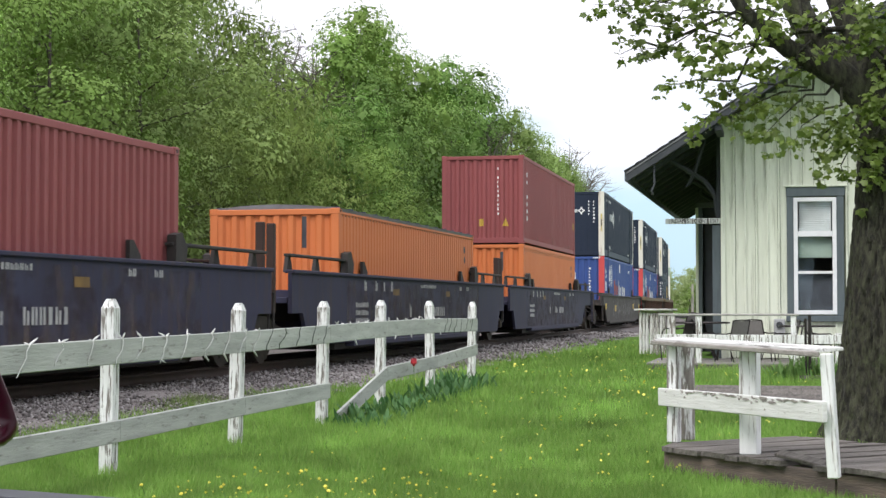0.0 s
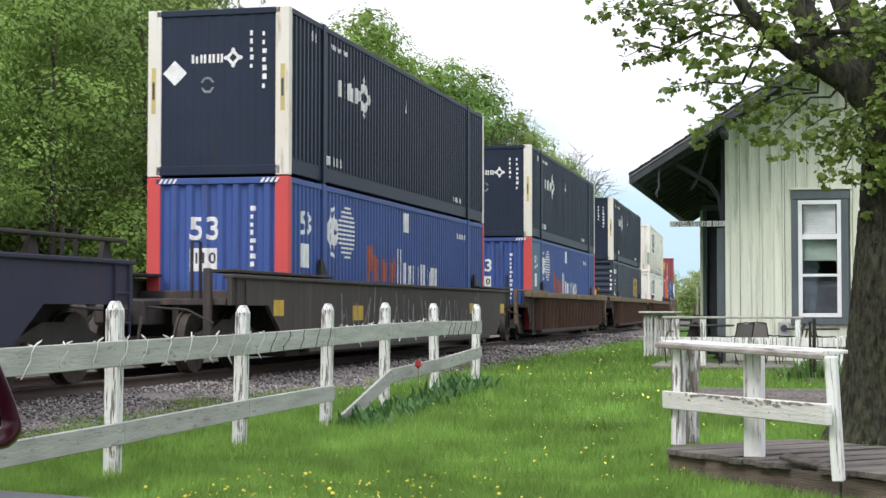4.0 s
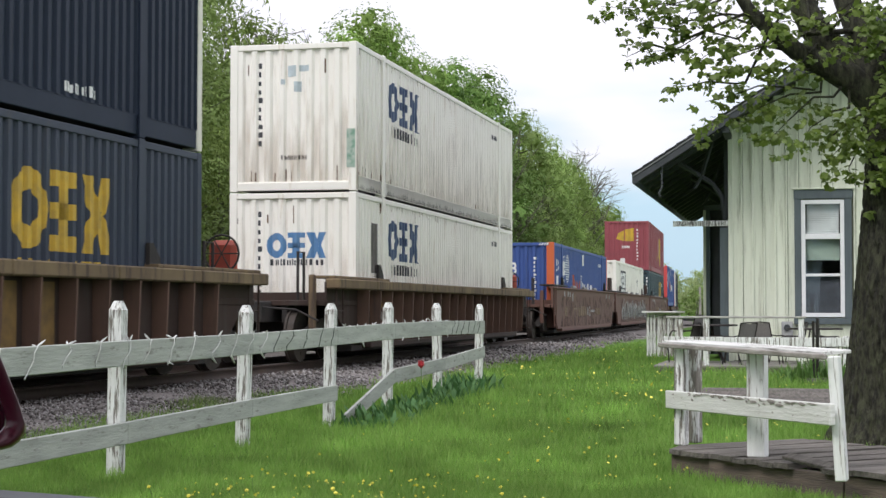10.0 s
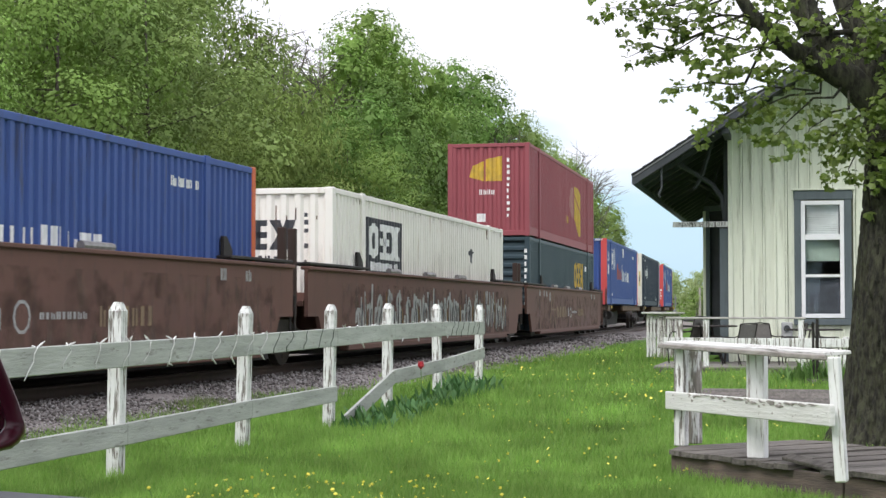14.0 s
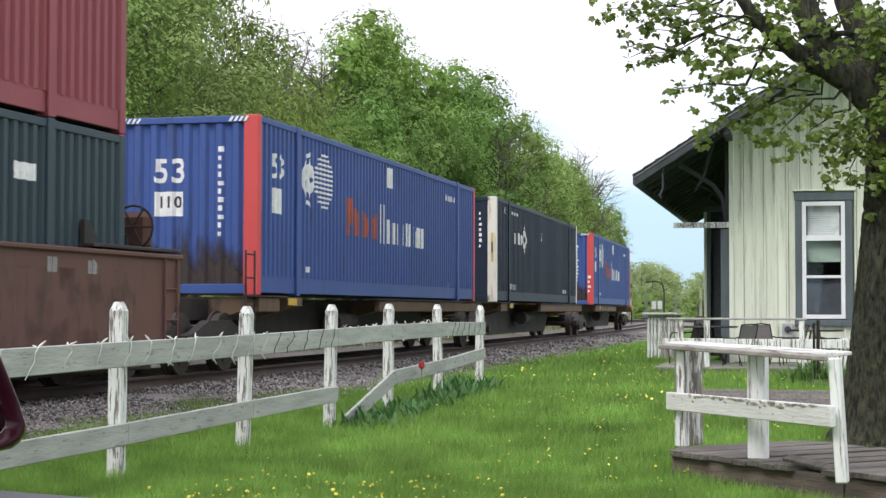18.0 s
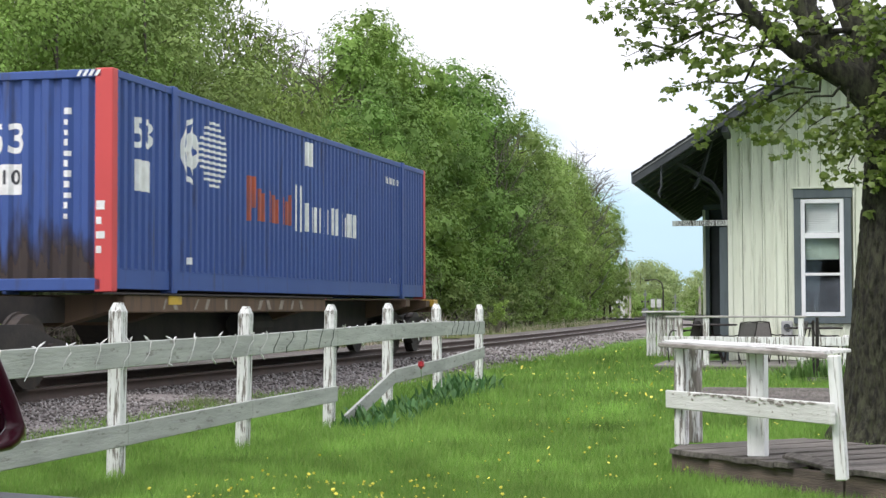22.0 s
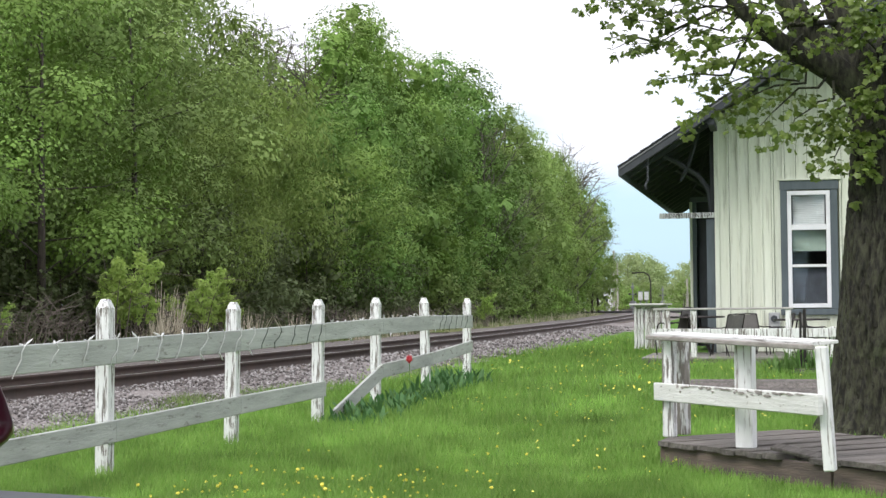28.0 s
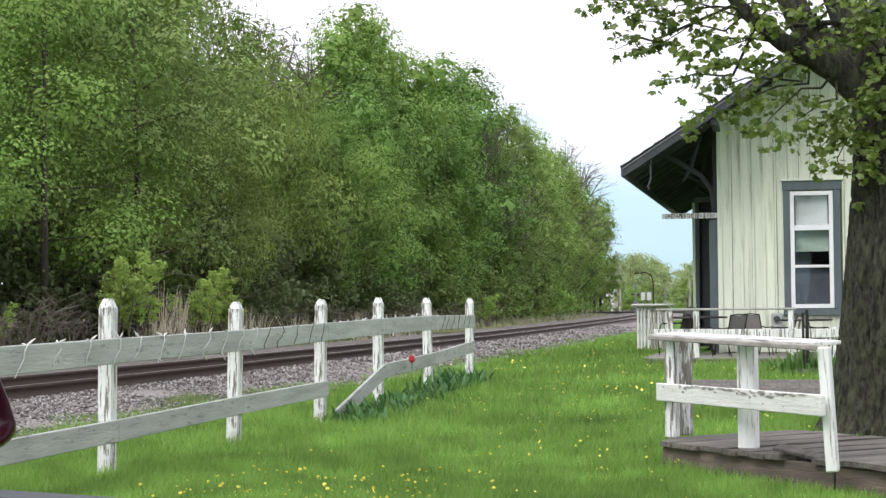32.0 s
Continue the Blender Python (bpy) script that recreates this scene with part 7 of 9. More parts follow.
def wood_tree(kind, x, y, z, rz, k, label, category="tree", group="trees of the wood", name="tree"):
    tk, cr = kind
    ob = thing(name, pose(x, y, z, 0, 0, rz) @ Matrix.Diagonal((k, k, k, 1)), label, category, group)
    part("trunk", tk, None, ob)
    if cr:
        part("crown", cr, None, ob)
    return ob


FRESH, OLIVE, DEEP = "tree in fresh light green spring leaf", "tree in olive green young leaf", "tree with a dense deep green crown"
WILLOW = "broad willow with drooping yellow-green young leaves"
SPARSE = "slender tree with sparse small pale leaves"
NEAR = {
    "a": (wood_tree_meshes(11, 11.0, 3.9, 0.11, LEAF_A, 17, 100, lobe=0.118, flat=0.7, tuft=3.6), FRESH, 11.0),
    "b": (wood_tree_meshes(12, 11.0, 3.6, 0.115, LEAF_B, 17, 92, lobe=0.108, flat=0.65, tuft=3.6), OLIVE, 11.0),
    "c": (wood_tree_meshes(13, 11.0, 4.1, 0.155, LEAF_C, 17, 64, lobe=0.125, flat=0.72, tuft=3.6), DEEP, 11.0),
    "d": (wood_tree_meshes(14, 11.0, 3.0, 0.095, LEAF_B, 24, 90, lobe=0.066, steep=0.26, rough=0.32, tuft=3.6), SPARSE, 11.0),
    "w": (wood_tree_meshes(15, 11.0, 4.6, 0.20, LEAF_W, 17, 64, lobe=0.13, flat=0.30, droop=0.8, steep=0.2, tuft=3.6), WILLOW, 11.0),
}
FAR = {
    "a": (wood_tree_meshes(21, 11.0, 3.9, 0.28, LEAF_A, 16, 20, lobe=0.122, flat=0.7), FRESH, 11.0),
    "b": (wood_tree_meshes(22, 11.0, 3.6, 0.27, LEAF_B, 16, 20, lobe=0.11, flat=0.65), OLIVE, 11.0),
    "c": (wood_tree_meshes(23, 11.0, 4.1, 0.29, LEAF_C, 16, 20, lobe=0.128, flat=0.72), DEEP, 11.0),
    "d": (wood_tree_meshes(24, 11.0, 3.0, 0.18, LEAF_B, 20, 30, lobe=0.07, steep=0.24, rough=0.5), SPARSE, 11.0),
    "w": (wood_tree_meshes(25, 11.0, 4.4, 0.27, LEAF_W, 16, 30, lobe=0.13, flat=0.34, droop=0.8), WILLOW, 11.0),
}
# slender crowns that are leafy down to the ground
COLUMN = {
    "a": (wood_tree_meshes(71, 11.0, 1.9, 0.115, LEAF_A, 24, 80, base=0.04, lobe=0.086, flat=0.7), "tall slender tree in fresh green leaf", 11.0),
    "b": (wood_tree_meshes(72, 11.0, 1.9, 0.105, LEAF_B, 24, 84, base=0.04, lobe=0.078, flat=0.65), "slender tree in olive green young leaf", 11.0),
    "c": (wood_tree_meshes(73, 11.0, 2.1, 0.12, LEAF_C, 24, 76, base=0.04, lobe=0.09, flat=0.72), "tall tree with a deep green crown", 11.0),
    "y": (wood_tree_meshes(74, 11.0, 1.8, 0.115, LEAF_W, 24, 80, base=0.04, lobe=0.078, flat=0.65), "slender tree in pale yellow-green leaf", 11.0),
}
BARE = wood_tree_meshes(19, 11.0, 2.4, 0.07, LEAF_B, 26, 3, bark=M_BARKPALE, steep=0.26, leafy=False)
BACK = {
    "b": (wood_tree_meshes(27, 11.0, 3.4, 0.25, LEAF_B, 15, 24, lobe=0.12), OLIVE, 11.0),
    "c": (wood_tree_meshes(28, 11.0, 3.6, 0.25, LEAF_C, 15, 24, lobe=0.12), DEEP, 11.0),
}
DISTANT = [(wood_tree_meshes(51 + i, 11.0, 5.0, 0.42, LEAF_FAR, 15, 6, base=0.03, lobe=0.14), "rounded green tree beyond the crossing, paled for haze", 11.0) for i in range(2)]
HEDGE = [wood_tree_meshes(61 + i, 4.0, 2.4, 0.24, m, 11, 17, base=0.0, lobe=0.17) for i, m in enumerate((LEAF_B, LEAF_A, LEAF_B))]
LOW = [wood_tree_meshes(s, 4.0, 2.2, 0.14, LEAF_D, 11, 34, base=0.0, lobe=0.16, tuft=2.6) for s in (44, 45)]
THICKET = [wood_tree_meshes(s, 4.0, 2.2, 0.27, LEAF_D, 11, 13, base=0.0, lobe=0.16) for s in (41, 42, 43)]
# the wood's skyline: bearing from the camera, and rise per metre of distance
SKYLINE = ((-40, 0.36), (-24.6, 0.293), (-23.8, 0.225), (-23.1, 0.173), (-21.9, 0.159), (-20.9, 0.161), (-20.1, 0.168), (-19.3, 0.176), (-18.3, 0.184), (-17.5, 0.178), (-17.3, 0.163), (-16.1, 0.163), (-15.3, 0.159), (-14.8, 0.153), (-14.3, 0.136), (-13.9, 0.122), (-13.3, 0.118), (-12.5, 0.111), (-12.0, 0.106), (-11.6, 0.092), (-11.1, 0.079), (-10.5, 0.069), (-10.1, 0.058), (-9.7, 0.047), (-9.5, 0.02), (-8, 0.01))


def skyline(x, y, w):
    """Height that a tree of crown half-width w may reach at x, y."""
    d = math.hypot(x, y)
    az = math.degrees(math.atan2(x, y))
    dw = math.degrees(w / d)
    best = 99.0
    for q in (az - dw, az, az + dw):
        for (a0, v0), (a1, v1) in zip(SKYLINE, SKYLINE[1:]):
            if a0 <= q <= a1:
                best = min(best, v0 + (v1 - v0) * (q - a0) / (a1 - a0))
    return 1.25 + d * (best if best < 90 else 0.3)


def build_wood():
    rnd = random.Random(5)
    y = 14.0
    while y < 178:
        for row, off in enumerate((8.0, 11.6, 15.6, 20.0)):
            if row > 1 and y > 130 or row == 3 and y > 62:
                continue
            pick = "dbda" if y < 34 else "bwb" if y < 44 else "wwb" if y < 57 else "aab" if y < 70 else "ccca" if y < 94 else "bbc" if y < 112 else "abcb"
            yy = y + rnd.uniform(-1.2, 1.2) + row * 2.3
            x = track_x(yy) - off + rnd.uniform(-0.8, 0.8) + 0.7 * min(1.0, max(0.0, yy - 85) / 45)
            kind, label, h = BACK[rnd.choice("bcc")] if row == 3 else (NEAR if yy < (72 if row < 2 else 60) else FAR)[rnd.choice(pick)]
            lim = skyline(x, yy, 0.8 if row == 0 else 2.2) * (0.84 if yy > 60 and row < 2 else 0.93 if yy > 60 else 1.0)
            if row == 0 and (46 < yy < 58 or yy > 62):
                continue
            H = min((12.0, 17.0, 20.0, 15.0)[row], lim * (0.87 if "willow" in label else 1.03 if yy < 80 else 0.97)) * (rnd.uniform(0.62, 0.97), rnd.uniform(0.82, 1.0), rnd.uniform(0.93, 1.0), rnd.uniform(0.75, 0.9))[row]
            wood_tree(kind, x, yy, 0.1, rnd.uniform(0, 360), H / h, label)
        y += 4.6 + 0.016 * y
    y = 14.0
    while y < 178:
        for off in (8.8, 11.5, 20.0)[: 3 if y < 60 else 2]:
            yy = y + rnd.uniform(-0.8, 0.8)
            wood_tree(rnd.choice(LOW if y < 45 and off < 12 else THICKET), track_x(yy) - off - rnd.uniform(0, 1.2), yy, 0.05, rnd.uniform(0, 360), rnd.uniform(0.7, 1.0) * (0.75 + off / 22), "low thicket bush under the trees with leaves darkened for shade", "bush", "thicket under the trees", "bush")
        y += 1.7 + 0.013 * y
    # taller bushes before the willow; their dark leaf colour carries its lower shade
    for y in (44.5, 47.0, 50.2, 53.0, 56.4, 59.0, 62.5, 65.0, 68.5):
        wood_tree(rnd.choice(LOW), track_x(y) - rnd.uniform(7.6, 8.6), y, 0.05, rnd.uniform(0, 360), rnd.uniform(0.85, 1.25), "tall bush before the willow with leaves darkened for shade", "bush", "thicket under the trees", "bush")
    # leafy bushes close the wood's edge farther along the line
    y = 78.0
    while y < 158:
        wood_tree(rnd.choice(HEDGE), track_x(y) - rnd.uniform(7.0, 8.2), y, 0.05, rnd.uniform(0, 360), rnd.uniform(0.55, 0.95), "leafy green bush at the edge of the wood", "bush", "bushes at the wood's edge", "bush")
        y += rnd.uniform(2.2, 3.8)
    # the crowns that make the wood's edge: kind, place, height
    for k, x, y, H in (("c", -21.4, 59.4, 9.4), ("a", -24.0, 68.3, 14.2), ("a", -24.9, 76.0, 16.0), ("a", -24.5, 72.0, 16.0), ("c", -22.6, 69.0, 12.3), ("c", -22.0, 64.5, 10.6), ("a", -23.7, 78.2, 14.6), ("c", -23.0, 82.4, 12.7), ("c", -25.4, 91.7, 16.5), ("c", -25.6, 98.0, 16.9), ("b", -25.3, 103.5, 15.0), ("c", -23.2, 93.9, 10.6), ("a", -24.2, 87.5, 11.0),
                       ("y", -26.6, 112.6, 14.9), ("y", -27.5, 123.2, 15.3), ("b", -26.0, 117.8, 13.4), ("y", -27.3, 128.5, 13.6), ("b", -28.3, 134.0, 14.8), ("y", -28.7, 140.0, 14.4), ("a", -29.5, 150.0, 13.6), ("y", -29.0, 145.0, 12.6), ("y", -30.2, 159.5, 12.9), ("a", -30.5, 170.0, 12.9), ("b", -30.3, 165.0, 11.8)):
        kind, label, h = COLUMN[k]
        wood_tree(kind, x, y, 0.1, 47 * y, H / h, label)
    for x, y, H in ((-22.8, 55.2, 10.9),):
        kind, label, h = NEAR["w"]
        wood_tree(kind, x, y, 0.1, 31 * y, H * 0.9 / h, label)
    for x, y, H in ((-26.6, 62.5, 14.6), (-24.9, 62.2, 14.0), (-28.5, 66.5, 14.8), (-25.2, 68.0, 14.4), (-28.4, 140.0, 16.9), (-28.2, 146.0, 15.8), (-25.4, 110.0, 10.5), (-22.9, 92.0, 13.2)):
        wood_tree(BARE, x, y, 0.1, rnd.uniform(0, 360), H / 11.0, "bare tree with pale thin branches not yet in leaf")


def far_wood():
    """Woods beyond the crossing, on both sides of the line."""
    rnd = random.Random(8)
    for az, r, h in ((-10.3, 262, 8.6), (-9.9, 275, 9.2), (-9.45, 265, 9.0), (-9.1, 255, 9.2), (-8.75, 270, 9.6), (-8.45, 262, 9.0), (-8.15, 268, 7.8), (-7.95, 290, 6.6), (-8.9, 300, 10.2), (-8.3, 310, 9.6), (-7.1, 215, 6.4), (-6.9, 190, 6.0), (-7.0, 250, 7.0), (-6.6, 230, 7.4)):
        kind, label, k = rnd.choice(DISTANT)
        wood_tree(kind, r * math.sin(radians(az)), r * math.cos(radians(az)), 0.0, rnd.uniform(0, 360), h / k, label, group="woods beyond the crossing")
    for i in range(14):
        az, r = radians(rnd.uniform(-8.3, -6.9)), rnd.uniform(520, 640)
        kind, label, k = rnd.choice(DISTANT)
        wood_tree(kind, r * math.sin(az), r * math.cos(az), 0.0, rnd.uniform(0, 360), rnd.uniform(6.0, 8.0) / k, label, group="woods beyond the crossing")
    for az0, az1, r0, r1, s0, s1, n in ((-9.6, -8.3, 225, 245, 0.6, 1.0, 14), (-8.2, -7.0, 300, 400, 0.8, 1.2, 12), (-7.3, -6.0, 165, 240, 0.5, 0.9, 8)):
        for i in range(n):
            az, r = radians(rnd.uniform(az0, az1)), rnd.uniform(r0, r1)
            wood_tree(rnd.choice(HEDGE), r * math.sin(az), r * math.cos(az), 0.0, rnd.uniform(0, 360), rnd.uniform(s0, s1), "low bush before the far woods", "bush", "bushes beyond the crossing", "bush")


build_wood()
far_wood()

# ---------------------------------------------------------------- undergrowth
LEAF_SHRUB = leaf_material("yellow_green_shrub_leaf", (0.34, 0.48, 0.115), (0.42, 0.56, 0.16), 0.5, 0.08)
M_TWIG = material("dry_brown_twig", (0.21, 0.18, 0.15), 0.9, col2=(0.12, 0.10, 0.08), scale=6)
M_WEED = leaf_material("dull_weed_leaf", (0.13, 0.19, 0.06), (0.19, 0.24, 0.09), 0.4, 0.0, 0.3)
M_STRAW = material("dry_straw", (0.66, 0.60, 0.47), 0.9, col2=(0.52, 0.46, 0.34), scale=6)


def shrub_meshes(seed, h, leafy=True):
    rng, rnd = np.random.default_rng(seed), random.Random(seed)
    stems, clumps = [], []
    for i in range(9 if leafy else 12):
        mb = MB()
        a, lean = rnd.uniform(0, 6.28), rnd.uniform(0.08, 0.34) if leafy else rnd.uniform(0.2, 1.0)
        top = Vector((math.cos(a) * lean * h, math.sin(a) * lean * h, h * rnd.uniform(0.55, 1.0) * (1 if leafy else 0.8)))
        mid = top * 0.5 + Vector((rnd.gauss(0, 0.05), rnd.gauss(0, 0.05), 0.08 if leafy else 0.22)) * h
        mb.path([(rnd.gauss(0, 0.1), rnd.gauss(0, 0.1), -0.05), mid, top], [0.011, 0.008, 0.003], 4)
        for k in range(3 if leafy else 5):
            b = mid.lerp(top, rnd.uniform(0.0, 0.9))
            mb.path([b, b + Vector((rnd.gauss(0, 0.2), rnd.gauss(0, 0.2), rnd.uniform(-0.05, 0.25))) * h], [0.007, 0.003], 3)
        stems.append(mb.mesh("stem", M_TWIG))
        for q in (0.1, 0.4, 0.65, 0.85, 1.0):
            clumps.append((tuple(mid.lerp(top, q) + Vector((rnd.gauss(0, 0.03), rnd.gauss(0, 0.03), 0)) * h), 0.07 * h))
    return stems, leaf_cloud("foliage", clumps, 30, 0.10, LEAF_SHRUB, rng) if leafy else None


SHRUBS = [shrub_meshes(31, 2.0), shrub_meshes(32, 1.8), shrub_meshes(33, 1.6, False), shrub_meshes(34, 1.5, False)]


def shrub(k, x, y, s, rz):
    stems, lv = SHRUBS[k]
    ob = thing("shrub", pose(x, y, 0.08, 0, 0, rz) @ Matrix.Diagonal((s, s, s, 1)),
               "young light green shrub beside the railway track" if lv else "tangle of bare brown twigs at the wood's edge", "shrub", "undergrowth beside the track")
    for st in stems:
        part("stem", st, None, ob)
    if lv:
        part("foliage", lv, None, ob)


def stalk_tuft(x, y, h, n, seed):
    rnd = random.Random(seed)
    ob = thing("dry_stalks", pose(x, y, 0.05), "tuft of tall dry pale stalks beside the track", "dry grass", "undergrowth beside the track")
    for i in range(n):
        a, q = rnd.uniform(0, 6.28), rnd.uniform(0.05, 0.55)
        part("stalk", MB().path([(rnd.gauss(0, 0.12), rnd.gauss(0, 0.12), 0), (math.cos(a) * q * 0.5, math.sin(a) * q * 0.5, h * 0.5), (math.cos(a) * q, math.sin(a) * q, h * rnd.uniform(0.7, 1.1))], [0.008, 0.006, 0.003], 4), M_STRAW, ob)


rnd_s = random.Random(12)
for i, (dy, off, h) in enumerate(((34.0, 4.4, 1.15), (34.4, 4.6, 1.0), (35.3, 4.7, 1.5), (35.0, 5.0, 1.7), (36.6, 5.0, 1.3), (37.2, 4.8, 1.2), (33.2, 4.5, 0.9), (40.2, 4.7, 1.1), (41.4, 4.8, 1.0), (38.9, 4.6, 0.8), (43.5, 4.5, 0.9), (46.0, 4.9, 0.8), (51.0, 4.6, 1.0), (57.0, 4.8, 1.0), (63.0, 4.8, 1.1))):
    stalk_tuft(track_x(dy) - off, dy, h, 22, 200 + i)
for dy, off, k, s in ((31.6, 4.5, 0, 1.25), (32.8, 4.7, 1, 1.2), (36.2, 4.5, 1, 1.15), (38.0, 4.7, 0, 1.05), (39.4, 5.1, 1, 0.85), (75.5, 4.6, 0, 0.85), (77.0, 5.0, 1, 0.6), (28.0, 5.6, 1, 0.7)):
    shrub(k, track_x(dy) - off, dy, s, rnd_s.uniform(0, 360))
for dy, off, k, s in ((26.4, 4.6, 2, 0.9), (28.0, 4.7, 3, 1.0), (29.4, 4.6, 2, 0.85), (28.6, 5.4, 3, 1.2), (33.8, 4.6, 3, 0.7)):
    shrub(k, track_x(dy) - off, dy, s, rnd_s.uniform(0, 360))
for i in range(26):
    dy = 24 + i * 2.3 + rnd_s.uniform(-0.5, 0.5)
    shrub(rnd_s.choice((2, 3, 2, 3, 3)), track_x(dy) - rnd_s.uniform(5.0, 6.6), dy, rnd_s.uniform(0.5, 1.0), rnd_s.uniform(0, 360))


def straw_patch():
    """Dry stalks and weeds along the far side of the track."""
    rng = np.random.default_rng(41)
    n = 6000
    y = 12 + 130 * rng.random(n) ** 1.5
    off = 4.5 + 2.4 * rng.random(n) ** 1.2
    x = np.array([track_x(v) for v in y]) - off
    h = (0.15 + 0.65 * rng.random(n) ** 2.2) * (0.6 + 0.5 * np.sin(y * 0.7) ** 2)
    a = rng.random(n) * 6.28
    w = 0.008 + 0.01 * rng.random(n)
    lean = rng.normal(size=(n, 2)) * 0.25 * h[:, None]
    p0 = np.stack([x - w * np.cos(a), y - w * np.sin(a), np.full(n, 0.04)], 1)
    p1 = np.stack([x + w * np.cos(a), y + w * np.sin(a), np.full(n, 0.04)], 1)
    p2 = np.stack([x + lean[:, 0], y + lean[:, 1], 0.05 + h], 1)
    vs = np.stack([p0, p1, p2], 1)
    m = rng.random(n) < 0.55
    for name, sel, mat, label in (("dry_stalks", m, M_STRAW, "dry straw-coloured stalks beside the track"), ("weeds", ~m, M_WEED, "green weeds beside the track")):
        v = vs[sel].reshape(-1, 3)
        solid(name, mesh_np(name, v, np.arange(len(v)).reshape(-1, 3), mat), None, label, "weeds", kind="stuff")


straw_patch()

# ---------------------------------------------------------------- the maple beside the walkway
LEAF_M = leaf_material("young_maple_leaf", (0.095, 0.155, 0.027), (0.19, 0.265, 0.055), 0.5, 0.0, 0.25, (1.5, 5.0))
LEAF_M.node_tree.nodes["Principled BSDF"].inputs["Roughness"].default_value = 0.42
LEAF_M.node_tree.nodes["Principled BSDF"].inputs["Specular IOR Level"].default_value = 0.5
M_MAPLEBARK = material("furrowed_maple_bark", (0.050, 0.052, 0.030), 0.95, col2=(0.013, 0.012, 0.009), scale=9, stretch=(2.6, 2.6, 0.9), fac=0.38, bump=1.0, bscale=16, stain=(0.07, 0.085, 0.038), stain_scale=2.5, stain_at=(0.55, 0.72))


def maple_leaves(name, pts, tips, size, mat, rng):
    """Five-lobed leaves about the given points, each with the way that its tip points."""
    ang = np.radians([-90, -40, -12, 22, 52, 90, 128, 158, 192, 220])
    rad = np.array([0.3, 0.78, 0.64, 0.98, 0.74, 1.0, 0.74, 0.98, 0.64, 0.78])
    n = len(pts)
    w = tips / np.linalg.norm(tips, axis=1)[:, None]
    d = rng.normal(size=(n, 3)) * 0.4 + np.array([0.0, -0.35, 0.7])
    u = np.cross(w, d)
    u /= np.linalg.norm(u, axis=1)[:, None]
    d = np.cross(u, w)
    s = size * (0.55 + 0.75 * rng.random(n))
    rim = pts[:, None, :] + s[:, None, None] * 0.5 * (rad[None, :, None] * (np.cos(ang)[None, :, None] * u[:, None, :] + np.sin(ang)[None, :, None] * w[:, None, :]))
    rim = rim - d[:, None, :] * (s[:, None, None] * 0.16 * (rad ** 2)[None, :, None])
    vs = np.concatenate([pts[:, None, :], rim], 1).reshape(-1, 3)
    k = len(ang)
    base = (np.arange(n) * (k + 1))[:, None, None]
    tri = np.array([(0, 1 + i, 1 + (i + 1) % k) for i in range(k)])[None]
    return mesh_np(name, vs, (base + tri).reshape(-1, 3), mat)


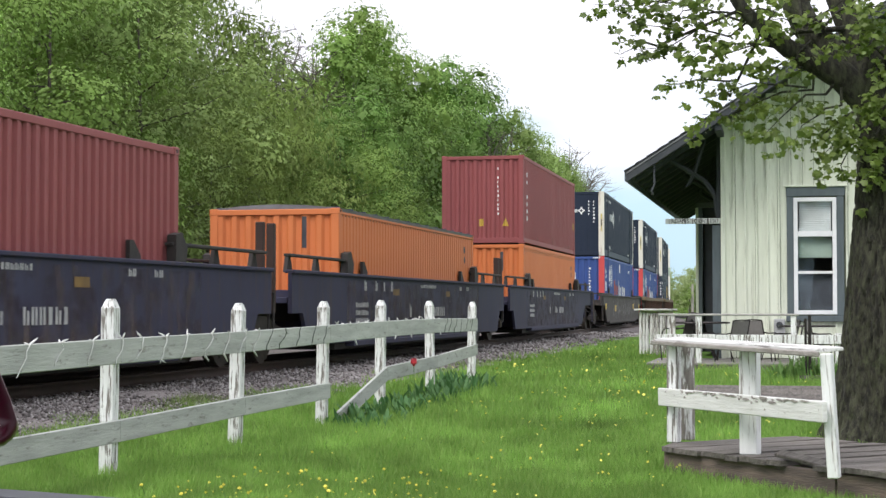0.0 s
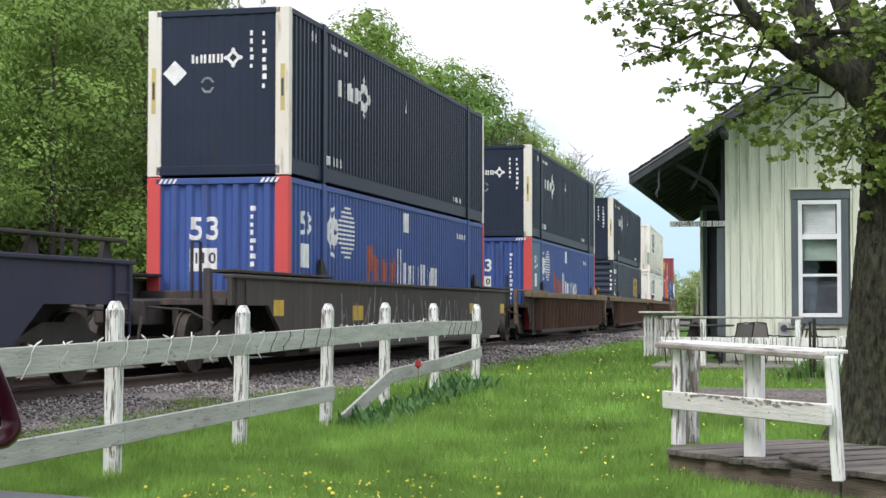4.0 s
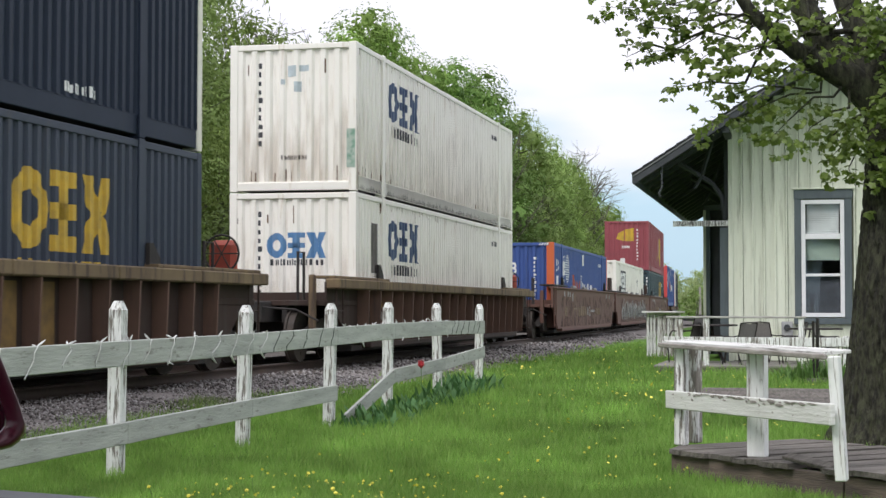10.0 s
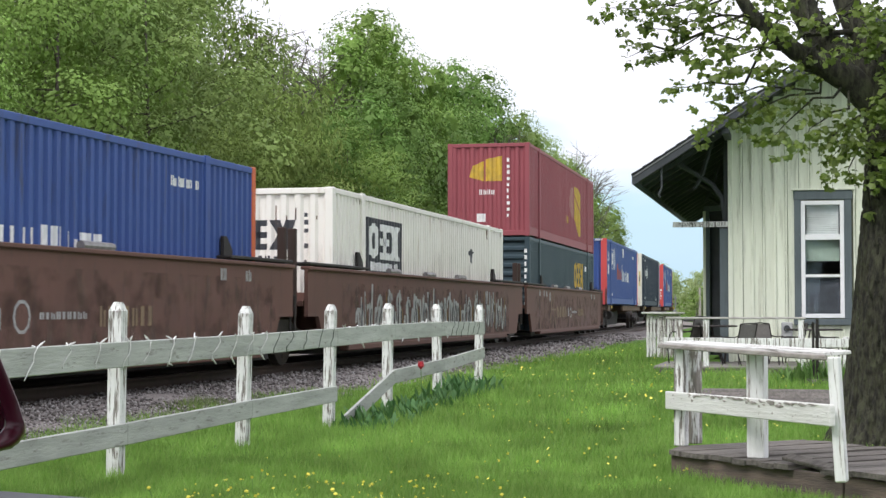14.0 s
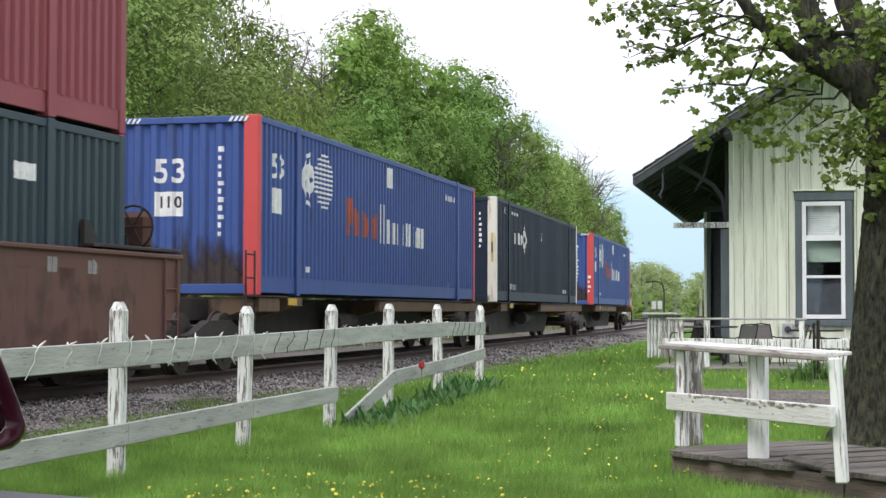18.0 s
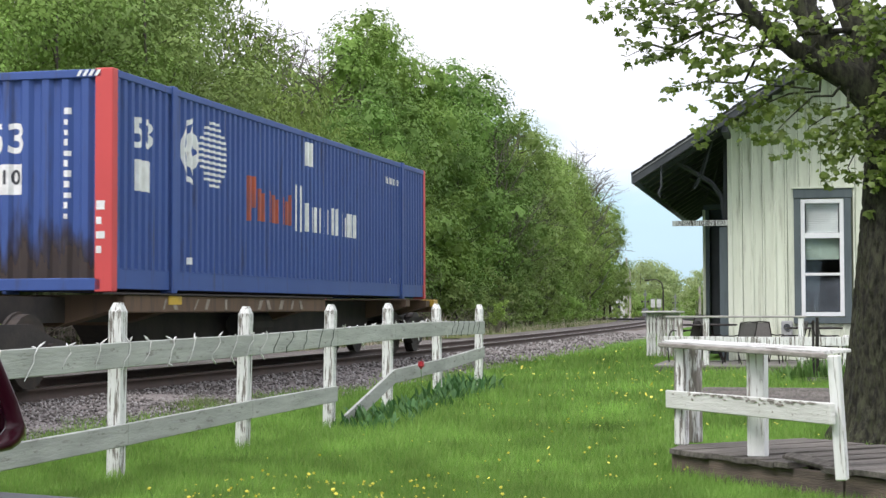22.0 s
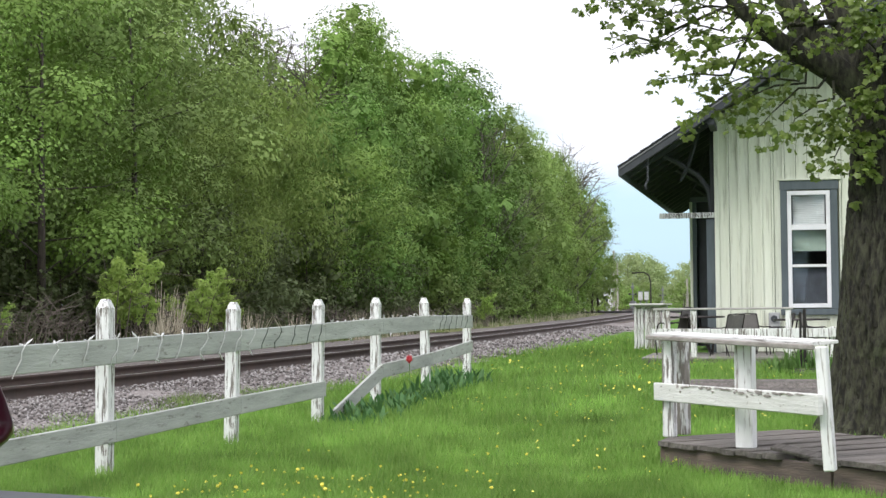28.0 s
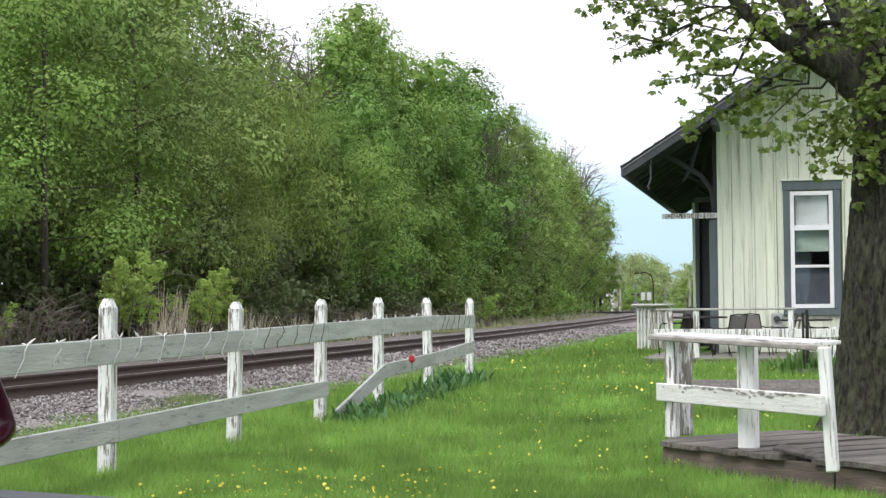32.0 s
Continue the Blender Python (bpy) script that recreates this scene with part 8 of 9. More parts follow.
def build_maple():
    rng, rnd = np.random.default_rng(61), random.Random(61)
    tx, ty = 0.04, 15.15
    t = thing("maple_tree", pose(tx, ty, 0.0), "old maple with furrowed bark and young yellow-green leaves", "tree")
    mb = MB()
    n, rings = 220, 110
    hs = [-0.1, 0.05, 0.25, 0.6, 1.2, 1.9, 2.6, 3.1]
    rs = [0.82, 0.70, 0.62, 0.565, 0.51, 0.46, 0.41, 0.38]
    vs, fs = [], []
    for i in range(rings):
        z = -0.1 + 3.55 * i / (rings - 1)
        r = float(np.interp(z, hs, rs))
        for j in range(n):
            a = 2 * math.pi * j / n
            rr = r * (1 + 0.05 * math.sin(3 * a + z) + 0.04 * math.sin(7 * a) + 0.12 * max(0, 0.4 - z) * math.sin(5 * a))
            # plates of bark between deep upright furrows
            ca, sa, sw = math.cos(a + 0.06 * math.sin(z * 3)), math.sin(a + 0.06 * math.sin(z * 3)), 0.25 * noise.noise((math.cos(a) * 3, math.sin(a) * 3, z * 4))
            f = noise.noise((ca * 13.0, sa * 13.0, z * 2.3 + sw)) + 0.4 * noise.noise((ca * 24, sa * 24, z * 6.0))
            rr -= 0.06 * max(0.0, 1 - abs(f) / 0.22) + 0.012 * noise.noise((ca * 30, sa * 30, z * 12))
            vs.append((rr * math.cos(a) + 0.02 * z - 0.06, rr * math.sin(a), z))
        if i:
            b = (i - 1) * n
            fs += [(b + j, b + (j + 1) % n, b + n + (j + 1) % n, b + n + j) for j in range(n)]
    mb.add(vs, fs)
    part("trunk", mb, M_MAPLEBARK, t, smooth=True)
    # way of each limb, and its half-thickness along it
    limbs = [([(0.05, 0.1, 2.6), (-0.16, -0.04, 3.1), (-0.42, -0.16, 3.35), (-0.65, -0.24, 3.47), (-0.88, -0.32, 3.59), (-1.1, -0.4, 3.77), (-1.27, -0.48, 3.94), (-1.41, -0.56, 4.17), (-1.6, -0.8, 4.9), (-1.8, -1.2, 6.4)], (0.2, 0.165, 0.135, 0.11, 0.085, 0.07, 0.06, 0.05, 0.035, 0.01)),
             ([(-0.1, 0.0, 3.1), (-0.28, 0.0, 3.34), (-0.48, 0.03, 3.54), (-0.62, 0.06, 3.7), (-0.74, 0.09, 3.85), (-0.83, 0.12, 4.05), (-0.91, 0.15, 4.5), (-1.1, 0.5, 6.8)], (0.19, 0.175, 0.155, 0.14, 0.13, 0.125, 0.105, 0.02)),
             ([(0.0, 0.0, 2.9), (-0.08, 0.02, 3.3), (-0.22, 0.05, 3.63), (-0.36, 0.1, 3.89), (-0.45, 0.15, 4.13), (-0.5, 0.2, 4.7), (-0.4, 0.1, 7.5)], (0.2, 0.19, 0.155, 0.13, 0.12, 0.105, 0.02)),
             ([(-0.37, 0.0, 3.8), (-0.6, -0.1, 3.78), (-0.84, -0.2, 3.75)], (0.032, 0.024, 0.016)),
             ([(0.0, 0, 2.8), (0.2, 0.1, 3.6), (0.7, 0.2, 4.6), (1.2, 0.3, 6.2), (1.5, 0.5, 7.8)], 0.34),
             ([(0.15, 0, 2.9), (0.8, -0.3, 3.6), (1.7, -0.6, 4.4), (2.6, -0.8, 5.2)], 0.14),
             ([(0.1, 0.1, 2.9), (0.4, 0.8, 3.8), (0.6, 1.8, 5.0), (0.7, 2.4, 6.2)], 0.15)]
    for pts, r in limbs:
        part("limb", MB().path([(x - 0.12, y, z) for x, y, z in pts], list(r) if isinstance(r, tuple) else [r * (1 - 0.92 * (i / (len(pts) - 1)) ** 0.8) for i in range(len(pts))], 10), M_MAPLEBARK, t, smooth=True)
    # sprays: start, end, number of leaf clusters, spread
    sprays = [
        ((-1.24, -0.3, 3.9), (-2.65, -0.62, 4.02), 20, 0.1), ((-1.29, -0.3, 3.94), (-2.26, -0.62, 3.78), 14, 0.08), ((-1.19, -0.3, 3.81), (-2.16, -0.62, 3.57), 18, 0.07),
        ((-2.07, -0.3, 3.68), (-2.36, -0.62, 3.58), 5, 0.05), ((-0.97, -0.3, 3.66), (-1.75, -0.62, 3.5), 16, 0.09), ((-1.09, -0.3, 3.7), (-1.5, -0.62, 3.41), 9, 0.07),
        ((-0.74, -0.3, 3.46), (-1.32, -0.62, 3.32), 12, 0.08), ((-1.3, -0.3, 3.33), (-1.98, -0.62, 3.27), 10, 0.06), ((-0.7, -0.3, 3.24), (-1.7, -0.62, 3.15), 22, 0.1),
        ((-0.65, -0.3, 3.21), (-1.6, -0.62, 2.91), 22, 0.09), ((-0.6, -0.3, 3.19), (-1.13, -0.62, 2.79), 16, 0.12), ((-0.4, -0.3, 3.1), (-0.81, -0.62, 2.73), 20, 0.13),
        ((-0.31, -0.3, 3.02), (-0.6, -0.62, 2.54), 20, 0.12), ((-0.25, -0.3, 2.89), (-0.45, -0.62, 2.37), 8, 0.07), ((0.02, -0.3, 3.56), (-0.33, -0.62, 3.73), 16, 0.12),
        ((-0.0, -0.3, 3.52), (-0.45, -0.62, 3.53), 10, 0.07), ((0.02, -0.3, 3.36), (-0.08, -0.62, 3.12), 10, 0.1), ((0.02, -0.3, 3.11), (-0.15, -0.62, 3.0), 10, 0.08),
        ((-0.02, -0.3, 2.81), (-0.3, -0.62, 2.69), 14, 0.1), ((-0.02, -0.3, 2.48), (-0.2, -0.62, 2.33), 12, 0.1), ((-0.04, -0.3, 2.66), (-0.06, -0.62, 2.78), 8, 0.09),
        ((-0.59, -0.3, 3.75), (-1.04, -0.62, 3.79), 8, 0.09), ((-0.59, -0.3, 3.88), (-0.79, -0.62, 3.82), 5, 0.07), ((-1.54, -0.3, 4.15), (-1.9, -0.62, 3.84), 12, 0.12),
        ((-1.55, -0.3, 4.09), (-2.18, -0.62, 3.92), 12, 0.12), ((-1.04, -0.3, 3.98), (-1.26, -0.62, 3.84), 7, 0.1), ((-0.66, -0.3, 3.65), (-0.85, -0.62, 3.34), 5, 0.05),
        ((-0.39, -0.3, 3.94), (0.01, -0.62, 3.91), 12, 0.12), ((0.03, -0.3, 3.72), (-0.11, -0.62, 3.82), 12, 0.12),
    ]
    for i in range(70):
        pts, r = rnd.choice(limbs)
        a = Vector(pts[rnd.randrange(2, len(pts))])
        b = a + Vector((rnd.gauss(0, 0.6), abs(rnd.gauss(0, 0.8)), rnd.uniform(0.2, 1.2)))
        if b.z > 4.6 or b.x > 0.6:
            sprays.append((tuple(a), tuple(b), 14, 0.2))
    at, tips = [], []
    for a, b, k, sp in sprays:
        a, b = Vector(a), Vector(b)
        mid = (a + b) / 2 + Vector((0, 0, 0.05 * (b - a).length))
        root = min((Vector(p) for pts, r in limbs for p in pts), key=lambda p: (p - a).length)
        way = ([root] if (root - a).length < 1.0 else []) + [a, a.lerp(mid, 0.5), mid, mid.lerp(b, 0.5), b]
        way = [way[0]] + [p + Vector((rnd.gauss(0, 1), rnd.gauss(0, 1), rnd.gauss(0, 1))) * 0.035 for p in way[1:]]
        part("branch", MB().path([p - Vector((0.12, 0.0, 0)) for p in way], [0.016 - 0.014 * i / (len(way) - 1) for i in range(len(way))], 5), M_MAPLEBARK, t)
        for j in range(int(k * 1.2)):
            # a cluster: leaves spread like a fan from the end of a twig and hang outwards
            q = 1 - rnd.random() ** 1.3 * 0.8
            p = a.lerp(mid, q * 2) if q < 0.5 else mid.lerp(b, q * 2 - 1)
            hub = p + Vector((rnd.gauss(0, 1), rnd.gauss(0, 1), rnd.gauss(-0.3, 0.8))) * sp * 1.1
            for i in range(rnd.randint(4, 8)):
                w = Vector((rnd.gauss(0, 1), rnd.gauss(0, 1), rnd.gauss(-0.35, 0.5))).normalized()
                at.append(tuple(hub + w * rnd.uniform(0.03, 0.085)))
                tips.append(tuple(w + Vector((0, 0, -0.35))))
    part("leaves", maple_leaves("leaves", np.array(at) - np.array([0.12, 0.05, 0.0]), np.array(tips), 0.082, LEAF_M, rng), None, t)


build_maple()

# ---------------------------------------------------------------- crossing and buildings far off
M_POLE = material("weathered_pole_wood", (0.42, 0.395, 0.35), 0.9, col2=(0.30, 0.28, 0.25), scale=3)
M_SIGNALGREY = material("aluminium_mast", (0.30, 0.31, 0.32), 0.5, 0.4)
M_BOXWHITE = material("white_enamel", (0.8, 0.8, 0.8), 0.5)


def polar(az, r):
    return r * math.sin(radians(az)), r * math.cos(radians(az))


def far_things():
    for az, r, h in ((-9.60, 200, 7.6), (-9.48, 215, 6.6), (-7.15, 190, 4.6), (-7.05, 170, 3.6)):
        x, y = polar(az, r)
        p = thing("utility_pole", pose(x, y, 0), "weathered wooden utility pole near the crossing", "utility pole", "poles near the crossing")
        part("pole", MB().tube((0, 0, -0.3), (0, 0, h), 0.16, 0.12, 10), M_POLE, p)
    x, y = polar(-8.32, 165)
    s = thing("crossing_light", pose(x, y, 0), "dark curved lamp post at the road crossing", "lamp post")
    part("mast", MB().path([(0, 0, 0), (0, 0, 3.2), (-0.15, 0, 3.9), (-0.7, 0, 4.25), (-1.4, 0, 4.2)], [0.09, 0.08, 0.07, 0.06, 0.05], 8), M_STEEL, s)
    part("lamp_head", MB().box(-1.9, -1.4, -0.12, 0.12, 4.1, 4.25, 0.04), M_STEEL, s)
    for az, r in ((-8.95, 150), (-7.9, 185)):
        x, y = polar(az, r)
        g = thing("crossing_signal", pose(x, y, 0), "grey railway crossing signal on a thin mast", "crossing signal", "signals at the crossing")
        part("mast", MB().tube((0, 0, 0), (0, 0, 3.0), 0.06, n=8), M_SIGNALGREY, g)
        part("sign_plate", MB().box(-0.14, 0.14, -0.02, 0.02, -0.14, 0.14, 0.005), M_SIGNALGREY, g, m=pose(0, -0.07, 2.6, 0, 0, 0))
        for k in (-0.4, 0.4):
            part("lamp", MB().tube((k * 0.7, -0.14, 1.95), (k * 0.7, 0.05, 1.95), 0.1, n=14), M_STEEL, g)
        part("lamp_bar", MB().box(-0.4, 0.4, -0.03, 0.03, 1.9, 2.0), M_SIGNALGREY, g)
        part("gate_box", MB().box(-0.25, 0.25, -0.2, 0.2, 0.6, 1.3, 0.03), M_SIGNALGREY, g)
    for az, r in ((-8.68, 160), (-8.47, 160)):
        x, y = polar(az, r)
        c = thing("signal_cabinet", pose(x, y, 0), "white signal cabinet beside the crossing", "cabinet", "cabinets at the crossing")
        part("body", MB().box(-0.2, 0.2, -0.2, 0.2, 1.4, 2.2, 0.03), M_BOXWHITE, c)
        part("roof", MB().box(-0.23, 0.23, -0.23, 0.23, 2.2, 2.26, 0.02), M_SIGNALGREY, c)
        part("foot", MB().box(-0.07, 0.07, -0.07, 0.07, -0.05, 1.4), M_SIGNALGREY, c)
    x, y = polar(-9.95, 205)
    h = thing("white_house", pose(x, y, 0, 0, 0, 10), "small white gabled house half hidden by trees", "house")
    part("wall", MB().box(-1.0, 1.0, -3, 3, 0, 3.3), M_BOXWHITE, h)
    part("roof", MB().prism([(-1.2, 3.25), (1.2, 3.25), (0.0, 4.0)], -3.2, 3.2), material("pale_grey_roof", (0.55, 0.56, 0.57), 0.8), h)
    for k in (-0.45,):
        w = part("window", MB().box(k, k + 0.9, -3.04, -2.98, 0.9, 1.9, 0.01), M_DARKTRIM, h)
        part("sill", MB().box(k - 0.05, k + 0.95, -3.1, -3.0, 0.82, 0.9), M_SIGNALGREY, w)
    rb = random.Random(44)
    for i in range(9):
        bx, by = polar(-10.6 + 0.17 * i + rb.uniform(-0.05, 0.05), rb.uniform(150, 175))
        shrub(rb.choice((0, 1)), bx, by, rb.uniform(0.35, 0.6), rb.uniform(0, 360))
    for az, r, s in ((-10.2, 197, 0.5), (-9.95, 195, 0.42), (-9.7, 196, 0.55)):
        bx, by = polar(az, r)
        wood_tree(HEDGE[2], bx, by, 0.0, rb.uniform(0, 360), s, "low bush before the white house", "bush", "bushes beyond the crossing", "bush")
    road = MB()
    x, y = polar(-8.5, 172)
    road.box(-60, 90, -3.2, 3.2, 0.02, 0.30, 0.0)
    tagged(solid("road", road, material("grey_asphalt", (0.06, 0.06, 0.062), 0.9, scale=3, bump=0.2), "asphalt road over the railway crossing", "road", kind="structure"))
    bpy.data.objects["road"].matrix_basis = pose(x, y, -0.02, 0, 0, 8)


far_things()

# ---------------------------------------------------------------- string of lights on the fence
M_WIRE = material("white_cord", (0.74, 0.74, 0.72), 0.6)
M_WIREDARK = material("dark_green_cord", (0.05, 0.07, 0.05), 0.6)


def light_string():
    st = thing("light_string", pose(0, 0, 0), "string of unlit white fairy lights wound round the fence rail", "light string")
    rnd = random.Random(17)
    up = [0.87, 0.88, 0.90, 0.92, 0.935, 0.965, 0.99, 1.0, 0.985]
    s = 0.25
    while s < 7.95:
        k = int(s)
        q = s - k
        (xa, ya), (xb, yb) = FENCE[k], FENCE[k + 1]
        x, y, z = xa + (xb - xa) * q + 0.085, ya + (yb - ya) * q, up[k] + (up[k + 1] - up[k]) * q
        dark = 4.15 < s < 4.95 or 7.1 < s
        mat = M_WIREDARK if dark else M_WIRE
        j = lambda a: rnd.uniform(-a, a)
        lean = rnd.uniform(0.10, 0.22)
        w = 0.0036 if s < 5 else 0.0034
        if s < 5 or dark:
            pts = [(x + 0.024, y - lean * 0.4, z - 0.095 + j(0.03)), (x + 0.028, y - lean * 0.3 + j(0.04), z - 0.05), (x + 0.028, y + j(0.03), z), (x + 0.028, y + lean * 0.3 + j(0.04), z + 0.05), (x + 0.02, y + lean * 0.4, z + 0.096)]
            part("cord", MB().path(pts, [w] * 5, 5), mat, st)
        if not dark:
            for n in range(rnd.choice((1, 2, 2))):
                foot = Vector((x + 0.01, y + lean * 0.4, z + 0.09))
                tip = foot + Vector((j(0.03), j(0.09), rnd.uniform(0.01, 0.05)))
                part("bulb", MB().path([foot, foot.lerp(tip, 0.5), tip], [w, 0.008, 0.003], 5), mat, st)
            if rnd.random() < 0.4:
                foot = Vector((x + 0.026, y - lean * 0.4, z - 0.09))
                tip = foot + Vector((0.01, j(0.08), -rnd.uniform(0.02, 0.07)))
                part("bulb", MB().path([foot, tip], [0.010, 0.004], 5), mat, st)
        s += rnd.uniform(0.10, 0.16) if s > 5 else rnd.uniform(0.13, 0.22)


light_string()

# ---------------------------------------------------------------- plants in the lawn
M_PETAL = material("yellow_dandelion", (0.78, 0.74, 0.16), 0.7, col2=(0.80, 0.68, 0.08), scale=40)
M_STALK = material("green_stalk", (0.12, 0.22, 0.05), 0.7)
M_TULIP = material("red_tulip", (0.62, 0.04, 0.05), 0.5, col2=(0.45, 0.03, 0.05), scale=20)
LEAF_LILY = leaf_material("fresh_green_blade_leaf", (0.11, 0.21, 0.055), (0.17, 0.28, 0.09), 0.35, 0.1)
LEAF_IRIS = leaf_material("blue_green_blade_leaf", (0.06, 0.15, 0.05), (0.11, 0.22, 0.08), 0.25, 0.1)


def dandelion():
    d = thing("dandelion", pose(0, 0, 0), "yellow dandelion in the grass", "flower", "dandelions in the lawn")
    part("stem", MB().path([(0, 0, -0.01), (0.008, 0, 0.08), (0, 0.004, 0.15)], [0.004, 0.0035, 0.003], 5), M_STALK, d)
    mb = MB()
    for i in range(12):
        a = 2 * math.pi * i / 12
        for r, z in ((0.0165, 0.152), (0.011, 0.160)):
            c, s = math.cos(a + z * 9), math.sin(a + z * 9)
            mb.add([(0, 0, z - 0.006), (r * c - 0.006 * s, r * s + 0.006 * c, z + 0.004), (r * c + 0.006 * s, r * s - 0.006 * c, z + 0.004)], [(0, 1, 2)])
    mb.tube((0, 0, 0.145), (0, 0, 0.158), 0.007, 0.012, 8)
    part("flower_head", mb, M_PETAL, d)
    return d


def flowers():
    rnd = random.Random(23)
    spots = []
    for x0, x1, y0, y1, n in ((-4.7, -2.7, 8.8, 10.9, 120), (-3.4, -1.2, 8.8, 14, 22), (-5.2, -2.0, 11.5, 20, 38), (-8.0, -5.3, 24, 46, 34), (-5.5, -3.0, 17, 28, 38), (-3.8, 0.2, 21.0, 26.3, 70), (-5.3, -4.3, 27, 33, 10)):
        for i in range(n):
            spots.append((rnd.uniform(x0, x1), rnd.uniform(y0, y1)))
    one = dandelion()
    for i, (x, y) in enumerate(spots):
        m = pose(x, y, ground_z(x, y) - 0.03 * rnd.random(), rnd.uniform(-40, 40), rnd.uniform(-40, 40), rnd.uniform(0, 360))
        m = m @ Matrix.Scale(rnd.choice((0.5, 0.6, 0.7, 0.8, 1.0)), 4)
        if i == 0:
            one.matrix_basis = m
        else:
            copy_thing(one, m)


def small_flowers():
    """Hundreds of small flower heads sprinkled over the lawn, in loose drifts."""
    rng = np.random.default_rng(95)
    n = 7500
    az = np.radians(rng.uniform(-30, 2, n))
    r = 1 / rng.uniform(1 / 42.0, 1 / 8.6, n)
    x, y = r * np.sin(az), r * np.cos(az)
    side = x - np.array([track_x(v) for v in y])
    drift = 0.5 + 0.5 * np.sin(x * 1.3 + 2.0 * np.sin(y * 0.45)) * np.sin(y * 0.7 + 0.9 * np.sin(x * 1.1))
    far = np.clip((y - 12) / 14, 0.08, 1.0)
    clear = (x > -5.2 + 0.04 * y) | (y > 23)
    keep = (side > 3.6) & (rng.random(n) < drift ** 1.5 * far * 0.45) & clear & ~((x > -2.4) & (y > 17.9) & (y < 21.2)) & (y < 27 + np.clip(-x - 4.2, 0, 9) * 9)
    x, y = x[keep], y[keep]
    n = len(x)
    z = np.array([ground_z(a, b) for a, b in zip(x, y)]) + 0.09 + 0.07 * rng.random(n)
    s = (0.008 + 0.009 * rng.random(n)) * np.clip(y / 17, 0.6, 1.5)
    ang = np.arange(6) * math.pi / 3
    tilt = rng.normal(size=(n, 2)) * 0.5
    rim = np.stack([x[:, None] + s[:, None] * np.cos(ang), y[:, None] + s[:, None] * np.sin(ang), z[:, None] + s[:, None] * (tilt[:, :1] * np.cos(ang) + tilt[:, 1:] * np.sin(ang))], -1)
    mid = np.stack([x, y, z + 0.006], 1)[:, None, :]
    vs = np.concatenate([mid, rim], 1).reshape(-1, 3)
    tri = np.array([(0, 1 + i, 1 + (i + 1) % 6) for i in range(6)])
    fs = ((np.arange(n) * 7)[:, None, None] + tri[None]).reshape(-1, 3)
    solid("small_dandelions", mesh_np("small_dandelions", vs, fs, M_PETAL), None, "countless small yellow dandelions sprinkled over the lawn", "flowers", kind="stuff")


def blade_clump(name, label, x, y, n, h, spread, seed, mat, category="plant", group="", w=0.022):
    rng = np.random.default_rng(seed)
    vs, fs = [], []
    for i in range(n):
        a, r = rng.random() * 6.28, spread * rng.random() ** 0.5
        px, py = r * math.cos(a), r * math.sin(a) * 0.8
        d = rng.random() * 6.28
        L = h * (0.5 + 0.6 * rng.random())
        bend = L * (0.15 + 0.5 * rng.random())
        cx, cy = math.cos(d), math.sin(d)
        b = len(vs)
        for q, ww in ((0.0, 0.7), (0.4, 1.0), (0.75, 0.8), (1.0, 0.05)):
            off = bend * q * q
            z = L * (q - 0.25 * q * q * bend / L)
            vs += [(px + cx * off - cy * w * ww, py + cy * off + cx * w * ww, z), (px + cx * off + cy * w * ww, py + cy * off - cx * w * ww, z)]
        fs += [(b, b + 1, b + 3, b + 2), (b + 2, b + 3, b + 5, b + 4), (b + 4, b + 5, b + 7, b + 6)]
    ob = thing(name, pose(x, y, ground_z(x, y) - 0.02), label, category, group)
    part("leaves", mesh_np("leaves", np.array(vs), np.array(fs), mat), None, ob)
    return ob


def borders():
    rnd = random.Random(29)
    for x, y, h, n in ((-5.42, 15.9, 0.20, 46), (-5.48, 16.6, 0.24, 50), (-5.55, 17.3, 0.20, 46), (-5.62, 18.0, 0.22, 46), (-5.68, 18.8, 0.20, 46), (-5.72, 19.6, 0.24, 50), (-5.78, 20.4, 0.32, 60), (-5.82, 21.2, 0.36, 60), (-5.8, 22.0, 0.32, 50)):
        blade_clump("border_plant", "clump of broad blue-green blade leaves along the fence", x, y, n, h, 0.36, rnd.randrange(9999), LEAF_IRIS, "plant", "plants along the fence", 0.024)
    t = thing("tulip", pose(-5.75, 18.95, ground_z(-5.75, 18.95)) @ Matrix.Diagonal((0.7, 0.7, 0.9, 1)), "single red tulip by the fence", "flower")
    part("stem", MB().path([(0, 0, 0), (0.01, 0, 0.3), (0, 0, 0.52)], [0.008, 0.007, 0.006], 5), M_STALK, t)
    mb = MB()
    for i in range(6):
        a = i * math.pi / 3
        c, s = math.cos(a), math.sin(a)
        mb.add([(0, 0, 0.51), (0.05 * c - 0.03 * s, 0.05 * s + 0.03 * c, 0.56), (0.045 * c, 0.045 * s, 0.64), (0.05 * c + 0.03 * s, 0.05 * s - 0.03 * c, 0.56)], [(0, 1, 2, 3)])
    part("petals", mb, M_TULIP, t)
    for u, v, h in ((1.6, 5.9, 0.56), (1.4, 5.8, 0.48), (1.85, 5.75, 0.5), (1.15, 5.7, 0.36)):
        p = depot_point(u, v)
        blade_clump("day_lily", "clump of arching green blade leaves before the patio", p.x, p.y, 70, h * 0.85, 0.26, rnd.randrange(9999), LEAF_LILY, "plant", "plants before the patio", 0.013)


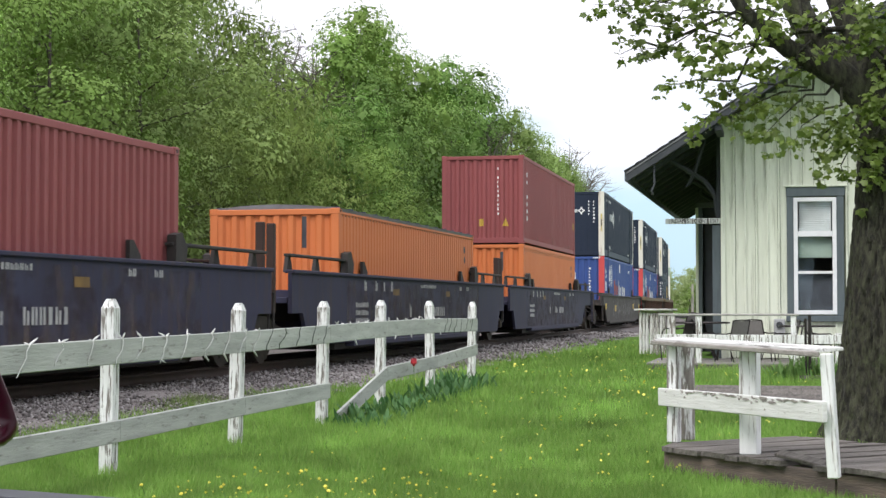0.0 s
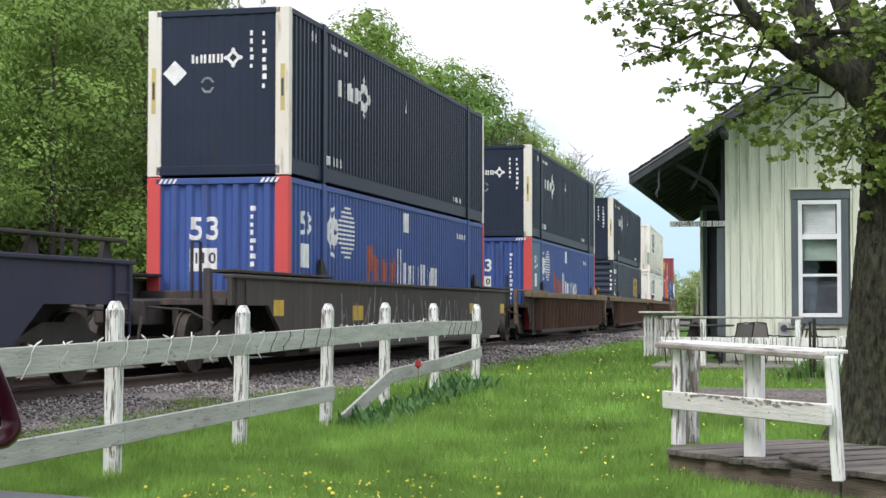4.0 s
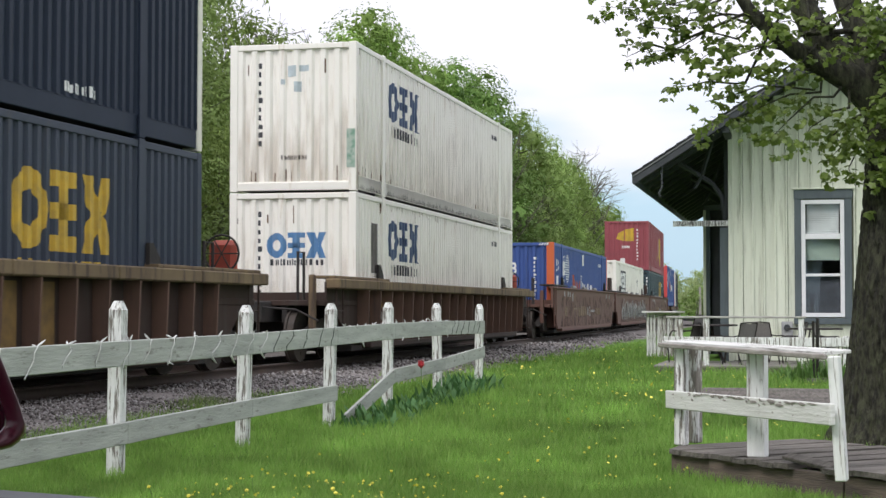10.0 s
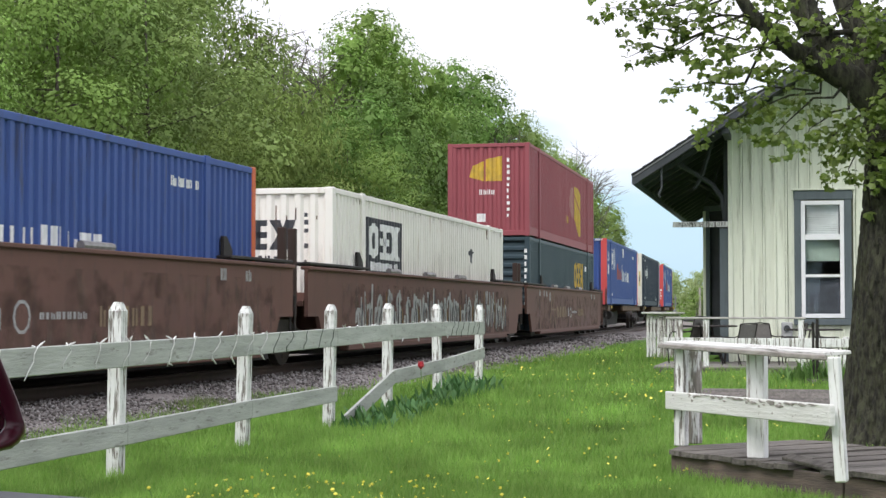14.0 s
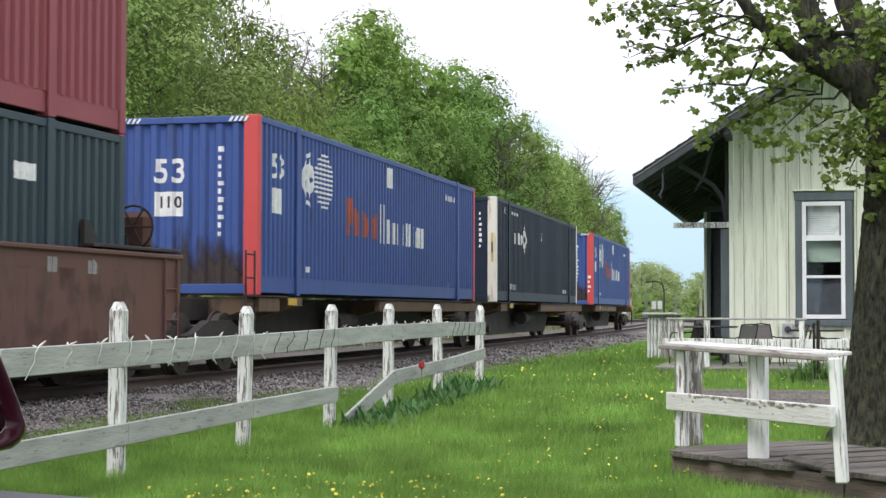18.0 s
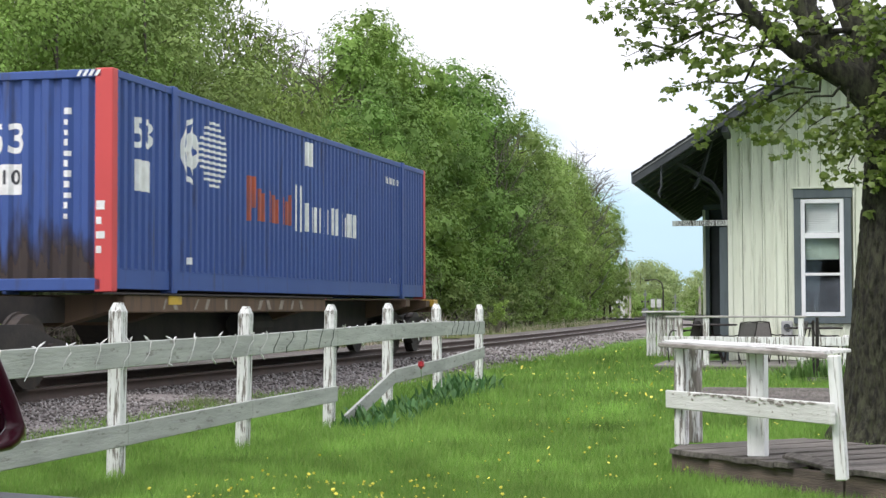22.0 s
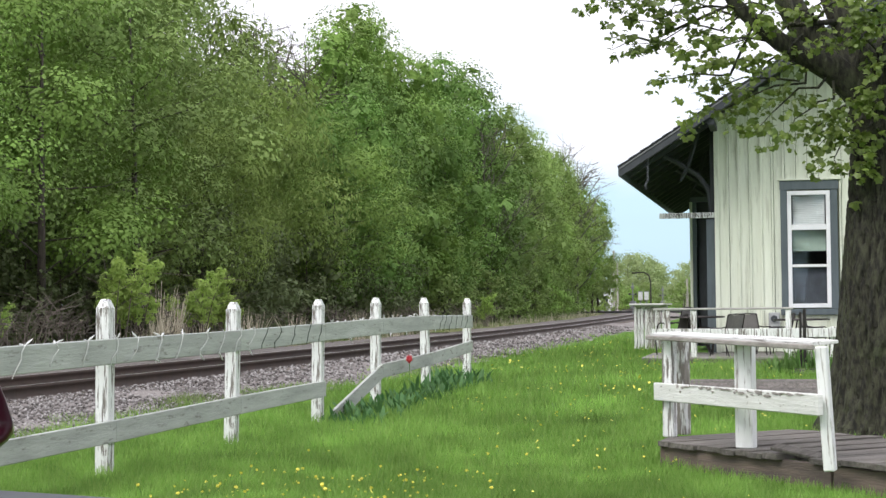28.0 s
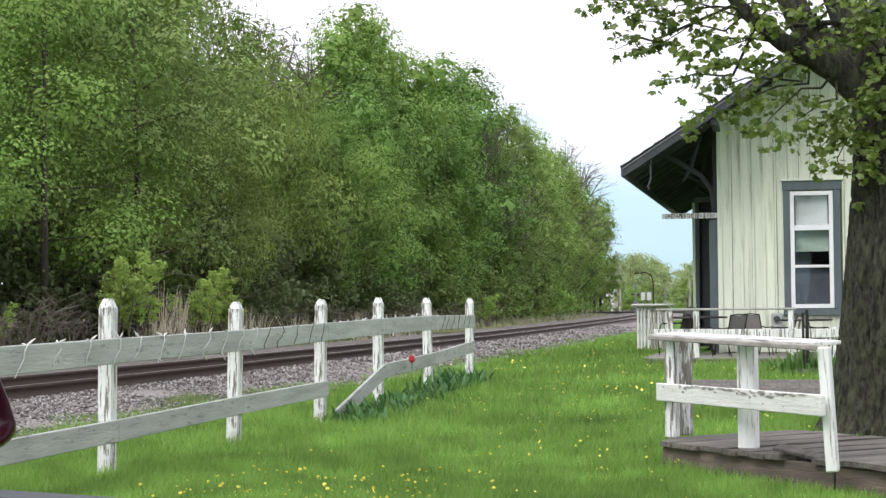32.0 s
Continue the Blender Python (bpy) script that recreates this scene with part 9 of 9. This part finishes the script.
def ballast_weeds():
    """A low patch of weeds that has crept onto the ballast."""
    rng = np.random.default_rng(73)
    n = 1500
    r, a = rng.random(n) ** 0.6, rng.random(n) * 6.28
    x, y = -8.6 + 0.55 * r * np.cos(a), 18.6 + 1.5 * r * np.sin(a)
    h = (0.05 + 0.13 * rng.random(n)) * (1.15 - r)
    t, w = rng.random(n) * 6.28, 0.008
    lean = rng.normal(size=(n, 2)) * 0.5 * h[:, None]
    z = np.full(n, 0.0)
    p0 = np.stack([x - w * np.cos(t), y - w * np.sin(t), z], 1)
    p1 = np.stack([x + w * np.cos(t), y + w * np.sin(t), z], 1)
    p2 = np.stack([x + lean[:, 0], y + lean[:, 1], 0.03 + h], 1)
    vs = np.stack([p0, p1, p2], 1).reshape(-1, 3)
    solid("ballast_weeds", mesh_np("ballast_weeds", vs, np.arange(3 * n).reshape(-1, 3), M_WEED), None, "low green weeds on the ballast's edge", "weeds", kind="stuff")


def lawn_blades():
    """Blades of grass: thick where the lawn is near, thinning out far off."""
    rng = np.random.default_rng(71)
    n = 230000
    az = np.radians(rng.uniform(-36, 4, n))
    r = 1 / rng.uniform(1 / 60.0, 1 / 7.6, n)
    x, y = r * np.sin(az), r * np.cos(az)
    side = x - np.array([track_x(v) for v in y])
    edge = 2.85 + 0.35 * np.sin(y * 1.1) + 0.2 * np.sin(y * 2.7)
    loc = D_AT.inverted()
    ux = loc[0][0] * x + loc[0][1] * y + loc[0][3]
    uy = loc[1][0] * x + loc[1][1] * y + loc[1][3]
    bl = B_AT.inverted()
    bx = bl[0][0] * x + bl[0][1] * y + bl[0][3]
    by = bl[1][0] * x + bl[1][1] * y + bl[1][3]
    path = (x > -2.4) & (x < 1.2) & (y > 18.1) & (y < 21.0)
    keep = (side > edge) & ~((ux > -1.17) & (uy > -2.64)) & ~((bx > -0.3) & (bx < 4.6) & (by > np.maximum(0.0, -1.1 * bx)) & (by < 1.55)) & ~path
    x, y, r = x[keep], y[keep], r[keep]
    n = len(x)
    z = np.array([ground_z(a, b) for a, b in zip(x, y)])
    tuft = 0.5 + 0.5 * np.sin(x * 2.1 + 1.3 * np.sin(y * 1.7)) * np.sin(y * 1.9 + np.sin(x * 2.3))
    h = (0.035 + 0.055 * rng.random(n) + 0.06 * tuft * rng.random(n)) * np.clip(r / 12, 0.8, 1.6)
    a = rng.random(n) * 6.28
    w = 0.0035 * np.clip(r / 9, 1, 6)
    lean = rng.normal(size=(n, 2)) * 0.45 * h[:, None]
    p0 = np.stack([x - w * np.cos(a), y - w * np.sin(a), z - 0.01], 1)
    p1 = np.stack([x + w * np.cos(a), y + w * np.sin(a), z - 0.01], 1)
    p2 = np.stack([x + lean[:, 0], y + lean[:, 1], z + h], 1)
    vs = np.stack([p0, p1, p2], 1).reshape(-1, 3)
    solid("grass", mesh_np("grass", vs, np.arange(3 * n).reshape(-1, 3), M_BLADE), None, "fresh green uneven lawn grass", "grass", kind="stuff")


def ballast_stones():
    rng = np.random.default_rng(81)
    n = 24000
    y = 1 / rng.uniform(1 / 75.0, 1 / 8.5, n)
    side = np.where(rng.random(n) < 0.62, rng.uniform(0.8, 3.1, n), rng.uniform(-2.6, 0.8, n))
    keep = (abs(abs(side) - GAUGE) > 0.11)
    y, side = y[keep], side[keep]
    n = len(y)
    x = np.array([track_x(v) for v in y]) + side
    z = np.interp(side, [-3.3, -2.6, -1.75, 0, 1.6, 2.0, 2.6, 3.2], [-0.03, 0.07, 0.125, 0.135, 0.125, 0.095, 0.05, 0.025])
    s = (0.016 + 0.018 * rng.random(n)) * np.clip(y / 22, 0.9, 1.8)
    octa = np.array([(1, 0, 0), (-1, 0, 0), (0, 1, 0), (0, -1, 0), (0, 0, 0.8), (0, 0, -0.5)])
    fs = np.array([(0, 2, 4), (2, 1, 4), (1, 3, 4), (3, 0, 4), (2, 0, 5), (1, 2, 5), (3, 1, 5), (0, 3, 5)])
    v = octa[None] * (0.7 + 0.6 * rng.random((n, 6, 1))) * s[:, None, None]
    t = rng.random(n) * 6.28
    c, si = np.cos(t), np.sin(t)
    vx, vy = v[..., 0] * c[:, None] - v[..., 1] * si[:, None], v[..., 0] * si[:, None] + v[..., 1] * c[:, None]
    v = np.stack([vx + x[:, None], vy + y[:, None], v[..., 2] + z[:, None] + 0.012], -1)
    f = (np.arange(n) * 6)[:, None, None] + fs[None]
    solid("ballast_stones", mesh_np("ballast_stones", v.reshape(-1, 3), f.reshape(-1, 3), M_STONES), None, "loose grey and pinkish ballast stones", "gravel", kind="stuff")


def stone_material():
    mat = bpy.data.materials.new("mixed_ballast_stone")
    mat.use_nodes = True
    n, l = mat.node_tree.nodes, mat.node_tree.links
    b = n["Principled BSDF"]
    b.inputs["Roughness"].default_value = 0.9
    ge = n.new("ShaderNodeNewGeometry")
    ra = n.new("ShaderNodeValToRGB")
    cr_ = ra.color_ramp
    cr_.elements[0].color, cr_.elements[1].color = (0.05, 0.043, 0.04, 1), (0.37, 0.355, 0.345, 1)
    e = cr_.elements.new(0.5)
    e.color = (0.165, 0.15, 0.143, 1)
    l.new(ge.outputs["Random Per Island"], ra.inputs[0])
    l.new(ra.outputs[0], b.inputs["Base Color"])
    return mat


M_STONES = stone_material()
flowers()
small_flowers()
borders()
ballast_weeds()
lawn_blades()
ballast_stones()

# ---------------------------------------------------------------- the parked car from which one looks
M_CARRED = material("dark_red_car_paint", (0.075, 0.005, 0.02), 0.3, col2=(0.06, 0.004, 0.016), scale=2)
M_RUBBER = material("grey_window_seal", (0.10, 0.11, 0.125), 0.6, scale=6)
M_TYRE = material("black_tyre", (0.02, 0.02, 0.02), 0.85)
M_MIRROR = material("mirror_glass", (0.85, 0.87, 0.88), 0.03, 1.0)


def build_car():
    car = thing("parked_car", pose(-0.86, 1.41, 0, 0, 0, 29.4), "dark red parked car with a door mirror, seen at its window", "car")
    # x runs along the car to the rear, y out of its side
    prof = [(-0.06, 0.28), (0.02, 0.30), (0.07, 0.55), (0.06, 0.85), (0.02, 0.99), (-0.03, 1.01), (-0.06, 1.01)]
    door = part("door", MB().prism(prof, -0.75, 0.42, "x"), M_CARRED, car)
    part("window_seal", MB().box(-0.6, 0.6, -0.065, 0.012, -0.01, 0.012, 0.006), M_RUBBER, door, "grey window seal", m=pose(-0.13, 0, 1.073, 0, 6.0, 0))
    W = -1.9
    far = [(W - y, z) for y, z in prof]
    part("far_door", MB().prism(far, -0.75, 0.42, "x"), M_CARRED, car)
    for name, x0, x1 in (("fender", -1.9, -0.76), ("rear_door", 0.43, 1.4), ("quarter_panel", 1.41, 2.62)):
        for q in (prof[:5] + [(-0.06, 1.0)], far[:5] + [(W + 0.06, 1.0)]):
            part(name, MB().prism(q, x0, x1, "x"), M_CARRED, car)
    for y in (0.0, W):
        part("rocker_panel", MB().box(-1.9, 2.6, y - 0.1, y + 0.03, 0.2, 0.28, 0.02), M_RUBBER, car)
        part("front_pillar", MB().path([(-0.95, y - 0.05 if y == 0 else y + 0.05, 1.0), (-0.3, y - 0.12 if y == 0 else y + 0.12, 1.70)], [0.05, 0.045], 8), M_CARRED, car)
        for x in (1.22, 2.45):
            part("side_pillar", MB().path([(x, y - 0.05 if y == 0 else y + 0.05, 1.0), (x + 0.03, y - 0.12 if y == 0 else y + 0.12, 1.70)], [0.06, 0.055], 8), M_CARRED, car)
        for x in (-1.35, 1.75):
            w = part("wheel", MB().tube((x, y - 0.12, 0.31), (x, y + 0.09 if y == 0 else y - 0.07, 0.31), 0.2, n=20), M_SIGNALGREY, car)
            part("tyre", MB().tube((x, y - 0.13, 0.31), (x, y + 0.08, 0.31), 0.31, n=28), M_TYRE, w)
    part("hood", MB().prism([(-2.1, 0.35), (-2.12, 0.75), (-1.95, 0.93), (-0.96, 1.04), (-0.96, 0.35)], W + 0.07, -0.07, "y"), M_CARRED, car)
    part("roof", MB().prism([(-0.35, 1.70), (-0.1, 1.77), (1.2, 1.80), (2.45, 1.74), (2.55, 1.68), (2.4, 1.69), (1.2, 1.745), (-0.1, 1.72)], W + 0.1, -0.1, "y"), M_CARRED, car)
    part("tailgate", MB().prism([(2.55, 0.35), (2.68, 0.6), (2.66, 0.98), (2.56, 1.02), (2.5, 1.0), (2.5, 0.35)], W + 0.07, -0.07, "y"), M_CARRED, car)
    part("floor_pan", MB().box(-0.95, 2.5, W + 0.08, -0.1, 0.26, 0.32, 0.01), M_RUBBER, car)
    mir = part("door_mirror", mirror_shell(), M_CARRED, car, "dark red door mirror housing", m=MIRROR_AT, smooth=True)
    part("mirror_glass", MB().prism([(-0.245, -0.02), (-0.235, -0.04), (0.0, -0.051), (0.010, -0.047), (0.011, -0.04), (0.004, -0.016), (-0.018, 0.03), (-0.03, 0.055), (-0.215, 0.055), (-0.24, 0.03)], -0.004, 0.0, "y"), M_MIRROR, mir)
    part("mirror_arm", MB().path([(-0.14, -0.02, 1.02), (-0.2, 0.06, 1.06), (-0.22, 0.14, 1.12)], [0.035, 0.03, 0.03], 8), M_CARRED, car)


def mirror_shell():
    """A rounded housing round the glass, which faces the local -y."""
    mb = MB()
    outline = [(-0.262, -0.03), (-0.245, -0.06), (-0.2, -0.066), (0.0, -0.066), (0.014, -0.064), (0.024, -0.058), (0.031, -0.050), (0.032, -0.040), (0.0225, -0.014), (0.0, 0.033), (-0.014, 0.058), (-0.03, 0.070), (-0.22, 0.075), (-0.255, 0.05)]
    n = len(outline)
    vs = []
    for y, k in ((0.0, 0.80), (-0.012, 0.84), (-0.018, 0.92), (-0.008, 1.0), (0.04, 0.98), (0.085, 0.75), (0.10, 0.45)):
        vs += [(-0.115 + (x + 0.115) * (k if k < 0.79 else 1 - (1 - k) * 0.82), y, 0.004 + (z - 0.004) * k) for x, z in outline]
    fs = []
    for r in range(6):
        fs += [(r * n + i, r * n + (i + 1) % n, (r + 1) * n + (i + 1) % n, (r + 1) * n + i) for i in range(n)]
    fs.append(tuple(range(6 * n, 7 * n)))
    return mb.add(vs, fs)


# the mirror's own axes, in those of the car: it is turned back towards the driver
MIRROR_AT = pose(-0.86, 1.41, 0, 0, 0, 29.4).inverted() @ pose(-0.967, 1.577, 1.161, 0, 0, 66)
build_car()


# ---------------------------------------------------------------- movement


def motions():
    for ob, s, z in MOVING:
        walk(ob, [(t * 0.5, riding(s, t * 0.5, z)) for t in range(0, 65)])
    # wheels roll as far as the train goes; alike axles share one set of keys
    keyed = {}
    for w, k in SPIN:
        if k not in keyed:
            walk(w, [(n / FPS, pose(0, k, WHEEL_R, math.degrees(run(n / FPS) / WHEEL_R), 0, 0)) for n in range(0, 32 * FPS + 1)])
            keyed[k] = w.animation_data
        else:
            w.rotation_mode = "QUATERNION"
            w.animation_data_create()
            w.animation_data.action = keyed[k].action
            w.animation_data.action_slot = keyed[k].action_slot


motions()
